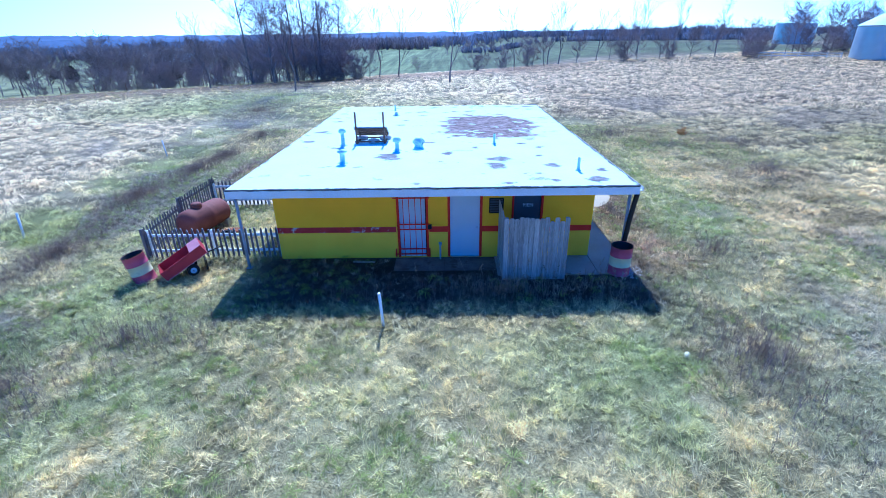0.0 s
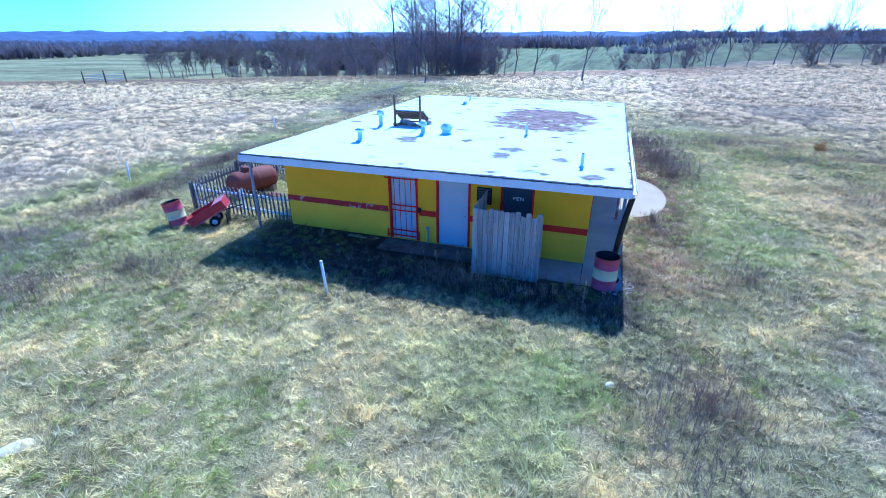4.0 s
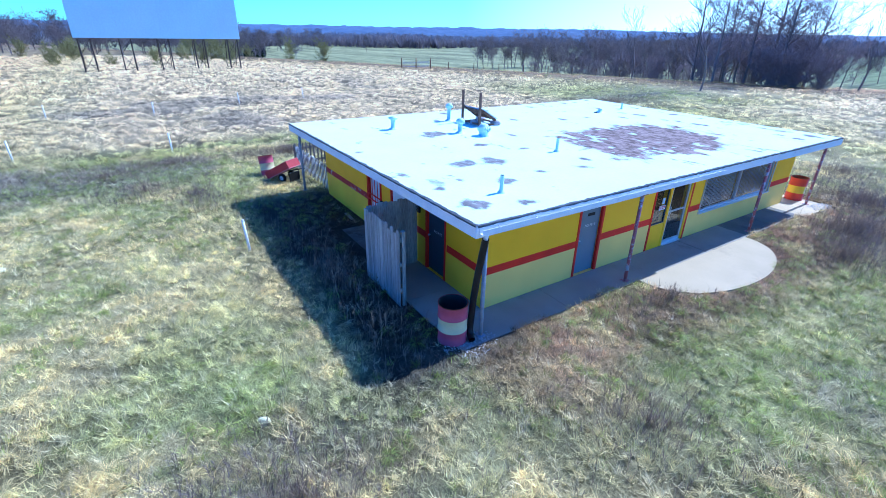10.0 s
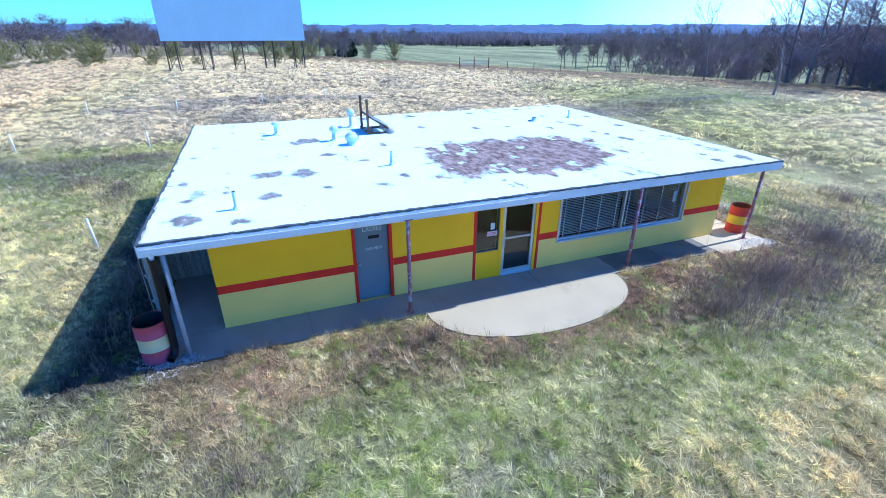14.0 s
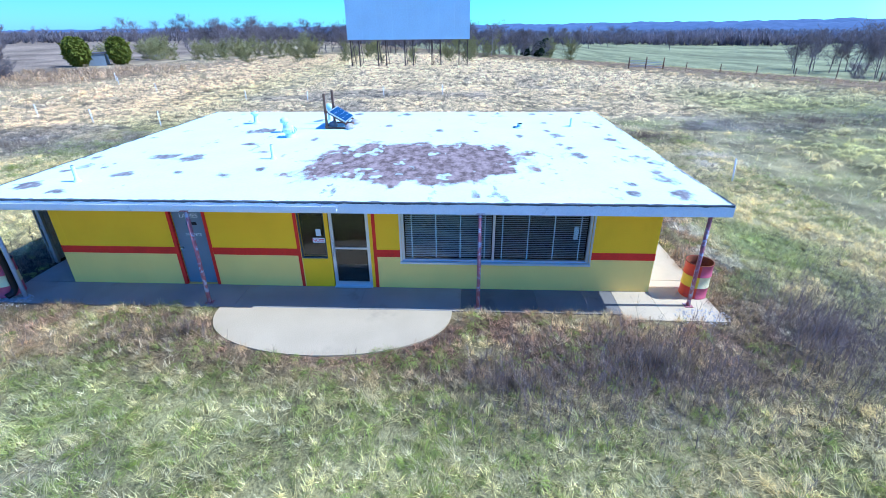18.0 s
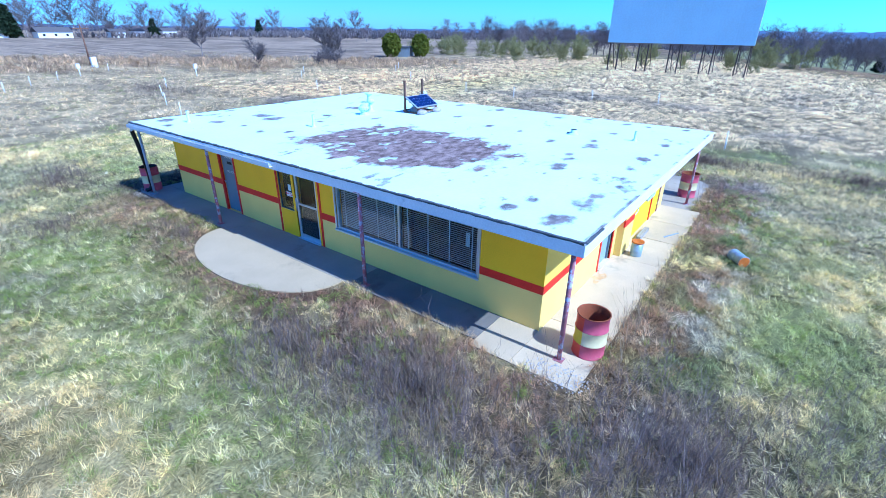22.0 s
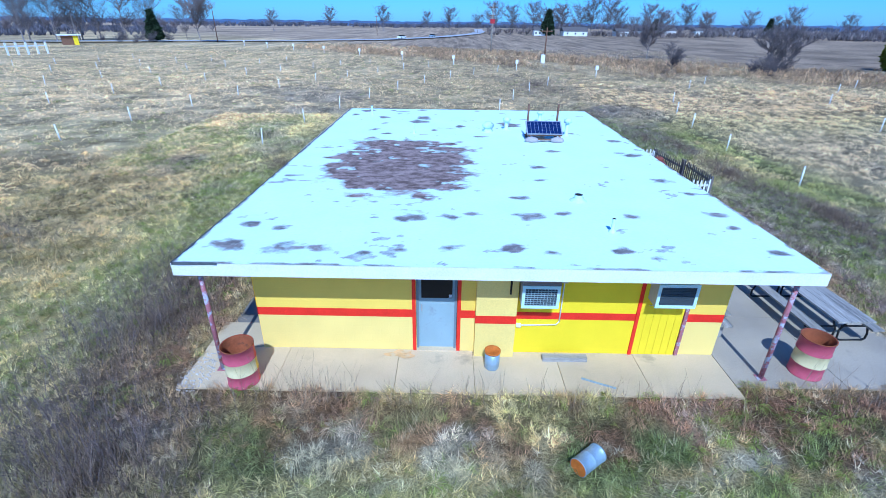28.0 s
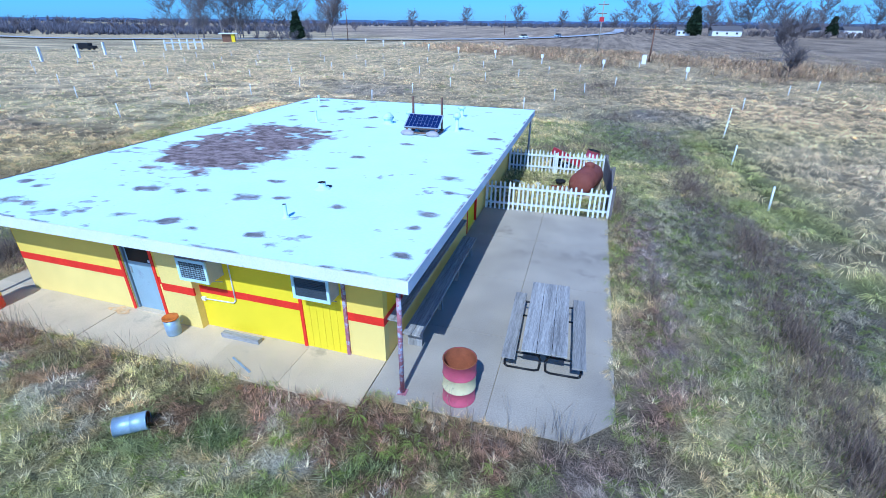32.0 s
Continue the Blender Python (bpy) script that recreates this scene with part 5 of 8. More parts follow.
stub = thing("standpipe", pose(-1.52, 10.16, 0), "short grey standpipe by the door", "pipe")
part("pipe", tb((0, 0, -0.05), (0, 0, 0.48), 0.03, n=8), post_grey, stub)
part("cap", tb((0, 0, 0.48), (0, 0, 0.56), 0.05, n=8), post_grey, stub)
pl = thing("fallen_plank", pose(-3.95, 10.02, -0.06, 0, 0, -4), "pale plank lying by the wall", "plank")
part("board", bx(-0.35, 0.35, -0.06, 0.06, 0, 0.035), wood_grey, pl)
tagged(part("fallen_timber", bx(-3.83, -2.88, 25.2, 25.33, 0.0, 0.11, 0.006), timber_grey), "grey timber block lying on the walk", "timber")
st = thing("metal_strip", pose(-3.9, 25.98, 0.0, 0, 0, -24), "pale blue metal strip lying on the walk", "strip")
part("strip", bx(-0.34, 0.34, -0.02, 0.02, 0, 0.02), galv_blue, st)

# ---- drums ----


def drum(x, y, spin, body, band, label, rust_in=True, lean=(0, 0), z=0.0, fresh=None):
    t = thing("oil_drum", pose(x, y, z, lean[0], lean[1], spin), label, "drum", "painted oil drums")
    R, H = 0.30, 0.89
    bm = bmesh.new()
    prof = [(0.0, 0.012), (R - 0.01, 0.012), (R + 0.008, 0.0), (R + 0.008, 0.018), (R, 0.022), (R, 0.28), (R + 0.012, 0.295), (R, 0.31), (R, 0.57), (R + 0.012, 0.585), (R, 0.60), (R, H - 0.02), (R + 0.008, H - 0.016), (R + 0.008, H), (R - 0.006, H), (R - 0.012, H - 0.01), (R - 0.012, 0.06), (0.0, 0.055)]
    k = len(prof) - 1
    mi = [0] * k
    for i in range(k):
        z0, z1 = prof[i][1], prof[i + 1][1]
        if 5 < i < 9:
            mi[i] = 1
        if i >= 14:
            mi[i] = 2
    lathe(bm, prof, 28, mi)
    bmesh.ops.remove_doubles(bm, verts=bm.verts, dist=1e-4)
    if fresh is not None:
        for f in bm.faces:
            c = f.calc_center_median()
            if f.material_index < 2 and math.cos(math.atan2(c.y, c.x) - fresh) > 0.1:
                f.material_index += 3
    part("shell", bm, [body, band, rust if rust_in else black, drum_bright, drum_yellow], t)
    bm = bmesh.new()
    lathe(bm, [(R + 0.004, H - 0.012), (R + 0.014, H - 0.006), (R + 0.012, H + 0.004), (R - 0.004, H + 0.004)], 28)
    part("rim", bm, rust, t, "rusty rolled rim")


drum(3.78, 9.08, 20, drum_red, drum_band, "faded red drum with cream band, black inside", False)
drum(3.22, 26.06, 0, drum_red, drum_band, "red drum with cream band, brighter on one side", fresh=radians(-100))
drum(-8.33, 25.50, 10, drum_red, drum_band, "faded red drum with cream band on the patio")
drum(-10.3, 8.95, 0, drum_red, drum_band, "faded red drum with cream band, leaning on grass", False, (2, -12), -0.06)

bucket = thing("pail", pose(-1.78, 25.52, 0), "pale blue metal pail with rusty orange lid", "pail")
bm = bmesh.new()
lathe(bm, [(0.0, 0.005), (0.145, 0.0), (0.15, 0.02), (0.155, 0.15), (0.158, 0.16), (0.155, 0.17), (0.157, 0.40), (0.0, 0.40)], 24)
part("body", bm, galv_blue, bucket)
bm = bmesh.new()
lathe(bm, [(0.0, 0.402), (0.13, 0.405), (0.15, 0.43), (0.168, 0.43), (0.168, 0.395), (0.158, 0.395)], 24)
part("lid", bm, rust_orange, bucket, "rusty orange lid")
bm = bmesh.new()
for i in range(10):
    a, b_ = math.pi * i / 10, math.pi * (i + 1) / 10
    tube(bm, (0.165 * math.cos(a), -0.16, 0.33 - 0.13 * math.sin(a)), (0.165 * math.cos(b_), -0.16, 0.33 - 0.13 * math.sin(b_)), 0.004, n=5)
part("handle", bm, steel, bucket, "wire handle")
ca = thing("fallen_can", pose(-2.98, 28.02, 0.06, 0, 0, 0), "pale blue steel can lying open in the grass", "can")
ca.matrix_world = Matrix.Translation((-3.38, 27.71, 0.07)) @ Matrix.Rotation(radians(37), 4, 'Z') @ Matrix.Rotation(radians(90), 4, 'Y')
bm = bmesh.new()
lathe(bm, [(0.15, 0.0), (0.165, -0.005), (0.165, 0.02), (0.158, 0.025), (0.158, 0.24), (0.163, 0.25), (0.158, 0.26), (0.158, 0.5), (0.165, 0.505), (0.15, 0.51), (0.0, 0.505)], 24)
part("body", bm, galv_blue, ca)
bm = bmesh.new()
lathe(bm, [(0.150, 0.0), (0.148, 0.3), (0.0, 0.32)], 24)
part("inside", bm, rust, ca, "rusty inside of the can")
part("bottom", tb((0, 0, 0.506), (0, 0, 0.512), 0.15, n=24), rust_orange, ca, "rusty orange can bottom")

# ---- picnic table ----
pt = thing("picnic_table", pose(-9.70, 23.45, 0, 0, 0, 2), "grey weathered plank picnic table on black pipe frame", "picnic table")
for i in range(3):
    part("top_plank", bx(-0.42 + i * 0.283, -0.146 + i * 0.283, -1.30, 1.30, 0.72, 0.762, 0.006), table_wood, pt)
for x0 in (-0.80, 0.53):
    part("bench_plank", bx(x0, x0 + 0.26, -1.22, 1.22, 0.43, 0.472, 0.006), table_wood, pt)


def bent(points, r, name, mat, parent):
    bm = bmesh.new()
    for a, b_ in zip(points, points[1:]):
        tube(bm, a, b_, r, n=8)
    part(name, bm, mat, parent)


for y in (-0.95, 0.95):
    for s in (-1, 1):
        bent([(s * 0.66, y, 0.43), (s * 0.74, y, 0.2), (s * 0.74, y, 0.06), (s * 0.68, y, 0.022), (s * 0.16, y, 0.022), (s * 0.07, y, 0.06), (s * 0.05, y, 0.30), (s * 0.20, y, 0.60), (s * 0.30, y, 0.715)], 0.022, "pipe_leg", black, pt)
        part("bench_arm", tb((s * 0.06, y, 0.405), (s * 0.8, y, 0.405), 0.02, n=8), black, pt)
    part("top_brace", bx(-0.34, 0.34, y - 0.03, y + 0.03, 0.69, 0.718), black, pt)

# ---- picket fence round the tank ----


def picket_run(p, q, white, h, label, back=None, rail_mat=None):
    p, q = Vector((*p, -0.10)), Vector((*q, -0.10))
    d = q - p
    L = d.length
    ang = math.atan2(d.y, d.x)
    f = thing("picket_fence", Matrix.Translation(p) @ Matrix.Rotation(ang, 4, 'Z'), label, "fence", "fence runs round the tank")
    me_ = []
    for k in range(3):
        bm = bmesh.new()
        w, t_ = 0.07, 0.018
        v = [(-w / 2, 0.06), (w / 2, 0.06), (w / 2, h - 0.06 + 0.02 * k), (w * 0.2, h + 0.02 * k), (-w * 0.2, h + 0.02 * k), (-w / 2, h - 0.06 + 0.02 * k)]
        a, b_ = [bm.verts.new((x, -t_, z)) for x, z in v], [bm.verts.new((x, 0, z)) for x, z in v]
        bm.faces.new(a).material_index = 1
        bm.faces.new(b_[::-1])
        for i in range(6):
            bm.faces.new((a[i], a[(i + 1) % 6], b_[(i + 1) % 6], b_[i]))
        me_.append(mesh_of("picket", bm, [white, back or white]))
    rr_ = random.Random(int(L * 1000))
    n_ = int(L / 0.165)
    for i in range(n_ + 1):
        if rr_.random() < 0.03:
            continue
        o = new("picket", rr_.choice(me_))
        o.parent = f
        o.matrix_local = pose(i * L / n_, -0.002, rr_.uniform(-0.02, 0.02), 0, rr_.uniform(-1.3, 1.3), 0)
    for z in (0.3, h - 0.25):
        part("rail", bx(-0.02, L + 0.02, 0.0, 0.04, z, z + 0.08), rail_mat or white, f)
    m_ = max(1, round(L / 1.9))
    for i in range(m_ + 1):
        part("post", bx(i * L / m_ - 0.045, i * L / m_ + 0.045, 0.041, 0.13, -0.1, h - 0.05), rail_mat or white, f)


# first two runs: north-facing picket faces are white, south-facing ones grey
picket_run((-6.75, 15.75), (-11.1, 15.55), picket_grey, 1.15, "picket fence, white on its patio side, grey behind", picket_white, picket_white)
picket_run((-10.95, 10.40), (-6.75, 10.45), picket_white, 1.08, "picket fence, white inside and grey outside", picket_grey, picket_white)
picket_run((-10.97, 10.4), (-11.15, 13.0), picket_grey, 1.16, "dark bare wood picket fence beside the tank")
picket_run((-11.15, 13.0), (-11.1, 15.5), picket_grey, 1.34, "dark bare wood picket fence beside the tank")

tank = thing("fuel_tank", pose(-10.25, 12.75, 0.54, 0, 0, 75), "large rusty red steel tank lying on cradles", "tank")
bm = bmesh.new()
prof = [(0.0, -1.25), (0.2, -1.23), (0.4, -1.16), (0.53, -1.03), (0.58, -0.88), (0.58, 0.0), (0.585, 0.02), (0.58, 0.04), (0.58, 0.88), (0.53, 1.03), (0.4, 1.16), (0.2, 1.23), (0.0, 1.25)]
lathe(bm, [(r * 0.82, z * 0.86) for r, z in prof], 28)
bmesh.ops.rotate(bm, verts=bm.verts, matrix=Matrix.Rotation(radians(90), 3, 'Y'))
part("shell", bm, tank_rust, tank)
bm = bmesh.new()
lathe(bm, [(0.19, 0.4), (0.19, 0.55), (0.18, 0.59), (0.12, 0.63), (0.0, 0.64)], 20, at=(-0.25, 0, 0))
part("valve_dome", bm, tank_rust, tank, "rusty valve cover")
for x in (-0.7, 0.7):
    part("cradle", bx(x - 0.1, x + 0.1, -0.45, 0.45, -0.66, -0.3), concrete, tank)
bits = thing("scrap_reel", pose(-9.22, 12.3, -0.1), "rusty orange scrap metal with black wheel", "scrap")
part("rusty_sheet", bx(-0.75, 0.35, 0.15, 0.55, 0.02, 0.16, 0.02), rust, bits)
bm = bmesh.new()
lathe(bm, [(0.06, 0.0), (0.2, 0.0), (0.22, 0.05), (0.2, 0.1), (0.06, 0.1)], 18, at=(0.0, -0.2, 0.2))
part("wheel", bm, rubber, bits)
junk = thing("junk_boards", pose(-7.9, 11.6, -0.1), "pale boards lying in the grass", "boards")
for i, (x, y, a) in enumerate(((0, 0, 20), (0.4, 0.6, -35), (-0.3, 0.9, 70))):
    o = part("board", bx(-0.35, 0.35, -0.1, 0.1, 0.03 + 0.03 * i, 0.055 + 0.03 * i), picket_white, junk)
    o.matrix_local = pose(x, y, 0, 0, 0, a)

# ---- red tipping cart ----
ct = thing("tipping_cart", pose(-9.15, 9.38, 0.10, 0, 0, 34), "small red tipping garden cart, nose on the ground", "cart")
tilt = pose(0, 0, 0.16, 0, -27, 0)


def cart_part(name, bm, mat, label=""):
    o = part(name, bm, mat, ct, label)
    o.matrix_local = tilt
    return o


L0, L1, W0 = -0.70, 0.64, 0.36
cart_part("bed_floor", bx(L0, L1, -W0, W0, 0.10, 0.125), cart_inside, "faded pink cart bed")
for y in (-W0, W0 - 0.02):
    cart_part("side_panel", bx(L0, L1, y, y + 0.02, 0.126, 0.42, 0.004), cart_red)
cart_part("tail_panel", bx(L0, L0 + 0.02, -W0 + 0.021, W0 - 0.021, 0.126, 0.42), cart_red)
cart_part("front_panel", bx(L1 - 0.02, L1, -W0 + 0.021, W0 - 0.021, 0.126, 0.42), cart_red)
cart_part("cover", bx(0.28, L1, -W0, W0, 0.422, 0.435), cart_inside, "faded pink cover plate")
cart_part("drawbar", tb((0.2, 0, 0.07), (1.05, 0, -0.12), 0.022, n=8), black)
for y in (-0.3, 0.3):
    w = part("wheel", tb((0.05, y - 0.05, 0.08), (0.05, y + 0.05, 0.08), 0.17, n=20), rubber, ct, "black rubber tyre")
    h = part("hub", tb((0.05, y - 0.056, 0.08), (0.05, y + 0.056, 0.08), 0.09, n=14), wheel_blue, w, "pale blue hub")
part("axle", tb((0.05, -0.4, 0.08), (0.05, 0.4, 0.08), 0.015, n=6), black, ct)
part("stand_leg", bx(0.42, 0.46, -0.3, 0.3, -0.16, 0.3), black, ct)

# ---- roof fittings ----


def roof_pipe(x, y, h, r, cap, label):
    t = thing("roof_vent", pose(x, y, RZ), label, "vent", "vents on the roof")
    bm = bmesh.new()
    lathe(bm, [(r * 2.2, 0.0), (r * 1.4, 0.05), (r, 0.07), (r, h)], 14)
    part("flue", bm, vent_white, t)
    if cap == "hood":
        bm = bmesh.new()
        lathe(bm, [(r, h - 0.14), (r * 1.9, h - 0.12), (r * 1.9, h - 0.02), (r * 0.9, h + 0.05), (0.0, h + 0.06)], 14)
        part("hood", bm, vent_white, t)
    elif cap == "cone":
        bm = bmesh.new()
        lathe(bm, [(r, h - 0.02), (r * 2.0, h + 0.04), (r * 2.0, h + 0.07), (0.0, h + 0.13)], 14)
        part("hood", bm, vent_white, t)
    else:
        bm = bmesh.new()
        lathe(bm, [(r, h), (r * 0.75, h), (r * 0.7, h - 0.1), (0, h - 0.1)], 14)
        part("mouth", bm, black, t)


roof_pipe(-4.81, 12.26, 0.34, 0.085, "cone", "white coated vent with flared cap")
roof_pipe(-5.36, 15.04, 0.62, 0.075, "hood", "tall white coated vent with hood")
roof_pipe(-3.14, 14.03, 0.46, 0.08, "hood", "white coated vent with round hood")
roof_pipe(0.56, 15.0, 0.40, 0.045, "", "plain white vent pipe on the roof")
roof_pipe(2.80, 10.98, 0.40, 0.045, "", "plain white vent pipe on the roof")
roof_pipe(-4.0, 22.42, 0.16, 0.1, "", "low vent stub with dark mouth")
roof_pipe(-4.25, 24.3, 0.3, 0.04, "", "thin white vent pipe near the roof edge")
tv = thing("turbine_vent", pose(-2.36, 14.47, RZ), "round white turbine roof vent", "vent")
bm = bmesh.new()
lathe(bm, [(0.2, 0.0), (0.16, 0.08), (0.16, 0.12)], 18)
part("base", bm, vent_white, tv)
for i in range(16):
    bm = bmesh.new()
    a = 6.28319 * i / 16
    pr = [(0.16, 0.12), (0.23, 0.2), (0.23, 0.28), (0.14, 0.36)]
    prev = None
    for r, z in pr:
        c, s = math.cos(a), math.sin(a)
        c2, s2 = math.cos(a + 0.36), math.sin(a + 0.36)
        v = (bm.verts.new((r * c, r * s, z)), bm.verts.new((r * 0.93 * c2, r * 0.93 * s2, z)))
        if prev:
            bm.faces.new((prev[0], prev[1], v[1], v[0]))
        prev = v
    part("fin", bm, vent_white, tv)
bm = bmesh.new()
lathe(bm, [(0.15, 0.35), (0.12, 0.39), (0.0, 0.4)], 18)
part("cap", bm, vent_white, tv)
so = thing("solar_panel_stand", pose(-4.32, 15.35, RZ), "blue solar panel on weighted brown timber stand", "solar panel")
for x in (-0.55, 0.55):
    part("mast", bx(x - 0.03, x + 0.03, -0.04, 0.04, 0.0, 1.22, 0.004), wood_brown, so)
    part("base_beam", bx(x - 0.04, x + 0.04, -0.05, 0.85, 0.0, 0.06), wood_brown, so)
    a = part("strut", bx(-0.03, 0.03, -0.02, 0.98, -0.03, 0.03), wood_brown, so)
    a.matrix_local = pose(x, 0.04, 0.62, -33, 0, 0)
for y, z in ((-0.02, 0.06), (0.8, 0.06)):
    part("cross_beam", bx(-0.62, 0.62, y - 0.04, y + 0.04, z, z + 0.05), wood_brown, so)
pm = pose(0, 0.42, 0.42, -30, 0, 0)
pan = part("panel", bx(-0.66, 0.66, -0.36, 0.36, 0.0, 0.035, 0.004), alu, so, "blue solar panel in pale frame")
pan.matrix_local = pm
for i in range(9):
    for j in range(4):
        c = part("cell", bx(-0.62 + i * 0.138, -0.49 + i * 0.138, -0.325 + j * 0.164, -0.167 + j * 0.164, 0.036, 0.039), panel_blue, pan)
for j in range(4):
    s = part("back_slat", bx(-0.64, 0.64, -0.32 + j * 0.2, -0.24 + j * 0.2, -0.05, -0.012), wood_brown, so)
    s.matrix_local = pm
for x in (-0.45, 0.1, 0.48):
    bm = bmesh.new()
    bmesh.ops.create_icosphere(bm, subdivisions=2, radius=0.2)
    for v in bm.verts:
        v.co = Vector((v.co.x * 1.25, v.co.y * 0.9, max(v.co.z, -0.12) * 0.6)) * (1 + 0.12 * noise.noise(v.co * 6 + Vector((x * 9, 0, 0))))
    for f in bm.faces:
        f.smooth = True
    o = part("sandbag", bm, material("dusty_sandbag", (0.42, 0.38, 0.38), 0.9, var=0.2, scale=9, bump=0.3) if x < -0.4 else bpy.data.materials["dusty_sandbag"], so, "dusty sandbag weight")
    o.matrix_local = pose(x, 0.82 if x != 0.1 else 0.1, 0.07)
dr = thing("roof_drain", pose(-4.07, 22.27, RZ + 0.01), "small dark roof drain", "drain")
part("grate", tb((0, 0, 0), (0, 0, 0.02), 0.1, n=12), black, dr)
# ---- loose stones ----
for x, y, r, flat, lab in ((4.01, 5.2, 0.085, 0.75, "pale stone lying in the grass"), (-5.0, 0.6, 0.19, 0.22, "flat white stone slab sunk in the grass")):
    bm = bmesh.new()
    bmesh.ops.create_icosphere(bm, subdivisions=2, radius=r)
    for v in bm.verts:
        v.co = Vector((v.co.x * 1.35, v.co.y * 0.8, v.co.z * flat)) * (1 + 0.35 * noise.noise(v.co / r * 0.9))
    o = part("stone", bm, stone_mat)
    o.matrix_world = pose(x, y, float(land(x, y)) + r * flat * 0.66, 0, 0, 50)
    tagged(o, lab, "stone")

# gravel at the foot of the drain hose and on the north-east corner of the walk
gr = np.random.RandomState(21)
gn = 640
ga, gd, gk = gr.rand(gn) * 6.283, np.sqrt(gr.rand(gn)) * 0.62, gr.rand(gn) < 0.6
gx_ = np.clip(np.where(gk, 4.16, 4.25) + gd * np.cos(ga) * 0.6, 3.7, 4.6)
gy_ = np.where(gk, 9.30, 25.85) + gd * np.sin(ga)
gs = 0.012 + 0.022 * gr.rand(gn) ** 2
tet = np.array(((1, 0, -0.3), (-0.5, 0.87, -0.3), (-0.5, -0.87, -0.3), (0, 0, 0.7), (0.3, 0.5, 0.5)))
gv_ = (tet[None] * gs[:, None, None] * (0.7 + 0.6 * gr.rand(gn, 5, 1)) + np.stack([gx_, gy_, np.where(gx_ < np.where(gk, 4.24, 4.45), 0.008, -0.03)], -1)[:, None, :]).reshape(-1, 3)
tri_ = np.array(((0, 1, 4), (1, 2, 3), (2, 0, 3), (0, 4, 3), (4, 1, 3)))
fast_mesh("gravel", gv_, (np.arange(gn)[:, None, None] * 5 + tri_[None]).reshape(-1, 3), soiled_gravel, None, "stuff", "loose pale gravel at the corners of the walk", "gravel")

# ---- the drive-in field ----
row_rng = random.Random(12)
sp_bm = tb((0, 0, -0.15), (0, 0, 0.95), 0.038, n=8)
first = None
for R in (45.0, 58.0, 72.2, 85.4, 97.6, 110.0, 122.5, 135.0, 147.5):
    th0 = math.asin((5.9 - 11.0) / R)
    for k in range(-4, 11):
        th = th0 - k * 6.5 / R + row_rng.uniform(-0.004, 0.004)
        x, y = -75 + R * math.cos(th), 11 + R * math.sin(th)
        if (k < 0 and not (R == 58.0 and k >= -3) and not (R == 45.0 and k == -1)) or (R < 60 and k > 6) or row_rng.random() < 0.07:
            continue
        if -12 < x < 6 and 7.5 < y < 28 or (R == 72.2 and (k > 5 or k == 0)):
            continue
        m = Matrix.Translation((x, y, float(land(x, y)))) @ Euler((radians(row_rng.gauss(0, 2.5)), radians(row_rng.gauss(0, 2.5)), row_rng.uniform(0, 6))).to_matrix().to_4x4()
        if first is None:
            first = thing("speaker_post", m, "thin white leaning post in the dry grass", "post", "white posts in the field")
            part("pole", sp_bm, post_white, first)
            part("cap", tb((0, 0, 0.95), (0, 0, 0.99), 0.042, 0.034, n=8), post_white, first)
        else:
            copy_thing(first, m)
for x, y in ((-2.9, 6.5), (-6.3, 31.8), (-34.0, 18.1), (-33.4, 12.4)):
    copy_thing(first, Matrix.Translation((x, y, float(land(x, y)))) @ Euler((radians(3), radians(-2), 0)).to_matrix().to_4x4())
# boxed posts along the perimeter track
pfirst = None
for i in range(9):
    x, y = -21.2 + i * 9.9, -35.7 - i * 9.3
    m = Matrix.Translation((x, y, float(land(x, y))))
    if pfirst is None:
        pfirst = thing("marker_post", m, "white post with boxed white top by the track", "post", "boxed posts along the track")
        part("pole", tb((0, 0, -0.1), (0, 0, 1.0), 0.06, n=8), post_white, pfirst)
        part("head", bx(-0.2, 0.2, -0.12, 0.12, 1.0, 1.55, 0.02), post_white, pfirst)
    else:
        copy_thing(pfirst, m)

SX = -71.5
ms = thing("movie_screen", pose(SX, 10.5, -0.1), "huge pale drive-in screen on dark lattice legs", "movie screen")
for i in range(8):
    part("panel", bx(0.0, 0.25, -10.28 + i * 2.57, -10.28 + (i + 1) * 2.57 - 0.006, 4.3, 17.0), screen_white, ms)
part("back_frame", bx(-0.35, -0.01, -10.25, 10.25, 4.35, 16.9), steel, ms)
for i in range(5):
    y = -9.2 + i * 4.6
    for dy in (-0.7, 0.7):
        part("leg", bx(-0.3, -0.05, y + dy - 0.07, y + dy + 0.07, 0.0, 4.4), dark_timber, ms)
        part("rear_leg", tb((-3.5, y + dy, 0.0), (-0.4, y + dy, 6.5), 0.05, n=6), dark_timber, ms)
    for z in (0.2, 2.2):
        part("lattice", tb((-0.2, y - 0.7, z), (-0.2, y + 0.7, z + 2.0), 0.03, n=5), dark_timber, ms)
        part("lattice", tb((-0.2, y + 0.7, z), (-0.2, y - 0.7, z + 2.0), 0.03, n=5), dark_timber, ms)

# ---- trees ----


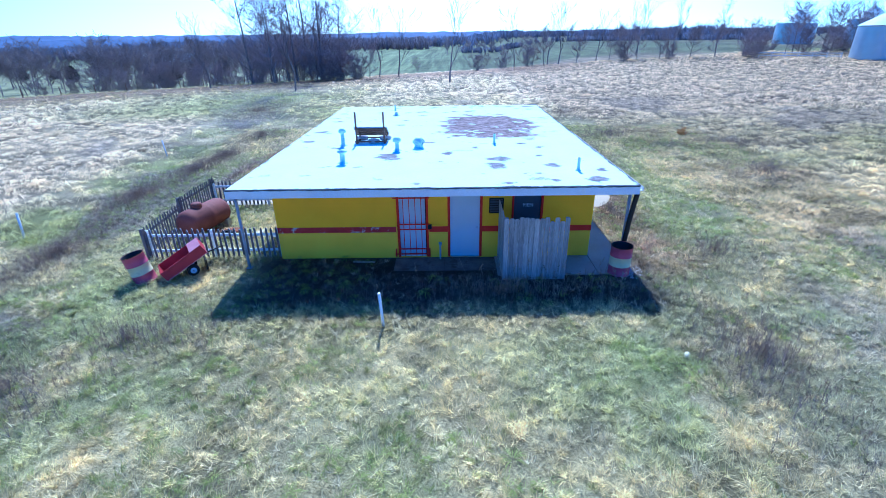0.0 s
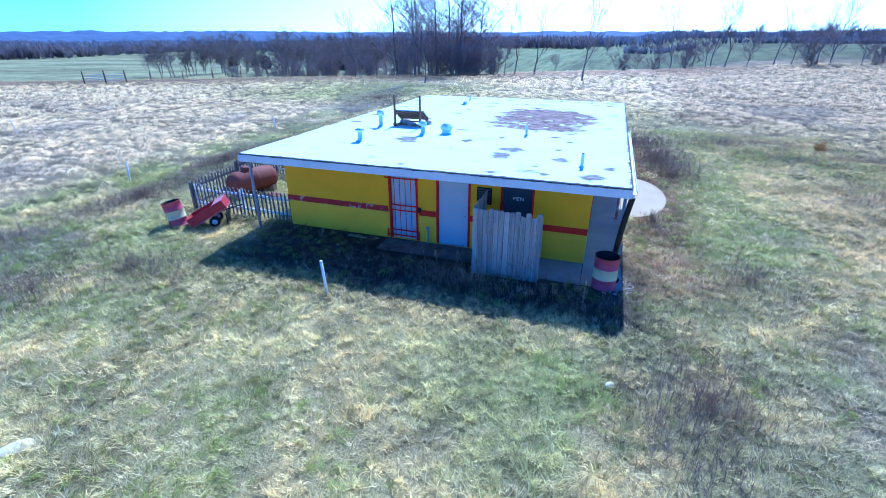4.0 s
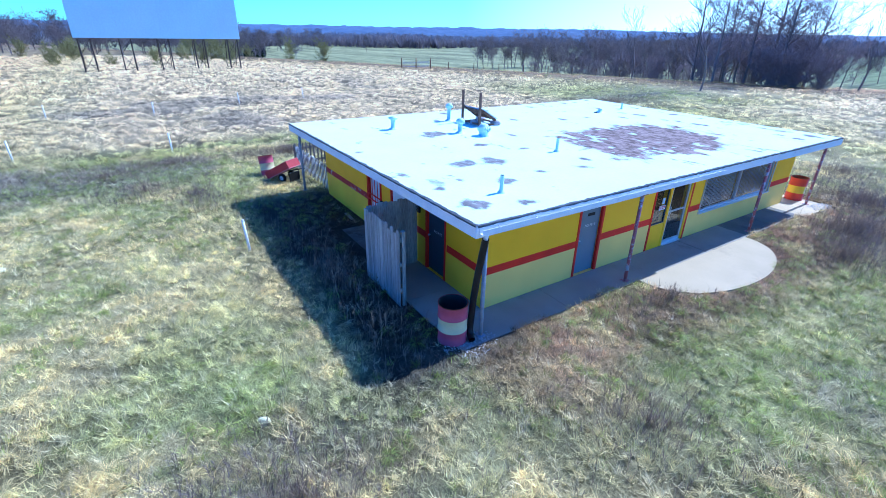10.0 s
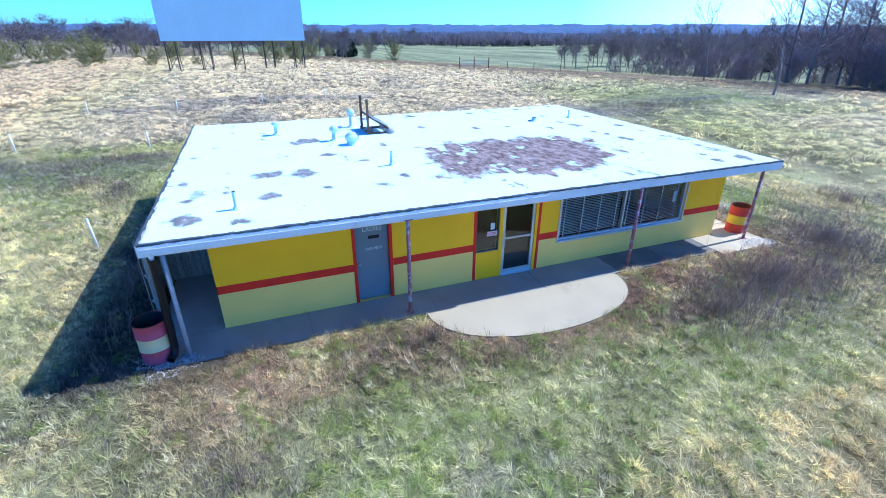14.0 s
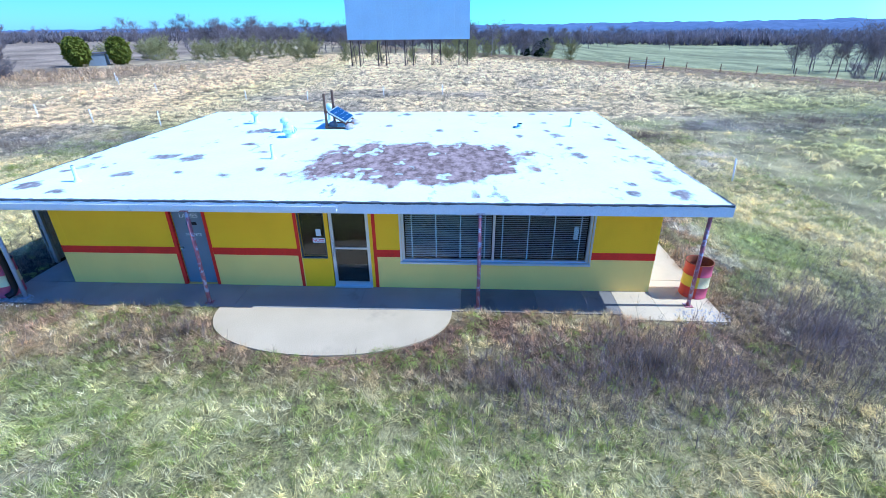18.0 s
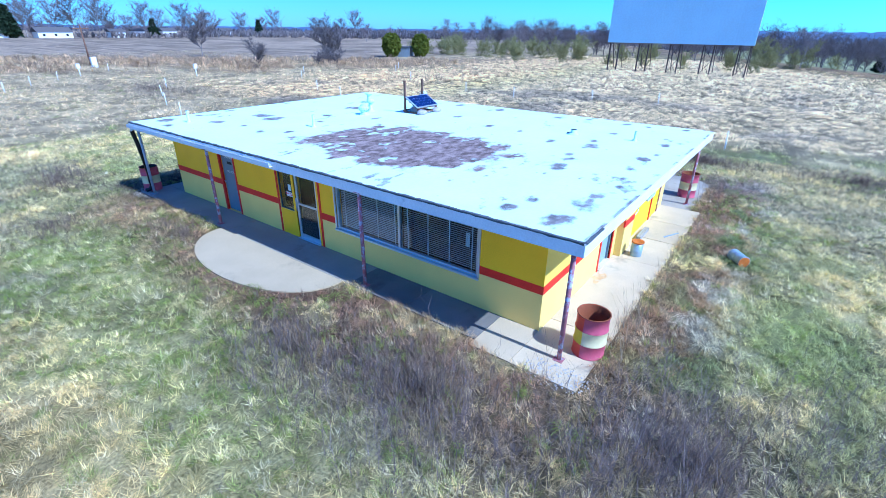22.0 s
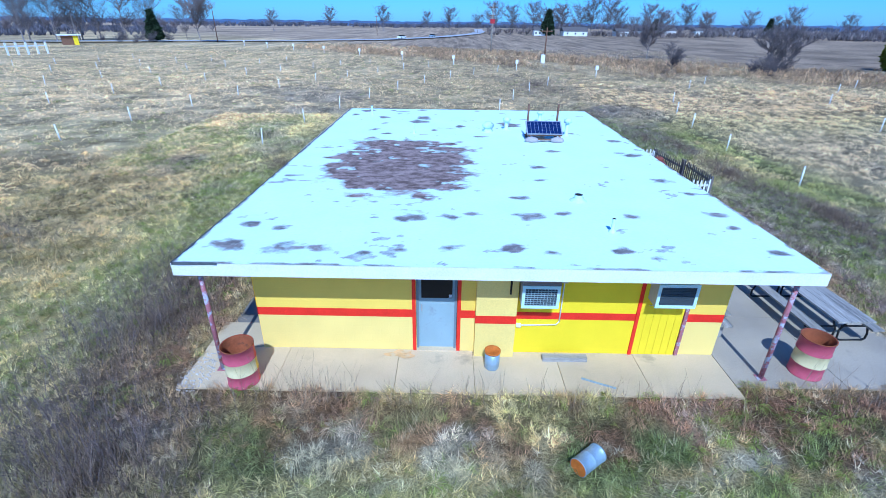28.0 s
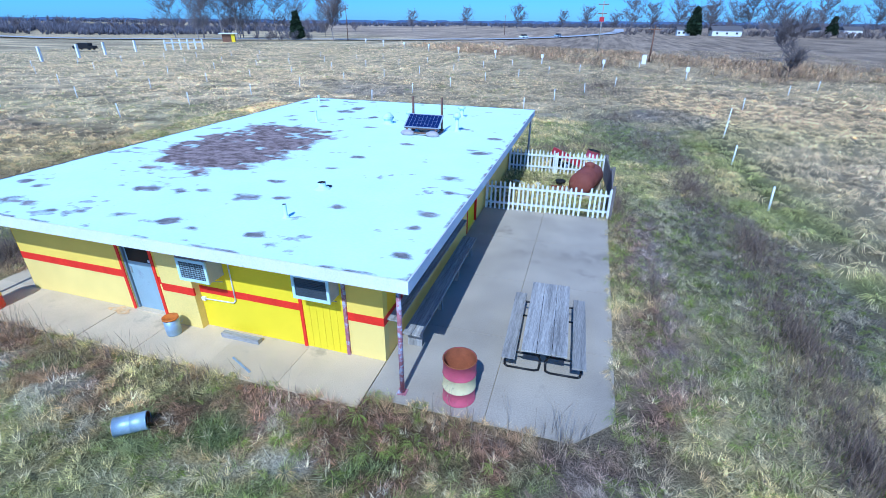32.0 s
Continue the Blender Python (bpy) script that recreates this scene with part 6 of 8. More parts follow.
def branches(seed, height, spread, depth, lean=0.0, up=0.45, fork=3):
    """Segments (p, q, r0, r1) of a leafless tree."""
    rg = random.Random(seed)
    out = []

    def grow(p, d, length, r, lev):
        n_ = (4, 3, 3, 2, 2, 2)[lev]
        for i in range(n_):
            d = (d + Vector((rg.gauss(0, 0.11), rg.gauss(0, 0.11), rg.gauss(0.05, 0.05)))).normalized()
            q = p + d * (length / n_)
            r2 = r * 0.84
            out.append((p, q, r, r2))
            if lev < depth and (i > 0 or lev > 0):
                for _ in range(fork if i == n_ - 1 else fork - 1):
                    a = rg.uniform(0, 6.283)
                    o = Vector((math.cos(a), math.sin(a), 0.15))
                    nd = (d * (0.6 + up) + o * spread * rg.uniform(0.6, 1.2)).normalized()
                    grow(p + (q - p) * rg.uniform(0.2, 1.0), nd, length * rg.uniform(0.42, 0.78), r2 * rg.uniform(0.38, 0.58), lev + 1)
            p, r = q, r2
    grow(Vector((0, 0, -0.3)), Vector((lean, 0, 1)).normalized(), height * 0.62, height * 0.014, 0)
    top = max(s[1].z for s in out)
    k = height / top
    return [(a * k, b_ * k, r0 * k, r1 * k) for a, b_, r0, r1 in out]


def oval_branches(seed, height, width, low=0.14, stems=1):
    """Segments of a leafless tree with a rounded, finely twigged crown; several stems make a shrub."""
    rg = random.Random(seed)
    out = []

    def run(p, d, length, r, n_, up, bow=0.16):
        pts = [p]
        for i in range(n_):
            d = (d + Vector((rg.gauss(0, bow), rg.gauss(0, bow), rg.gauss(up, 0.08)))).normalized()
            q = p + d * (length / n_)
            out.append((p, q, r * (1 - 0.8 * i / n_), r * (1 - 0.8 * (i + 1) / n_)))
            p = q
            pts.append(p)
        return pts
    for k in range(stems):
        tilt = 0.05 if stems == 1 else 0.5
        h = height * (1.0 if k == 0 else rg.uniform(0.6, 0.95))
        trunk = run(Vector((0, 0, -0.3)), Vector((rg.gauss(0, tilt), rg.gauss(0, tilt), 1)).normalized(), h, height * 0.014 / stems ** 0.4, 9, 0.1, 0.035)
        for i in range(int(30 / stems ** 0.6)):
            f = rg.uniform(low, 0.97)
            a = rg.uniform(0, 6.283)
            at = trunk[int(f * 9)].lerp(trunk[min(9, int(f * 9) + 1)], f * 9 % 1)
            reach = width * 0.5 * math.sqrt(max(0.08, 1 - ((f - 0.42) / 0.62) ** 2)) * rg.uniform(0.65, 1.15) / stems ** 0.3
            limb = run(at, Vector((math.cos(a), math.sin(a), rg.uniform(0.2, 0.75) + 0.3 * f)), reach * 1.25, height * 0.0052 * (1.15 - f), 4, 0.1)
            for j in range(7):
                g_ = rg.uniform(0.15, 1.0) * 4
                b0 = limb[min(3, int(g_))].lerp(limb[min(4, int(g_) + 1)], g_ % 1)
                b = a + rg.gauss(0, 1.1)
                twig_ = run(b0, Vector((math.cos(b), math.sin(b), rg.uniform(0.1, 1.2))).normalized(), reach * rg.uniform(0.3, 0.65), height * 0.0022, 2, 0.1)
                for _ in range(4):
                    c = rg.uniform(0, 6.283)
                    run(twig_[rg.choice((0, 1, 2))], Vector((math.cos(c), math.sin(c), rg.uniform(0, 1.4))).normalized(), reach * rg.uniform(0.15, 0.38), height * 0.0013, 1, 0.1)
    return out


def seg_mesh(name, segs, sides, mat, least=0.0):
    P, Q = np.array([s[0][:] for s in segs]), np.array([s[1][:] for s in segs])
    R0, R1 = np.maximum(np.array([s[2] for s in segs]), least), np.maximum(np.array([s[3] for s in segs]), least * 0.7)
    D = Q - P
    D /= np.linalg.norm(D, axis=1)[:, None] + 1e-9
    A = np.cross(D, np.where(np.abs(D[:, 2:3]) > 0.9, (1.0, 0, 0), (0, 0, 1.0)))
    A /= np.linalg.norm(A, axis=1)[:, None]
    B = np.cross(D, A)
    vs = []
    for C, R in ((P, R0), (Q, R1)):
        for i in range(sides):
            t = 2 * math.pi * i / sides
            vs.append(C + (A * math.cos(t) + B * math.sin(t)) * R[:, None])
    V = np.stack(vs, 1).reshape(-1, 3)
    base = np.arange(len(segs)) * 2 * sides
    F = np.concatenate([np.stack([base + i, base + (i + 1) % sides, base + sides + (i + 1) % sides, base + sides + i], 1) for i in range(sides)])
    me_ = bpy.data.meshes.new(name)
    me_.from_pydata(V.tolist(), [], F.tolist())
    me_.materials.append(mat)
    return me_


def bare_tree(kind, seed, height, spread, depth, label, twig_mat=None, bark_mat=None, least=0.02, oval=None, **kw):
    segs = oval_branches(seed, height, height * spread, *oval) if oval else branches(seed, height, spread, depth, **kw)
    cut = height * 0.0045
    t = thing("tree", pose(0, 0, 0), label, "tree", kind)
    o = new("trunk", seg_mesh("trunk", [s for s in segs if s[2] > cut], 5, bark_mat or bark))
    o.parent = t
    o = new("crown", seg_mesh("crown", [s for s in segs if s[2] <= cut], 3, twig_mat or twig, least))
    o.parent = t
    return t


def place(src, spots, rg, lo=0.8, hi=1.2, sink=0.1):
    """Copies of a tree at (x, y) or (x, y, scale); the first spot takes the tree itself."""
    for i, s in enumerate(spots):
        k = (s[2] if len(s) > 2 else 1.0) * rg.uniform(lo, hi)
        m = Matrix.Translation((s[0], s[1], float(land(s[0], s[1])) - sink)) @ Matrix.Rotation(rg.uniform(0, 6.28), 4, 'Z') @ Matrix.Diagonal((k, k, k * rg.uniform(0.92, 1.08), 1))
        if i == 0:
            src.matrix_basis = m
        else:
            copy_thing(src, m)


tg = random.Random(77)


def scatter(n_, x0, x1, y0, y1, keep=None):
    out = []
    while len(out) < n_:
        x, y = tg.uniform(x0, x1), tg.uniform(y0, y1)
        if keep is None or keep(x, y):
            out.append((x, y))
    return out


big_a = bare_tree("trees of the thicket", 1, 14.0, 0.62, 4, "tall leafless grey-brown tree in a thicket", least=0.0095, oval=(0.1,))
place(big_a, [(-29, 88, 1.15), (-24, 86), (-34, 91), (-28, 94, 1.1), (-21.5, 90, 0.9), (-37, 87, 0.85), (-32, 84, 0.95)], tg, 0.9, 1.15)
big_b = bare_tree("trees of the thicket", 2, 11.0, 0.85, 4, "spreading leafless tree in a dense thicket", least=0.0095, oval=(0.06,))
place(big_b, [(-31, 89, 1.1), (-26, 90), (-36, 94), (-23, 94), (-18.5, 88, 0.6), (-40, 92, 0.7), (-33, 96)], tg, 0.9, 1.15)
slim_a = bare_tree("trees along the fence line", 3, 10.5, 0.6, 4, "slim leafless tree on the field edge", twig_mat=dark_twig, least=0.012, up=0.55, fork=2)
place(slim_a, [(-13.6, 86, 1.15), (-10.2, 87, 1.2), (-0.9, 71, 0.95), (15, 118), (25, 115, 1.1), (33, 112), (40.8, 114), (49.6, 110), (-22, 63, 0.85), (-37, 70, 0.9), (58, 108), (45, 120), (22, 112)], tg, 0.85, 1.2)
slim_b = bare_tree("trees along the fence line", 4, 8.0, 0.7, 4, "small leafless tree on the field edge", least=0.016, oval=(0.2,))
place(slim_b, [(-15, 84, 0.7), (-7, 91, 0.6), (8, 112, 0.7), (12, 108, 0.7), (17, 110, 1.1), (19, 115, 1.2), (21, 112), (28, 110), (36, 112, 1.1), (38, 108, 1.1), (42, 111, 1.2), (45, 106, 1.2), (48, 110, 1.1), (52, 107), (55.8, 104), (61, 103, 1.1), (66, 106, 1.2), (68.5, 101), (72, 104, 1.3), (76, 108, 1.3), (80, 104, 1.3), (84, 112, 1.3), (90, 108, 1.4), (95, 118, 1.4), (100, 110, 1.4), (-40, 75, 0.7), (86, 100, 1.2)], tg)
brush = bare_tree("brush at the wood edge", 6, 4.2, 1.1, 4, "tangled leafless brush at the wood edge", least=0.012, oval=(0.05, 4))
place(brush, scatter(16, -42, -16, 82, 96) + scatter(22, -100, -40, 88, 125, lambda x, y: 104 < -x * 0.5 + y * 0.85 < 130) + [(5, 100), (11, 108), (17, 111), (38, 108), (62, 103), (73, 102), (82, 104), (48, 108)] + scatter(10, 60, 105, 98, 116), tg, 0.6, 1.3, 0.3)
hedge = bare_tree("budding shrubs behind the screen", 7, 6.0, 1.0, 4, "budding olive-brown shrub behind the screen", twig_mat=budding, least=0.022, oval=(0.05, 5))
place(hedge, scatter(34, -118, -92, -62, -4) + scatter(14, -118, -96, -4, 45) + [(-84, -13, 1.0), (-86, -24, 1.1), (-84, 17, 0.7), (-82, 4, 0.7), (-83, 10, 0.7), (-84, -4, .8), (-82, 21, 0.7)], tg, 0.7, 1.3, 0.4)
screen_t = bare_tree("trees behind the screen", 17, 11.0, 0.75, 4, "leafless brown tree in the wood behind the screen", twig_mat=dark_twig, least=0.02, oval=(0.15,))
place(screen_t, [(-104, 26, 0.8), (-108, 33, 0.85), (-101, 38, 0.6), (-110, 22, 0.8), (-100, -66, 0.6)], tg, 0.75, 1.15)
south_t = bare_tree("trees round the houses", 9, 13.0, 0.85, 4, "leafless shade tree near far houses", twig_mat=dark_twig, least=0.05, oval=(0.2,))
place(south_t, [(-40, -300), (-62, -296), (-85, -305), (-100, -290), (-112, -310), (-128, -300), (-30, -315), (-150, -330), (-170, -310), (-190, -350), (-210, -330), (-235, -340), (-20, -330, 0.8), (-75, -318), (20, -420), (60, -430), (110, -440), (150, -400), (-260, -360), (-280, -330), (-300, -300), (-320, -340), (0, -430), (-92, -300), (-55, -305), (-160, -318), (-70, -290), (-118, -298, 0.8)], tg, 0.8, 1.2)
lone = bare_tree("lone trees in the south", 10, 9.0, 0.75, 4, "lone leafless tree on the plough edge", twig_mat=dark_twig, least=0.026, up=0.15)
place(lone, [(-43.5, -76, 1.25), (-34, -41, 0.45), (80, -130, 1.75), (-51, -45, 0.75), (-55, -48, 0.8)], tg, 0.95, 1.05)
group_s = bare_tree("trees by the gate", 11, 13.0, 0.8, 4, "leafless tree near the field gate", twig_mat=dark_twig, least=0.03, oval=(0.15,))
place(group_s, [(128, -118), (124, -126), (121, -132), (118, -138), (114, -145), (131, -124), (136, -130, 0.9), (126, -140), (110, -152, 0.8), (98, -156, 0.6), (140, -120, 0.8), (119, -128)], tg, 1.05, 1.3)
bush_s = bare_tree("thickets by the plough", 12, 3.6, 1.1, 4, "dense leafless grey thicket by the plough", twig_mat=dark_twig, least=0.012, oval=(0.05, 5))
place(bush_s, [(-48, -43), (-50, -45, 0.9), (-52, -44), (-53, -47, 0.9), (-49, -41, 0.8), (95, -128), (100, -132), (92, -134), (104, -126), (108, -134), (112, -130), (98, -124)], tg, 0.85, 1.25, 0.3)


def copse(n_, r0_, r1_, a0_, a1_, segs):
    """Far trees joined into one mesh: copies of one light tree at random spots and turns."""
    P, Q = np.array([s[0][:] for s in segs]), np.array([s[1][:] for s in segs])
    R = np.array([max(s[2], 0.035) for s in segs])
    vs, cs = [], []
    for _ in range(n_):
        r_, a_, k_, t_ = tg.uniform(r0_, r1_), radians(tg.uniform(a0_, a1_)), tg.uniform(0.6, 1.1), tg.uniform(0, 6.28)
        x, y = -2 + r_ * math.cos(a_), 17 + r_ * math.sin(a_)
        rot = np.array(((math.cos(t_), -math.sin(t_), 0), (math.sin(t_), math.cos(t_), 0), (0, 0, 1))) * k_
        base = np.array((x, y, float(land(x, y)) - 0.5))
        p_, q_ = P @ rot.T + base, Q @ rot.T + base
        side = np.array((-math.sin(a_), math.cos(a_), 0)) * R[:, None]
        rise = np.array((0, 0, 1.0)) * R[:, None]
        vs += [np.stack([p_ - side, p_ + side, q_ + side * 0.6, q_ - side * 0.6], 1).reshape(-1, 3), np.stack([p_ - rise, p_ + rise, q_ + rise * 0.6, q_ - rise * 0.6], 1).reshape(-1, 3)]
        cs.append(np.tile(np.array((0.25, 0.21, 0.21)) * tg.uniform(0.8, 1.25), (len(P) * 8, 1)))
    return np.concatenate(vs), np.concatenate(cs)


def grove(name, spots, segs, least, label, lo, hi):
    """Far trees joined into one mesh: turned copies of one tree, two crossed strips to each branch."""
    P, Q = np.array([s_[0][:] for s_ in segs]), np.array([s_[1][:] for s_ in segs])
    R = np.maximum(np.array([s_[2] for s_ in segs]), least)[:, None]
    vs, cs = [], []
    for sp_ in spots:
        k_, t_ = (sp_[2] if len(sp_) > 2 else 1.0) * tg.uniform(lo, hi), tg.uniform(0, 6.28)
        rot = np.array(((math.cos(t_), -math.sin(t_), 0), (math.sin(t_), math.cos(t_), 0), (0, 0, 1))) * k_
        base = np.array((sp_[0], sp_[1], float(land(sp_[0], sp_[1])) - 0.2))
        p_, q_ = P @ rot.T + base, Q @ rot.T + base
        a_ = math.atan2(sp_[1] - 17, sp_[0] + 2)
        for w_ in (np.array((-math.sin(a_), math.cos(a_), 0)) * R, np.array((0, 0, 1.0)) * R):
            vs.append(np.stack([p_ - w_, p_ + w_, q_ + w_ * 0.7, q_ - w_ * 0.7], 1).reshape(-1, 3))
        cs.append(np.tile(np.array((0.23, 0.19, 0.185)) * tg.uniform(0.75, 1.25), (len(P) * 8, 1)))
    V_ = np.concatenate(vs)
    fast_mesh(name, V_, np.arange(len(V_)).reshape(-1, 4), woods_mat, np.concatenate(cs), "stuff", label, "woods")


thin = lambda segs, cut: [s_ for i_, s_ in enumerate(segs) if s_[2] > cut or i_ % 2 == 0]
grove("valley_woods", scatter(115, -135, -38, 105, 200, lambda x, y: 120 < -x * 0.5 + y * 0.85 < 190) + [(-60, 96, 0.7), (-72, 98, 0.8), (-52, 100, 0.8), (-46, 96, 0.7)], thin(oval_branches(5, 10.0, 7.0, 0.15), 0.025), 0.028, "leafless trees of the valley woods", 0.75, 1.25)
grove("screen_woods", scatter(80, -165, -112, -80, 52), thin(oval_branches(18, 9.0, 7.6, 0.1), 0.025), 0.026, "leafless brown woods behind the screen", 0.55, 0.85)
grove("western_woods", scatter(44, -330, -170, -170, 40) + scatter(18, -340, -260, 40, 130), thin(oval_branches(8, 10.5, 7.6, 0.15), 0.025), 0.034, "leafless woods far west of the screen", 0.7, 1.1)
light_segs = branches(14, 10.0, 0.8, 3)
cop = [copse(*c, light_segs) for c in ((45, 250, 340, 55, 90), (60, 320, 450, 90, 178), (50, 260, 400, 296, 338), (70, 300, 480, 178, 232), (30, 330, 460, 225, 262))]
V = np.concatenate([c[0] for c in cop])
fast_mesh("far_copses", V, np.arange(len(V)).reshape(-1, 4), woods_mat, np.concatenate([c[1] for c in cop]), "stuff", "scattered leafless trees of far hazy copses", "woods")


def conifer_tree(kind, height, width, mat, seed, label, tip=1.0, thick=900, egg=False):
    """A conifer as trunk and a ragged cloud of small leaf clumps."""
    rg = np.random.RandomState(seed)
    z = rg.rand(thick) ** 0.9
    rad = width * (1 - z) ** (0.75 * tip) * np.minimum(1, (z + 0.05) * 6) * (0.55 + 0.5 * rg.rand(thick) ** 0.5)
    if egg:
        rad = width * np.sqrt(np.clip(1 - (1.9 * z - 0.95) ** 2, 0, 1)) * (0.7 + 0.32 * rg.rand(thick) ** 0.5)
    a = rg.rand(thick) * 6.283
    c = np.stack([rad * np.cos(a), rad * np.sin(a), height * (0.06 + 0.94 * z)], -1)
    n_ = 5
    s = height * 0.045 * (0.7 + 0.8 * rg.rand(thick))
    off = rg.randn(thick, n_, 3, 3) * s[:, None, None, None] * (0.9, 0.9, 0.7)
    V = (c[:, None, None, :] + off).reshape(-1, 3)
    F = np.arange(len(V)).reshape(-1, 3)
    t = thing("conifer", pose(0, 0, 0), label, "tree", kind)
    me_ = bpy.data.meshes.new("crown")
    me_.from_pydata(V.tolist(), [], F.tolist())
    me_.materials.append(mat)
    o = new("crown", me_)
    o.parent = t
    part("trunk", tb((0, 0, -0.3), (0, 0, height * 0.8), height * 0.025, height * 0.006, n=7), bark, t)
    return t


rusty = bare_tree("lone shrubs", 31, 0.75, 1.0, 4, "small dry orange shrub in the bunch grass", twig_mat=orange_twig, bark_mat=orange_twig, least=0.006, oval=(0.05, 5))
rusty.matrix_basis = pose(14.9, 29.2, float(land(14.9, 29.2)))
ced = conifer_tree("cedars", 5.2, 2.3, conifer, 3, "dark green cedar by the wood edge", 0.6)
place(ced, [(-92, 160, 1.0), (-87, 163, 1.05), (-150, 168, 0.8), (-140, 170, 0.7), (-200, 50, 1.2), (-206, 54, 1.4), (-209, 46, 1.0), (-93, 150, 1.1), (-124, 157, 0.9)], tg, 0.9, 1.1)
spr = conifer_tree("spruces", 9.0, 2.6, conifer, 5, "dark pointed spruce near the gate", 1.25)
place(spr, [(96, -132, 1.0), (-62, -290, 1.5), (-135, -305, 1.2), (-225, -330, 1.2)], tg, 0.95, 1.05)
arb = conifer_tree("clipped arborvitae", 5.6, 2.3, arbor, 8, "rounded yellow-green arborvitae beside a shed", 0.55, 1500, True)
place(arb, [(-75.8, -51.6, 0.84), (-81.2, -47.4, 0.9)], tg, 1.0, 1.02)

# far woods: ragged belts of leafless trees, all round; blue haze mixed into their colours
rg = np.random.RandomState(9)


def belt(n_, rad0, rad1, ang0, ang1, h0, h1, col):
    a = np.radians(ang0 + (ang1 - ang0) * rg.rand(n_))
    r = rad0 + (rad1 - rad0) * rg.rand(n_)
    x, y = -2 + r * np.cos(a), 17 + r * np.sin(a)
    ok = fnoise(x, y, 110.0, 41) > 0.36
    x, y = x[ok], y[ok]
    z = land(x, y) - 0.5
    h = (h0 + (h1 - h0) * rg.rand(len(x))) * (0.7 + 0.6 * vnoise(x, y, 60.0, 43))
    m_ = 16
    tw = rg.rand(len(x), m_) * 6.283
    lean = 0.6 * rg.rand(len(x), m_)
    up = h[:, None] * (0.45 + 0.55 * rg.rand(len(x), m_))
    st = up * 0.12 * rg.rand(len(x), m_)
    w = (0.05 + 0.0003 * r[ok])[:, None] * (0.6 + 0.8 * rg.rand(len(x), m_))
    side = rg.rand(len(x), m_) * 6.283
    px_, py_ = x[:, None] + st * 0, y[:, None] + st * 0
    A = np.stack([px_ - w * np.cos(side), py_ - w * np.sin(side), z[:, None] + st], -1)
    B = np.stack([px_ + w * np.cos(side), py_ + w * np.sin(side), z[:, None] + st], -1)
    C = np.stack([px_ + up * lean * np.cos(tw) + w, py_ + up * lean * np.sin(tw), z[:, None] + up], -1)
    D = np.stack([px_ + up * lean * np.cos(tw) - w, py_ + up * lean * np.sin(tw) + w * 0.5, z[:, None] + up * 0.93], -1)
    V = np.stack([A, B, C, D], 2).reshape(-1, 3)
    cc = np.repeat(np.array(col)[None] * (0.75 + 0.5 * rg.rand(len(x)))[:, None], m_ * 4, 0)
    return V, cc


# bluish belt colours stand in for the haze of distance
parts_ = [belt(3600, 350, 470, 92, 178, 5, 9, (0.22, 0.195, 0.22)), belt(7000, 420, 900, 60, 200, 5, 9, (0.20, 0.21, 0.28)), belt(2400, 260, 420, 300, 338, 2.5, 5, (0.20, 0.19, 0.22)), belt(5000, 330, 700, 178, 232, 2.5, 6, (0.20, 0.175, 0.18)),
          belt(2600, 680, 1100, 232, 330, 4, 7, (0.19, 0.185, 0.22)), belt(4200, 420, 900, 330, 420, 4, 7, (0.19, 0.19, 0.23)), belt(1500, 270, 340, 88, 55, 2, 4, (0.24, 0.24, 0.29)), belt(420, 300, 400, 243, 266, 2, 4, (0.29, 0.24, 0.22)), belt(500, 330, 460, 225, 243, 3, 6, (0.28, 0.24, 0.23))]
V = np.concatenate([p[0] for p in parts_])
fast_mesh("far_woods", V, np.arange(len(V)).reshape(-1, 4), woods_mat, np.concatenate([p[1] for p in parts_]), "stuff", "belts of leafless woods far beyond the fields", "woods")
# wooded ridge on the horizon, its haze put in as blue tint and glow
ridge_n = 720
V, F, C = [], [], []
for k, (rad, hh, wid) in enumerate(((1250, 6, 260), (1750, 11, 420))):
    a = np.radians(np.linspace(0, 360, ridge_n, endpoint=False))
    rr_ = rad * (1 + 0.12 * (fnoise(np.cos(a) * 300, np.sin(a) * 300, 90.0, 50 + k) - 0.5))
    dirf = 0.65 + 0.75 * np.clip(np.cos(a - radians(125)), 0, 1)
    top = hh * dirf * (0.7 + 0.7 * fnoise(np.cos(a) * 900, np.sin(a) * 900, 120.0, 52 + k)) + 4.0 * rg.rand(ridge_n)
    b0 = len(V) * ridge_n
    for q, (dr, zf) in enumerate(((-wid * 0.3, -0.15), (-wid * 0.1, 0.75), (0, 1.0), (wid * 0.4, 0.8), (wid, -0.15))):
        V.append(np.stack([-2 + (rr_ + dr) * np.cos(a), 17 + (rr_ + dr) * np.sin(a), top * zf - 4 * (zf < 0)], -1))
    i = np.arange(ridge_n)
    for q in range(4):
        F.append(np.stack([b0 + q * ridge_n + i, b0 + q * ridge_n + (i + 1) % ridge_n, b0 + (q + 1) * ridge_n + (i + 1) % ridge_n, b0 + (q + 1) * ridge_n + i], 1))
V = np.concatenate(V)
fast_mesh("backdrop", V, np.concatenate(F), ridge_mat, np.tile((0.07, 0.085, 0.13), (len(V), 1)), "structure", "low wooded ridge on the horizon, haze put in as blue glow", "backdrop")

# ---- farm and houses ----


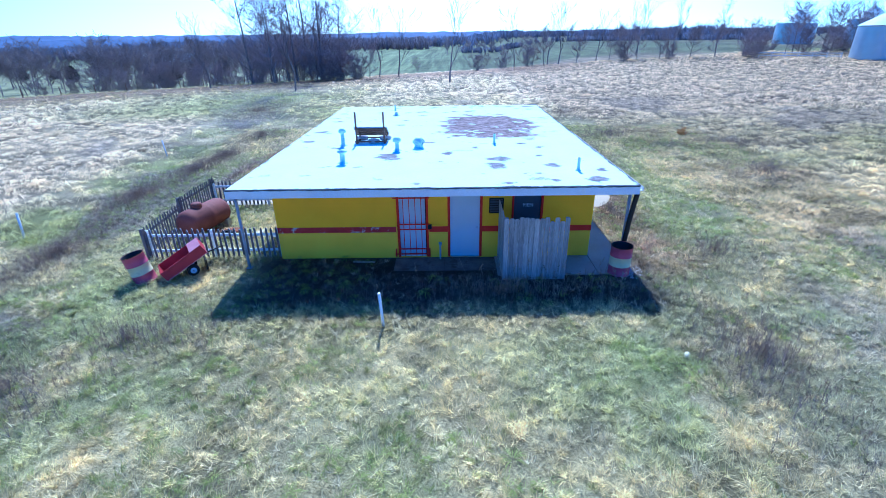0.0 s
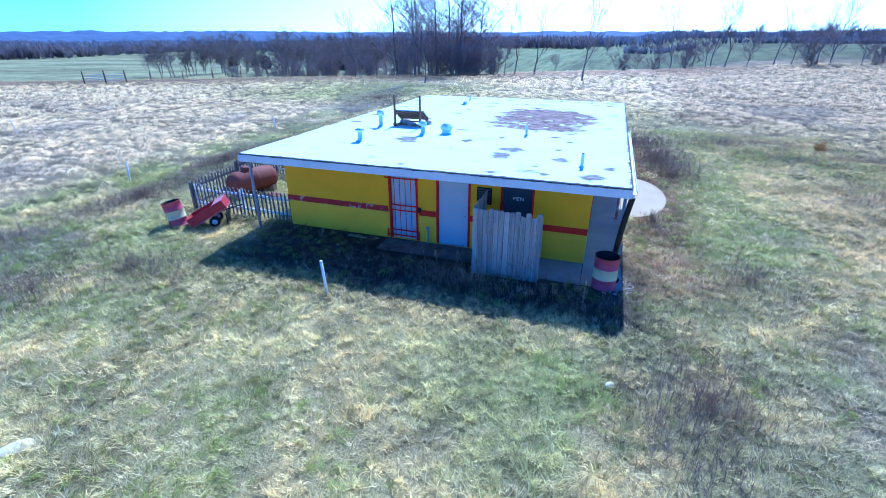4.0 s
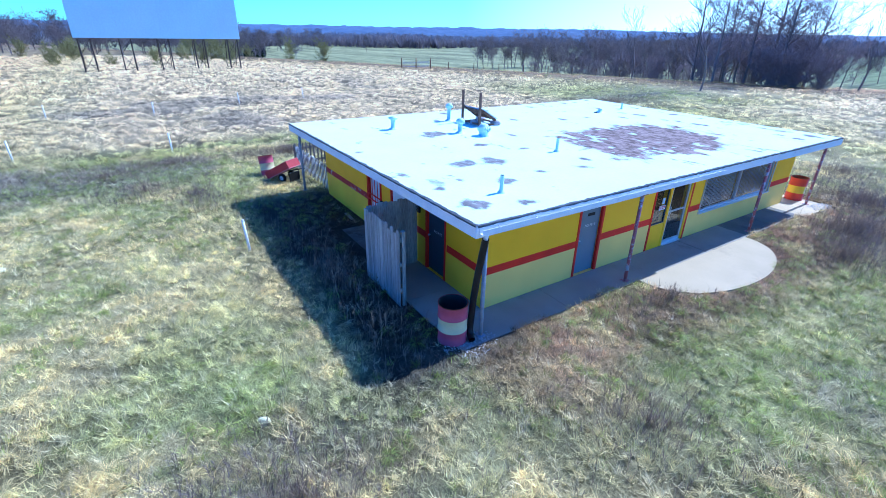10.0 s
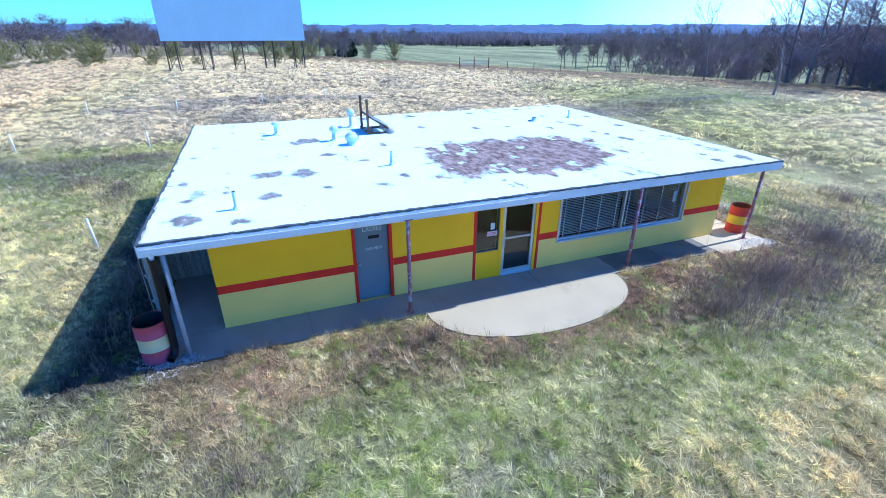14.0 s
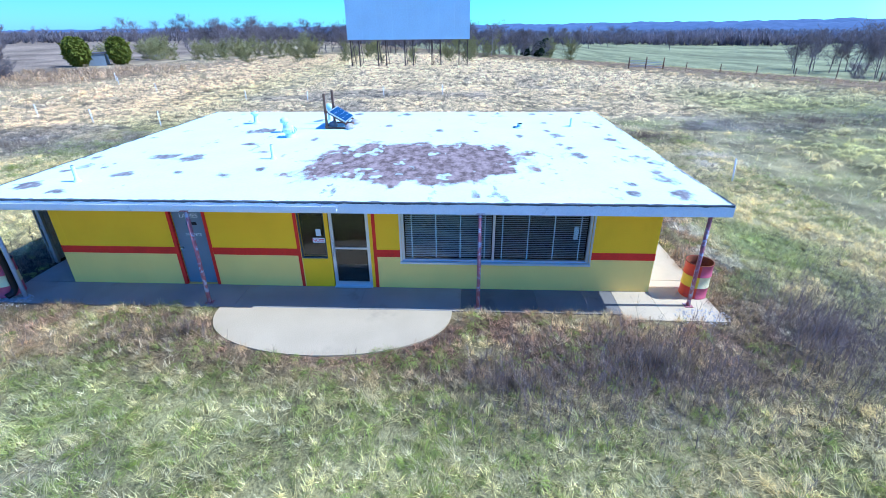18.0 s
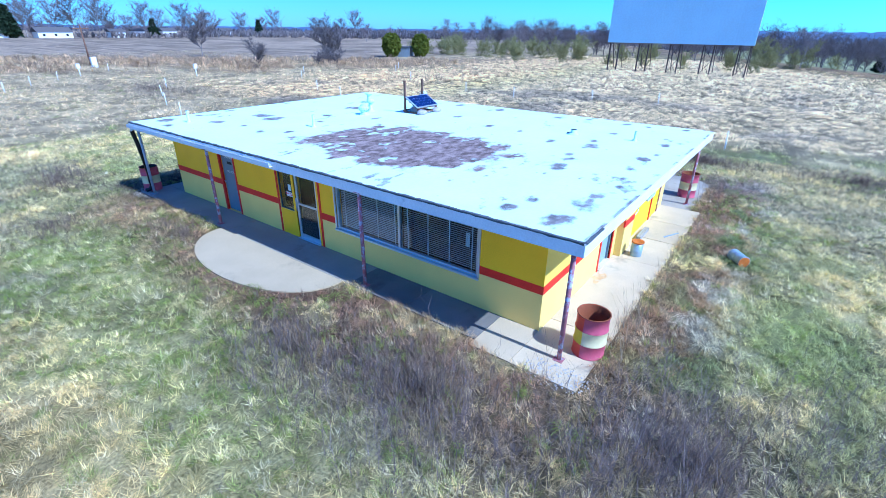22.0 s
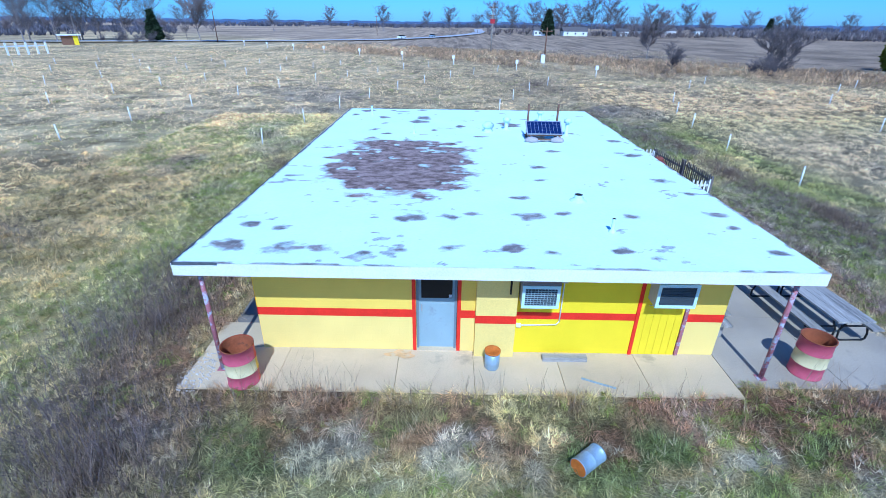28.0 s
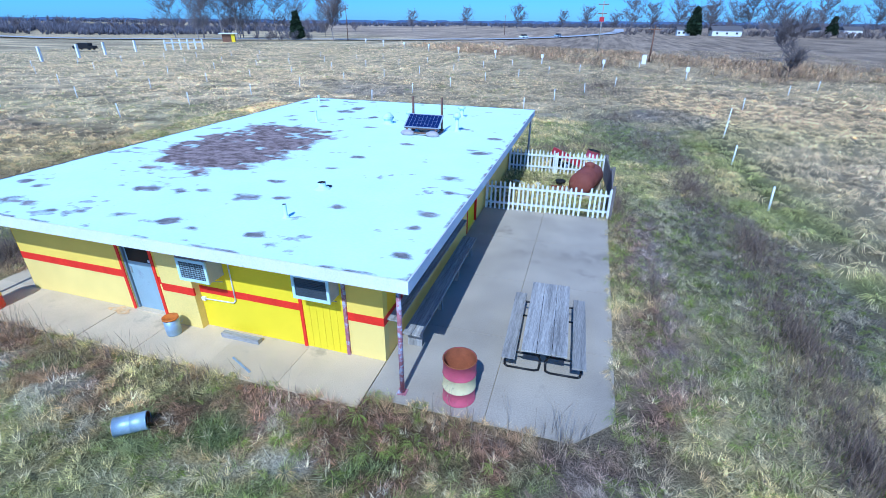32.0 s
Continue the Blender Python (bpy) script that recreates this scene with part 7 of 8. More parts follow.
def grain_bin(x, y, r, h):
    t = thing("grain_bin", pose(x, y, float(land(x, y))), "round corrugated steel grain bin with cone roof", "grain bin", "grain bins")
    bm = bmesh.new()
    pr = []
    for i in range(int(h / 0.35)):
        pr += [(r, i * 0.35 - 0.2), (r + 0.05, i * 0.35 - 0.02)]
    lathe(bm, pr, 36)
    part("wall", bm, bin_steel, t)
    bm = bmesh.new()
    lathe(bm, [(r + 0.18, h - 0.25), (r * 0.5, h + r * 0.26), (0.5, h + r * 0.5), (0.5, h + r * 0.5 + 0.3), (0.0, h + r * 0.5 + 0.45)], 36)
    part("roof", bm, vent_white, t)
    part("ladder", bx(-0.2, 0.2, -r - 0.12, -r - 0.06, 0.2, h), steel, t)


for a in ((77, 87, 5.0, 5.6), (108, 158, 5.4, 6.5), (124, 150, 5.4, 7), (92, 96, 5.2, 6.4)):
    grain_bin(*a)
rf = thing("rail_fence", pose(62, 99, float(land(62, 99)), 0, 0, -38), "white rail fence before the grain bins", "fence")
for i in range(7):
    part("post", bx(i * 2.2 - 0.06, i * 2.2 + 0.06, -0.06, 0.06, -0.4, 1.2), post_white, rf)
for z in (0.5, 1.0):
    part("rail", bx(0, 13.3, -0.03, 0.03, z, z + 0.12), post_white, rf)


def house(x, y, w, d, h, spin, label, roofc):
    t = thing("house", pose(x, y, float(land(x, y)), 0, 0, spin), label, "house", "far houses")
    part("wall", bx(-w / 2, w / 2, -d / 2, d / 2, -0.5, h), house_white, t)
    bm = bmesh.new()
    v = [bm.verts.new(p) for p in ((-w / 2 - .4, -d / 2 - .4, h), (w / 2 + .4, -d / 2 - .4, h), (w / 2 + .4, d / 2 + .4, h), (-w / 2 - .4, d / 2 + .4, h), (-w / 2 - .4, 0, h + d * 0.28), (w / 2 + .4, 0, h + d * 0.28))]
    for f in ((0, 1, 5, 4), (2, 3, 4, 5), (0, 4, 3), (1, 2, 5), (3, 2, 1, 0)):
        bm.faces.new([v[i] for i in f])
    part("roof", bm, roofc, t)
    for i in range(3):
        wx = -w / 2 + (i + 0.5) * w / 3
        wi = part("window", bx(wx - 0.6, wx + 0.6, d / 2 + 0.01, d / 2 + 0.06, 0.9, 2.0), alu, t)
        part("pane", bx(wx - 0.5, wx + 0.5, d / 2 + 0.061, d / 2 + 0.07, 1.0, 1.9), black_pipe, wi)


for a in ((-78, -288, 15, 8, 2.8, 4, "long low white house among bare trees", house_roof), (-57, -292, 7, 6, 3, 0, "small pale house among bare trees", house_roof), (-110, -296, 8, 6, 2.8, 8, "white house among bare trees", house_roof),
          (-150, -320, 9, 7, 3, 0, "white house far across the plough", house_roof), (-176, -330, 8, 6, 3, 10, "white house far across the plough", house_roof), (-205, -345, 10, 7, 3, 5, "white house far across the plough", house_roof),
          (-300, -300, 32, 10, 3.6, 25, "long pale farm shed far away", house_roof), (-128, -312, 7, 6, 3, 0, "white house among bare trees", house_roof), (-152, 290, 16, 10, 5, 0, "white farm building in the valley", house_roof), (-172, 298, 20, 10, 5, 0, "white farm building in the valley", house_roof)):
    house(*a)
sd = thing("pump_shed", pose(-80.3, -51.2, -0.1, 0, 0, 30), "low grey shed with yellow end between shrubs", "shed")
part("wall", bx(-2.6, 2.6, -1.4, 1.4, -0.1, 2.1), door_grey, sd)
part("end_wall", bx(-2.7, -2.61, -1.3, 1.3, 0.0, 2.0), lemon, sd, "yellow painted end wall")
part("roof", bx(-2.8, 2.8, -1.6, 1.6, 2.1, 2.25), house_roof, sd)
pv = thing("ticket_booth", pose(104.3, -105.4, float(land(104.3, -105.4)), 0, 0, 35), "small booth with flat pale roof by the gate", "booth")
part("wall", bx(-1.9, 1.9, -1.4, 1.4, -0.2, 2.4), wood_brown, pv)
part("side_wall", bx(-1.9, -0.8, 1.41, 1.5, 0.0, 2.3), lemon, pv, "yellow panel")
part("roof", bx(-2.7, 2.7, -2.0, 2.0, 2.4, 2.7), fascia_white, pv)
gp = thing("white_gate_frame", pose(85.5, -61, float(land(85.5, -61)), 0, 0, -114), "white painted post and rail gate frame", "gate")
for i in range(6):
    part("post", bx(i * 1.72 - 0.13, i * 1.72 + 0.13, -0.15, 0.15, -0.3, 2.3), post_white, gp)
part("rail", bx(0, 8.6, -0.08, 0.08, 1.5, 1.75), post_white, gp)
for x, y in ((83.6, -44.2), (87.9, -55.2), (80, -36), (78, -28)):
    g_ = thing("gate_post", pose(x, y, float(land(x, y))), "stout white painted post at the field edge", "post", "white posts at the field edge")
    part("pole", bx(-0.18, 0.18, -0.18, 0.18, -0.3, 2.3, 0.02), post_white, g_)
wg = thing("field_gate", pose(-66, 46, float(land(-66, 46)), 0, 0, 62), "thin metal field gate with wooden posts", "gate")
for i in range(5):
    part("bar", tb((0, 0, 0.3 + i * 0.22), (4.6, 0, 0.3 + i * 0.22), 0.03, n=5), steel, wg)
for x in (-0.2, 4.8, 2.3):
    part("post", tb((x, 0, -0.3), (x, 0, 1.7), 0.09, n=7), wood_brown, wg)
for i in range(14):
    t = 8 + i * 4.5
    x, y = -66 + math.cos(radians(62)) * t, 46 + math.sin(radians(62)) * t
    f_ = thing("fence_post", pose(x, y, float(land(x, y))), "thin wooden fence post on the field edge", "post", "fence posts in the west")
    part("pole", tb((0, 0, -0.3), (0, 0, 1.2), 0.06, n=6), wood_brown, f_)


def power_pole(x, y, h, label, extra=False):
    t = thing("utility_pole", pose(x, y, float(land(x, y))), label, "utility pole", "utility poles")
    part("pole", tb((0, 0, -0.5), (0, 0, h), 0.16, 0.1, n=8), wood_brown if not extra else pale_bark, t)
    part("cross_arm", bx(-1.1, 1.1, -0.06, 0.06, h - 0.7, h - 0.55), wood_brown, t)
    for i in (-0.9, 0, 0.9):
        part("insulator", tb((i, 0, h - 0.55), (i, 0, h - 0.35), 0.05, n=6), steel, t)
    if extra:
        part("cross_arm", bx(-0.9, 0.9, -0.06, 0.06, h - 2.4, h - 2.25), wood_brown, t)
        part("red_box", bx(-0.5, 0.5, -0.2, 0.2, h - 3.9, h - 3.0), cart_red, t, "red box on the pole")


power_pole(-10.3, -84, 10.5, "tall pole with two arms and red box", True)
power_pole(76.5, -134, 11.0, "dark utility pole by the road")
power_pole(-19.5, -66, 6.0, "short utility pole beside a white cabinet")
power_pole(40, -250, 10.0, "utility pole far along the road")
tr = thing("utility_cabinet", pose(-18.1, -60.2, -0.1), "white utility cabinet at the pole foot", "cabinet")
part("case", bx(-0.35, 0.35, -0.3, 0.3, 0.0, 1.5, 0.03), post_white, tr)
# pale road across the south
rv_, rf_ = [], []
turns = [Vector(p) for p in ((230, -80), (120, -118), (54, -149), (27, -170), (14, -195), (0, -235), (-16, -300), (-24, -365), (-30, -520))]
for i in range(len(turns) - 1):
    d = (turns[min(i + 2, len(turns) - 1)] - turns[max(i - 1, 0)]).normalized()
    for s in range(6):
        c = turns[i].lerp(turns[i + 1], s / 6)
        a, b = c + Vector((-d.y, d.x)) * 4.0, c - Vector((-d.y, d.x)) * 4.0
        rv_ += [(a.x, a.y, float(land(a.x, a.y)) + 0.4), (b.x, b.y, float(land(b.x, b.y)) + 0.4)]
        if len(rv_) > 2:
            k = len(rv_)
            rf_.append((k - 4, k - 3, k - 1, k - 2))
fast_mesh("road", np.array(rv_), np.array(rf_), road_mat, None, "structure", "pale paved road across the far fields", "road")


def car(x, y, spin, mat, label):
    t = thing("car", pose(x, y, float(land(x, y)) + 0.38, 0, 0, spin), label, "car", "cars on the far road")
    bm = bmesh.new()
    box(bm, -2.1, 2.1, -0.85, 0.85, 0.3, 0.85)
    bevel(bm, 0.12, 2)
    part("body", bm, mat, t)
    bm = bmesh.new()
    box(bm, -1.2, 1.1, -0.75, 0.75, 0.85, 1.4)
    bevel(bm, 0.18, 2)
    part("cabin", bm, black_pipe, t)
    for wx in (-1.3, 1.3):
        for wy in (-0.85, 0.75):
            part("wheel", tb((wx, wy, 0.3), (wx, wy + 0.12, 0.3), 0.31, n=12), rubber, t)


car(20, -184, 60, post_white, "white car on the far road")
car(8, -213, 70, galv_blue, "pale car on the far road")
car(96, -50, 20, black, "dark car beyond the white posts")

# ---- grass and weeds ----
rg = np.random.RandomState(3)


def clear(x, y):
    """True where grass may grow: off the walks, the patio and the building."""
    wig = 0.10 * (vnoise(x, y, 0.5, 61) - 0.5)
    main = (x > -6.7) & (x < np.where(y > 24.1, 4.42, 4.21) + wig) & (y > 10.2) & (y < 26.28 + wig)
    pat = (x > -11.08 + wig) & (x < -6.6) & (y > 15.6) & (y < 25.95 + wig)
    front = (x > -3.15 + wig) & (x < 4.21 + wig) & (y > 9.03 + wig) & (y < 10.4)
    apron = ((x - 4.3) / 1.74) ** 2 + ((y - 17.45) / 2.86) ** 2 < 1
    return ~(main | pat | front | apron)


def blades(x, y, per, length, width, lie, col, spread=0.05, comb=0.5, fan=1.25):
    """Clumps of single blades, fanning out and combed over by a wandering field of directions."""
    n_ = len(x)
    lay = 12.57 * vnoise(x, y, comb, 91) + rg.randn(n_) * 0.6
    knoll = 0.05 * rg.rand(n_) + 0.05 * fnoise(x, y, 0.55, 93)
    x, y, length, width, lie, lay, knoll = (np.repeat(np.broadcast_to(v, n_), per) for v in (x, y, length, width, lie, lay, knoll))
    col = np.repeat(col, per, 0)
    m_ = len(x)
    a = lay + rg.randn(m_) * fan
    dx, dy = np.cos(a), np.sin(a)
    s = spread * (2 * rg.rand(m_) - 0.8)
    t = spread * 0.7 * rg.randn(m_)
    bx_, by_ = x + s * dx - t * dy, y + s * dy + t * dx
    L = length * (0.45 + 0.8 * rg.rand(m_))
    ly = np.clip(lie * (0.62 + 0.5 * rg.rand(m_)), 0.05, 0.985)
    hz = L * np.sqrt(1 - ly ** 2)
    w = width * (0.6 + 0.8 * rg.rand(m_))
    bz = land(bx_, by_) + knoll * np.clip(1 - np.abs(s) / (spread * 1.5), 0, 1) - 0.01
    A = np.stack([bx_ - dy * w, by_ + dx * w, bz], -1)
    B = np.stack([bx_ + dy * w, by_ - dx * w, bz + 0.3 * w], -1)
    T = np.stack([bx_ + dx * L * ly, by_ + dy * L * ly, bz + hz], -1)
    V = np.stack([A, B, T], 1).reshape(-1, 3)
    c = np.repeat(col * (0.68 + 0.64 * rg.rand(m_))[:, None], 3, 0)
    return V, np.arange(m_ * 3).reshape(-1, 3), c


def grass(name, n_, x0, x1, y0, y1, per, length, width, lie, label, bright=1.5, keep=None, spread=0.05, comb=0.5):
    x, y = x0 + (x1 - x0) * rg.rand(n_), y0 + (y1 - y0) * rg.rand(n_)
    ok = clear(x, y)
    if keep is not None:
        ok &= keep(x, y)
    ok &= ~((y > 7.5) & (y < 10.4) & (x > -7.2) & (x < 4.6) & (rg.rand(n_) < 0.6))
    x, y = x[ok], y[ok]
    big = 0.55 + 0.9 * fnoise(x, y, 1.1, 71)
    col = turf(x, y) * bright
    dry = np.clip(ramp(4, -10, y) * ramp(-2, 6, np.abs(x + 2) - 8 - 0.4 * y) + hummocky(x, y), 0, 1)
    lush = ramp(0.40, 0.64, 0.6 * fnoise(x, y, 4.5, 11) + 0.4 * fnoise(x, y, 0.9, 95)) * (1 - 0.9 * dry)
    pick = rg.rand(len(x))
    dim = ramp(1.25, 0.8, col.sum(1) / bright)
    pale = np.array((0.78, 0.68, 0.42)) - dry[:, None] * np.array((0.14, 0.16, 0.13))
    col = np.where((pick < 0.28 * (1 - 0.75 * dim))[:, None], col * 0.3 + pale * 0.7, col)
    green = GREEN * (0.75 + 0.6 * rg.rand(len(x)))[:, None]
    col = np.where((pick > 0.96 - 0.42 * lush * (1 - 0.5 * dim))[:, None], col * 0.2 + green * 0.85, col)
    col = col * (0.5 + 0.6 * fnoise(x, y, 0.42, 97) + 0.4 * rg.rand(len(x)))[:, None]
    V, F, c = blades(x, y, per, length * big, width, lie, col, spread, comb)
    return fast_mesh(name, V, F, blade_mat, c, "stuff", label, "grass")


def mounds(name, gap, x0, x1, y0, y1, per, radius, height, half, label, bright, keep, mixed=0.0):
    """Tufted mounds of arching blades, one to each cell of a jittered lattice; half is a blade's half width."""
    X, Y = np.meshgrid(np.arange(x0, x1, gap), np.arange(y0, y1, gap))
    x, y = X.ravel() + gap * 0.85 * (rg.rand(X.size) - 0.5), Y.ravel() + gap * 0.85 * (rg.rand(X.size) - 0.5)
    ok = clear(x, y) & keep(x, y)
    x, y = x[ok], y[ok]
    n_ = len(x)
    size = (0.6 + 0.75 * rg.rand(n_)) * (0.75 + 0.5 * fnoise(x, y, 2.5, 72))
    col = turf(x, y) * bright * (0.82 + 0.36 * rg.rand(n_))[:, None]
    pick = rg.rand(n_) * (1 - 0.6 * (col.sum(1) < 0.95 * bright))
    lush = ramp(0.40, 0.62, 0.6 * fnoise(x, y, 4.5, 11) + 0.4 * fnoise(x, y, 0.9, 95))
    col = np.where((pick < mixed * lush)[:, None], GREEN * (0.9 + 0.7 * rg.rand(n_))[:, None], col)
    col = np.where((pick > 1 - 0.4 * mixed)[:, None], col * 0.65 + np.array((0.24, 0.21, 0.125)), col)
    lay = 12.57 * vnoise(x, y, 1.5, 91)
    x, y, size, lay = (np.repeat(v, per) for v in (x, y, size, lay))
    col = np.repeat(col, per, 0)
    m_ = len(x)
    a = np.where(rg.rand(m_) < 0.35, lay + 0.7 * rg.randn(m_), 6.2832 * rg.rand(m_))
    dx, dy = np.cos(a), np.sin(a)
    R, H = radius * size * (0.75 + 0.6 * rg.rand(m_)), height * size * (0.7 + 0.5 * rg.rand(m_))
    w = half * (0.6 + 0.8 * rg.rand(m_))
    r0 = 0.25 * R * rg.rand(m_)
    z = land(x, y) - 0.01
    root = np.stack([x + dx * r0, y + dy * r0, z + H * 0.72], -1)
    cx, cy, cz = x + dx * R * 0.6, y + dy * R * 0.6, z + H
    left, right = np.stack([cx - dy * w, cy + dx * w, cz], -1), np.stack([cx + dy * w, cy - dx * w, cz], -1)
    tip = np.stack([x + dx * R * 1.2, y + dy * R * 1.2, z + H * 0.15 * rg.rand(m_)], -1)
    V = np.stack([root, left, tip, right], 1).reshape(-1, 3)
    c = np.repeat(col * (0.72 + 0.5 * rg.rand(m_))[:, None], 4, 0)
    return fast_mesh(name, V, np.arange(m_ * 4).reshape(-1, 4), blade_mat, c, "stuff", label, "grass")


near_in = lambda x, y: (x > -17) & (x < 17) & (y > -4) & (y < 34)
chance = lambda x, p: rg.rand(len(x)) < p
close_by = lambda x, y: np.hypot(x + 1, y - 16) < 42
grass("meadow_grass", 66000, -17, 17, -4, 34, 17, 0.19, 0.0046, 0.92, "matted dry straw and green grass round the building", keep=near_in)
mounds("grass_tufts", 0.40, -17, 17, -4, 34, 44, 0.19, 0.10, 0.0036, "tufts of arching straw and green grass blades", 1.5, lambda x, y: near_in(x, y) & chance(x, 0.6), 0.55)
grass("rough_grass", 36000, -48, 40, -30, 60, 13, 0.24, 0.0065, 0.92, "rough dry grass tufts of the meadow", keep=lambda x, y: ~near_in(x, y) & chance(x, 1 - 0.8 * hummocky(x, y)), spread=0.09)
mounds("pale_bunch_grass", 0.60, -50, 46, -34, 60, 42, 0.33, 0.17, 0.0085, "pale dry bunch grass in hummocks across the field", 1.8, lambda x, y: close_by(x, y) & ((x < -13) | ~near_in(x, y)) & chance(x, 0.93 * hummocky(x, y)))
mounds("far_bunch_grass", 0.95, -112, 112, -40, 112, 16, 0.48, 0.26, 0.036, "pale dry bunch grass far across the fields", 1.75, lambda x, y: ~close_by(x, y) & chance(x, 0.95 * hummocky(x, y)))
grass("field_grass", 34000, -100, 110, -40, 130, 8, 0.34, 0.014, 0.86, "dry pale grass of the far fields", keep=lambda x, y: ~close_by(x, y) & (hummocky(x, y) < 0.9), spread=0.18, comb=0.9)
grass("south_grass", 40000, -60, 110, -110, -15, 7, 0.28, 0.014, 0.9, "dry tan grass of the post field", 1.1, spread=0.2, comb=1.2)
mounds("low_tufts", 1.0, -62, 70, -85, 16, 13, 0.34, 0.12, 0.02, "low dry tufts of the post field", 1.15, lambda x, y: ~near_in(x, y) & chance(x, 0.75 * (1 - hummocky(x, y))) & (ramp(-62, -56, y + 0.92 * x) > 0.5), 0.12)

def brushy(x, y):
    """The strip of tall reddish growth beyond the perimeter track."""
    e = y + 0.92 * x
    return ramp(-60, -66, e) * ramp(-112, -92, e) * ramp(60, 20, x) * ramp(-20, -35, y) * ramp(0.34, 0.5, fnoise(x, y, 9.0, 13))


mounds("reddish_brush", 1.25, -70, 55, -125, -22, 18, 0.6, 0.75, 0.03, "tall reddish dry brush beyond the track", 1.25, lambda x, y: chance(x, 0.8 * brushy(x, y)))

# dead weeds in patches: thin upright branching stems
xs, ys, hs = [], [], []
for cx, cy, rx_, ry_, n_ in WEEDS:
    n_, rx_, ry_ = int(n_ * 0.8), rx_ * 1.7, ry_ * 1.5
    r_, a_ = np.abs(rg.randn(n_)) * 0.6, rg.rand(n_) * 6.283
    xs.append(cx + rx_ * r_ * np.cos(a_))
    ys.append(cy + ry_ * r_ * np.sin(a_))
    hs.append((0.08 + 0.30 * rg.rand(n_) ** 1.8) * np.clip(1.25 - 0.5 * r_, 0.4, 1.2))
x, y, h = (np.concatenate(v) for v in (xs, ys, hs))
ok = clear(x, y)
x, y, h = x[ok], y[ok], h[ok]
per = 12
m_ = len(x) * per
X_, Y_, H_ = (np.repeat(v, per) for v in (x, y, h))
k = np.tile(np.arange(per), len(x))
a = rg.rand(m_) * 6.283
z0 = land(X_, Y_)
st = np.where(k < 2, 0.0, H_ * (0.2 + 0.5 * rg.rand(m_)))
ln = np.where(k < 2, H_, H_ * (0.25 + 0.25 * rg.rand(m_)))
out = np.where(k < 2, 0.75, 1.3) * rg.rand(m_) * ln
w = np.where(k < 2, 0.0020, 0.0014) * (0.7 + 0.8 * rg.rand(m_))
p0 = np.stack([X_, Y_, z0 + st], -1)
p1 = p0 + np.stack([out * np.cos(a), out * np.sin(a), ln], -1)
sd_ = np.stack([-np.sin(a) * w, np.cos(a) * w, 0 * w], -1)
V = np.stack([p0 - sd_ * 1.3, p0 + sd_ * 1.3, p1 + sd_, p1 - sd_], 1).reshape(-1, 3)
tint = np.where(rg.rand(m_)[:, None] < 0.75, np.array((0.25, 0.185, 0.14)), np.array((0.42, 0.32, 0.20))) * (0.7 + 0.6 * rg.rand(m_))[:, None]
fast_mesh("dead_weeds", V, np.arange(len(V)).reshape(-1, 4), stem_mat, np.repeat(tint, 4, 0), "stuff", "thickets of dead purple-brown weeds in the grass", "weeds")

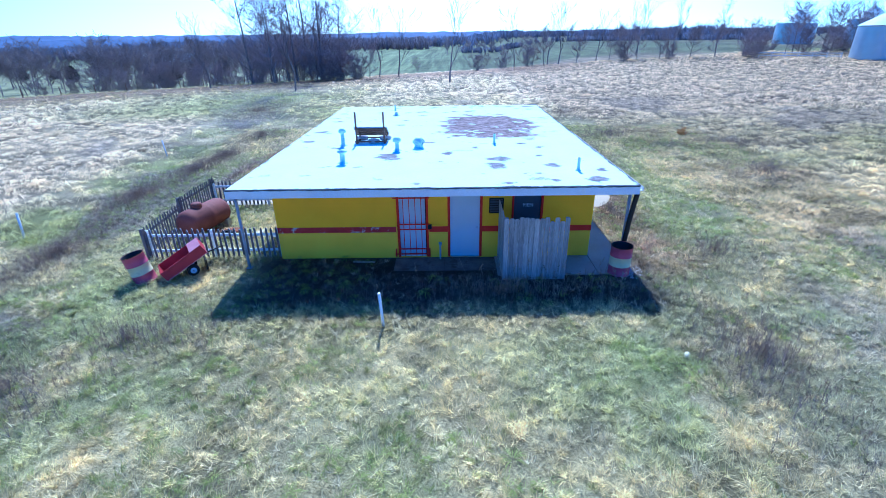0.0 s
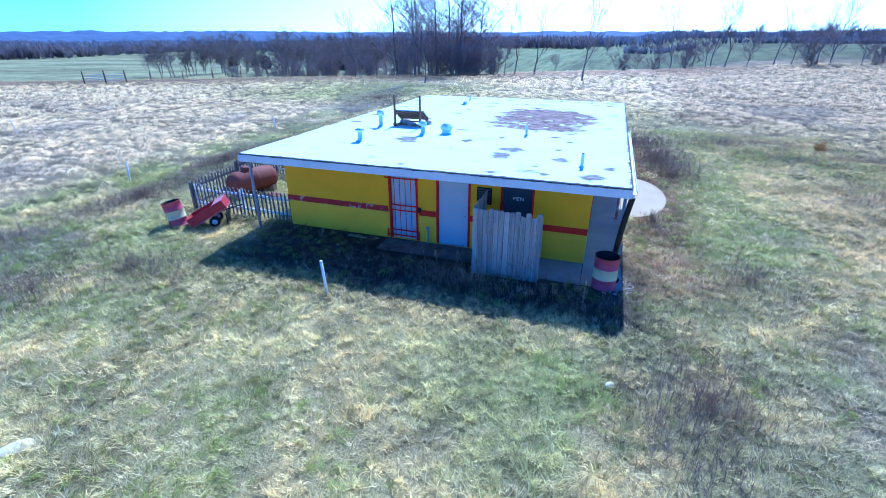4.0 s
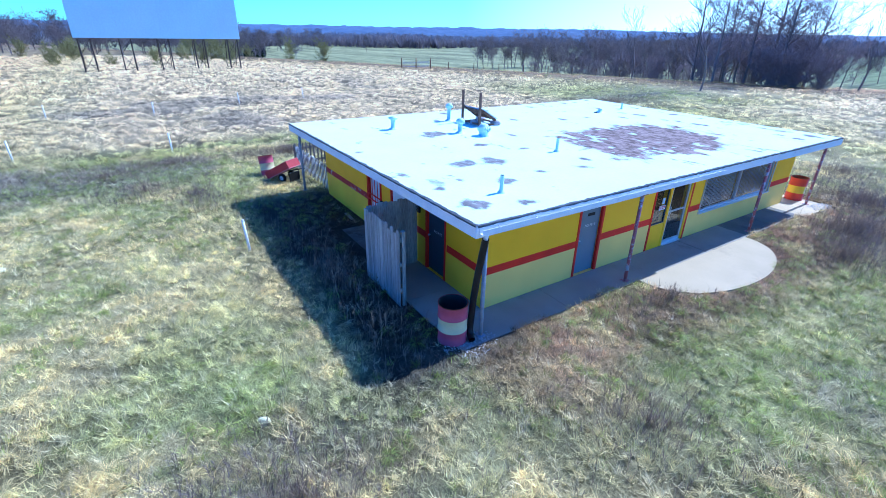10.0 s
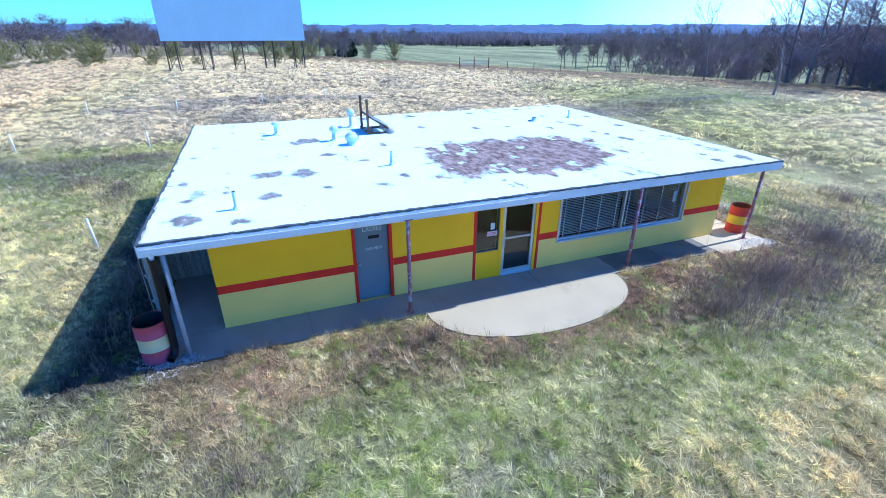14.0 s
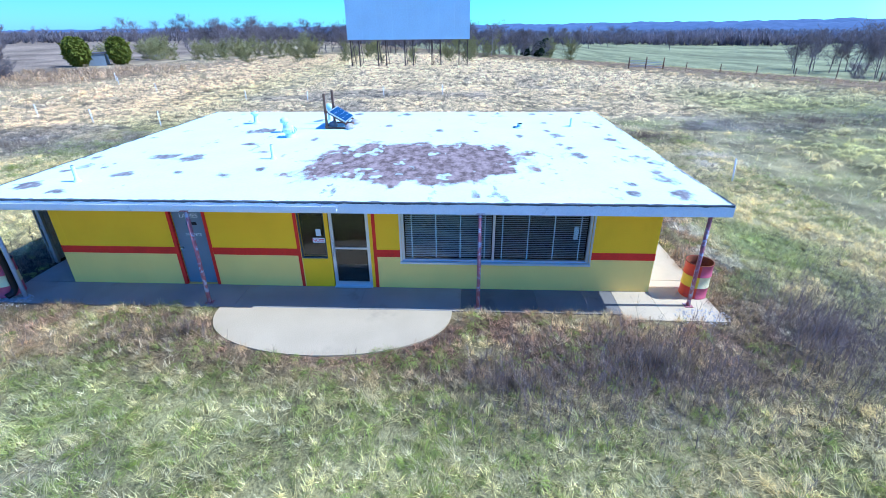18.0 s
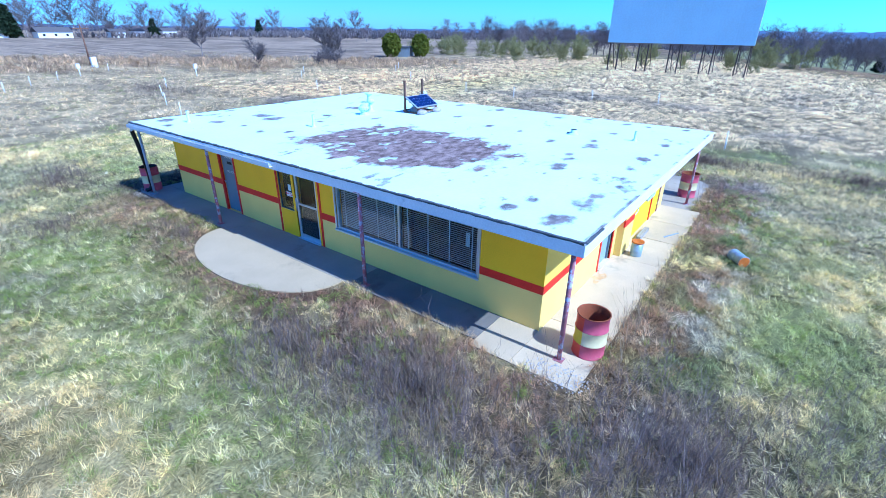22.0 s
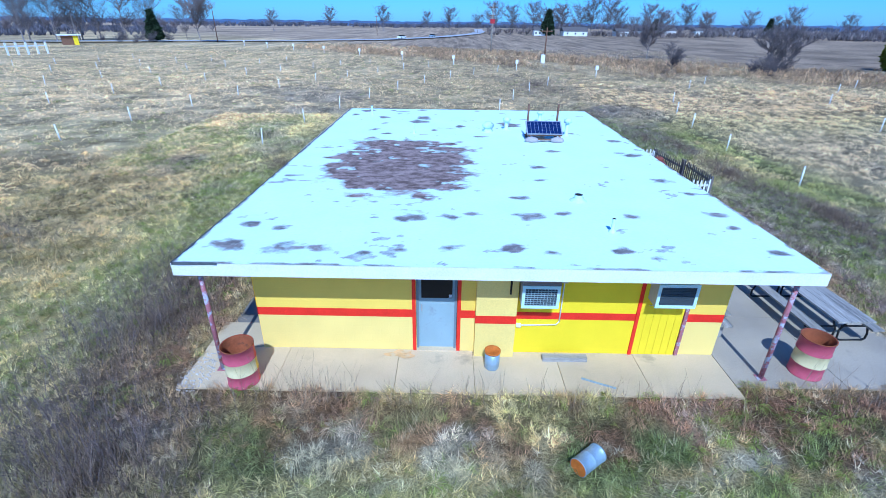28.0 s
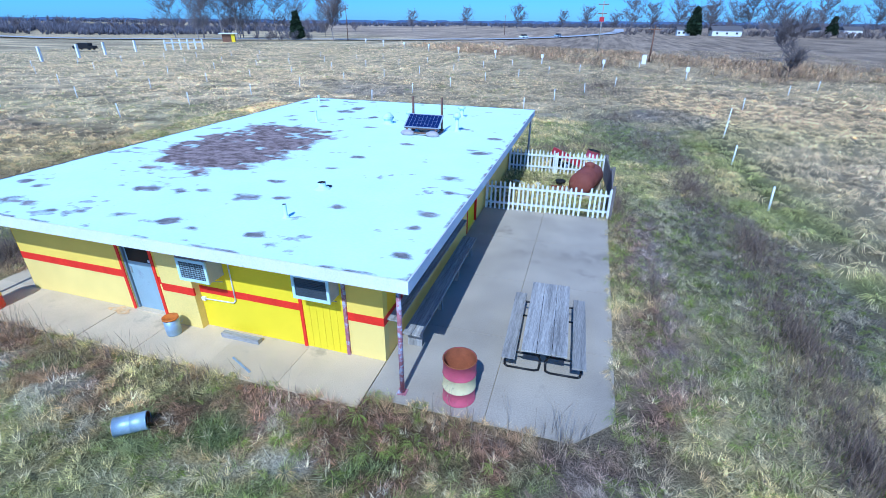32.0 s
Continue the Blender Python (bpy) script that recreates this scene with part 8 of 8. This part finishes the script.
# tall dead weeds by the north-east corner and beside the south meadow: curved stems with rising side twigs
V, C = [], []
for cx, cy, rx_, ry_, n_, hh in ((6.7, 24.2, 1.0, 1.9, 300, 0.8), (5.6, 27.7, 1.5, 1.0, 400, 0.95), (7.2, 21.6, 0.8, 1.2, 110, 0.65), (3.4, 29.8, 1.4, 0.8, 170, 0.65), (5.2, 4.3, 0.6, 1.3, 170, 0.5), (-8.2, 6.2, 0.9, 0.5, 90, 0.5), (-9.6, 3.4, 0.7, 0.9, 90, 0.55), (9.4, 29.5, 1.6, 0.9, 120, 0.7), (14.8, 20.4, 1.6, 1.0, 120, 0.6)):
    for i in range(n_):
        x, y = cx + rx_ * rg.randn() * 0.75, cy + ry_ * rg.randn() * 0.75
        if not clear(np.array([x]), np.array([y]))[0]:
            continue
        h, an, bend = hh * rg.uniform(0.45, 1.25), rg.rand() * 6.283, rg.uniform(0.05, 0.45)
        way_ = np.array((math.cos(an), math.sin(an), 0.0))
        at = lambda f: np.array((x, y, float(z0_))) + way_ * h * bend * f * f + np.array((0, 0, h * f))
        z0_ = land(x, y)
        segs_ = [(at(0), at(0.5), 0.0034), (at(0.5), at(1.0), 0.0024)]
        for j in range(13):
            b0 = at(rg.uniform(0.25, 0.98))
            b = rg.rand() * 6.283
            ln_ = h * rg.uniform(0.12, 0.34)
            segs_.append((b0, b0 + np.array((math.cos(b) * 0.7, math.sin(b) * 0.7, rg.uniform(0.3, 1.0))) * ln_, 0.0019))
        tone_ = np.array((0.21, 0.165, 0.15)) * rg.uniform(0.7, 1.35)
        for p, q, w in segs_:
            d_ = q - p
            s_ = np.array((-d_[1], d_[0], 0.0))
            s_ = s_ / (np.linalg.norm(s_) + 1e-6) * w
            V += [p - s_, p + s_, q + s_ * 0.7, q - s_ * 0.7]
            C += [tone_] * 4
fast_mesh("tall_weeds", np.array(V), np.arange(len(V)).reshape(-1, 4), stem_mat, np.array(C), "stuff", "tall dead grey-purple weeds standing in thickets", "weeds")

# tall thin dry stalks in the shade of the south front, along the north walk and the patio corner
V, F, C = [], [], []
for cx, cy, rx_, ry_, n_, hh, heads in ((1.2, 7.9, 2.4, 0.5, 60, 0.85, 11), (-2.2, 8.0, 2.5, 0.4, 22, 0.7, 8), (-1.0, 26.55, 4.6, 0.15, 60, 0.6, 0), (2.0, 26.5, 1.2, 0.15, 30, 0.7, 0), (-9.2, 26.2, 1.4, 0.25, 22, 0.7, 0), (-10.4, 25.9, 0.5, 0.2, 10, 0.6, 0)):
    for i in range(n_):
        x, y = cx + rx_ * rg.uniform(-1, 1), cy + ry_ * rg.uniform(-1, 1)
        z = float(land(x, y))
        root = np.array((x, y, z))
        for s_ in range(3 if not heads else 1):
            h, an, bend = hh * rg.uniform(0.45, 1.2), rg.rand() * 6.283, rg.uniform(0.05, 0.6)
            mid = root + np.array((math.cos(an) * h * bend * 0.3, math.sin(an) * h * bend * 0.3, h * 0.6))
            top = root + np.array((math.cos(an) * h * bend, math.sin(an) * h * bend, h))
            pts_ = [(root, mid, 0.0032), (mid, top, 0.0024)]
            for j in range(heads):
                f = rg.uniform(0.3, 1.0)
                b0 = mid * (1 - f) + top * f
                pts_.append((b0, b0 + rg.randn(3) * 0.035 + (0, 0, 0.03), 0.006))
            tone_ = np.array((0.36, 0.29, 0.20)) * rg.uniform(0.6, 1.1)
            for p, q, w in pts_:
                s = np.array((-math.sin(an), math.cos(an), 0)) * w
                k0 = len(V)
                V += [p - s, p + s, q + s * 0.8, q - s * 0.8]
                F.append((k0, k0 + 1, k0 + 2, k0 + 3))
                C += [tone_] * 4
fast_mesh("dry_stalks", np.array(V), np.array(F), stem_mat, np.array(C), "stuff", "tall thin dry stalks by the walks", "weeds")
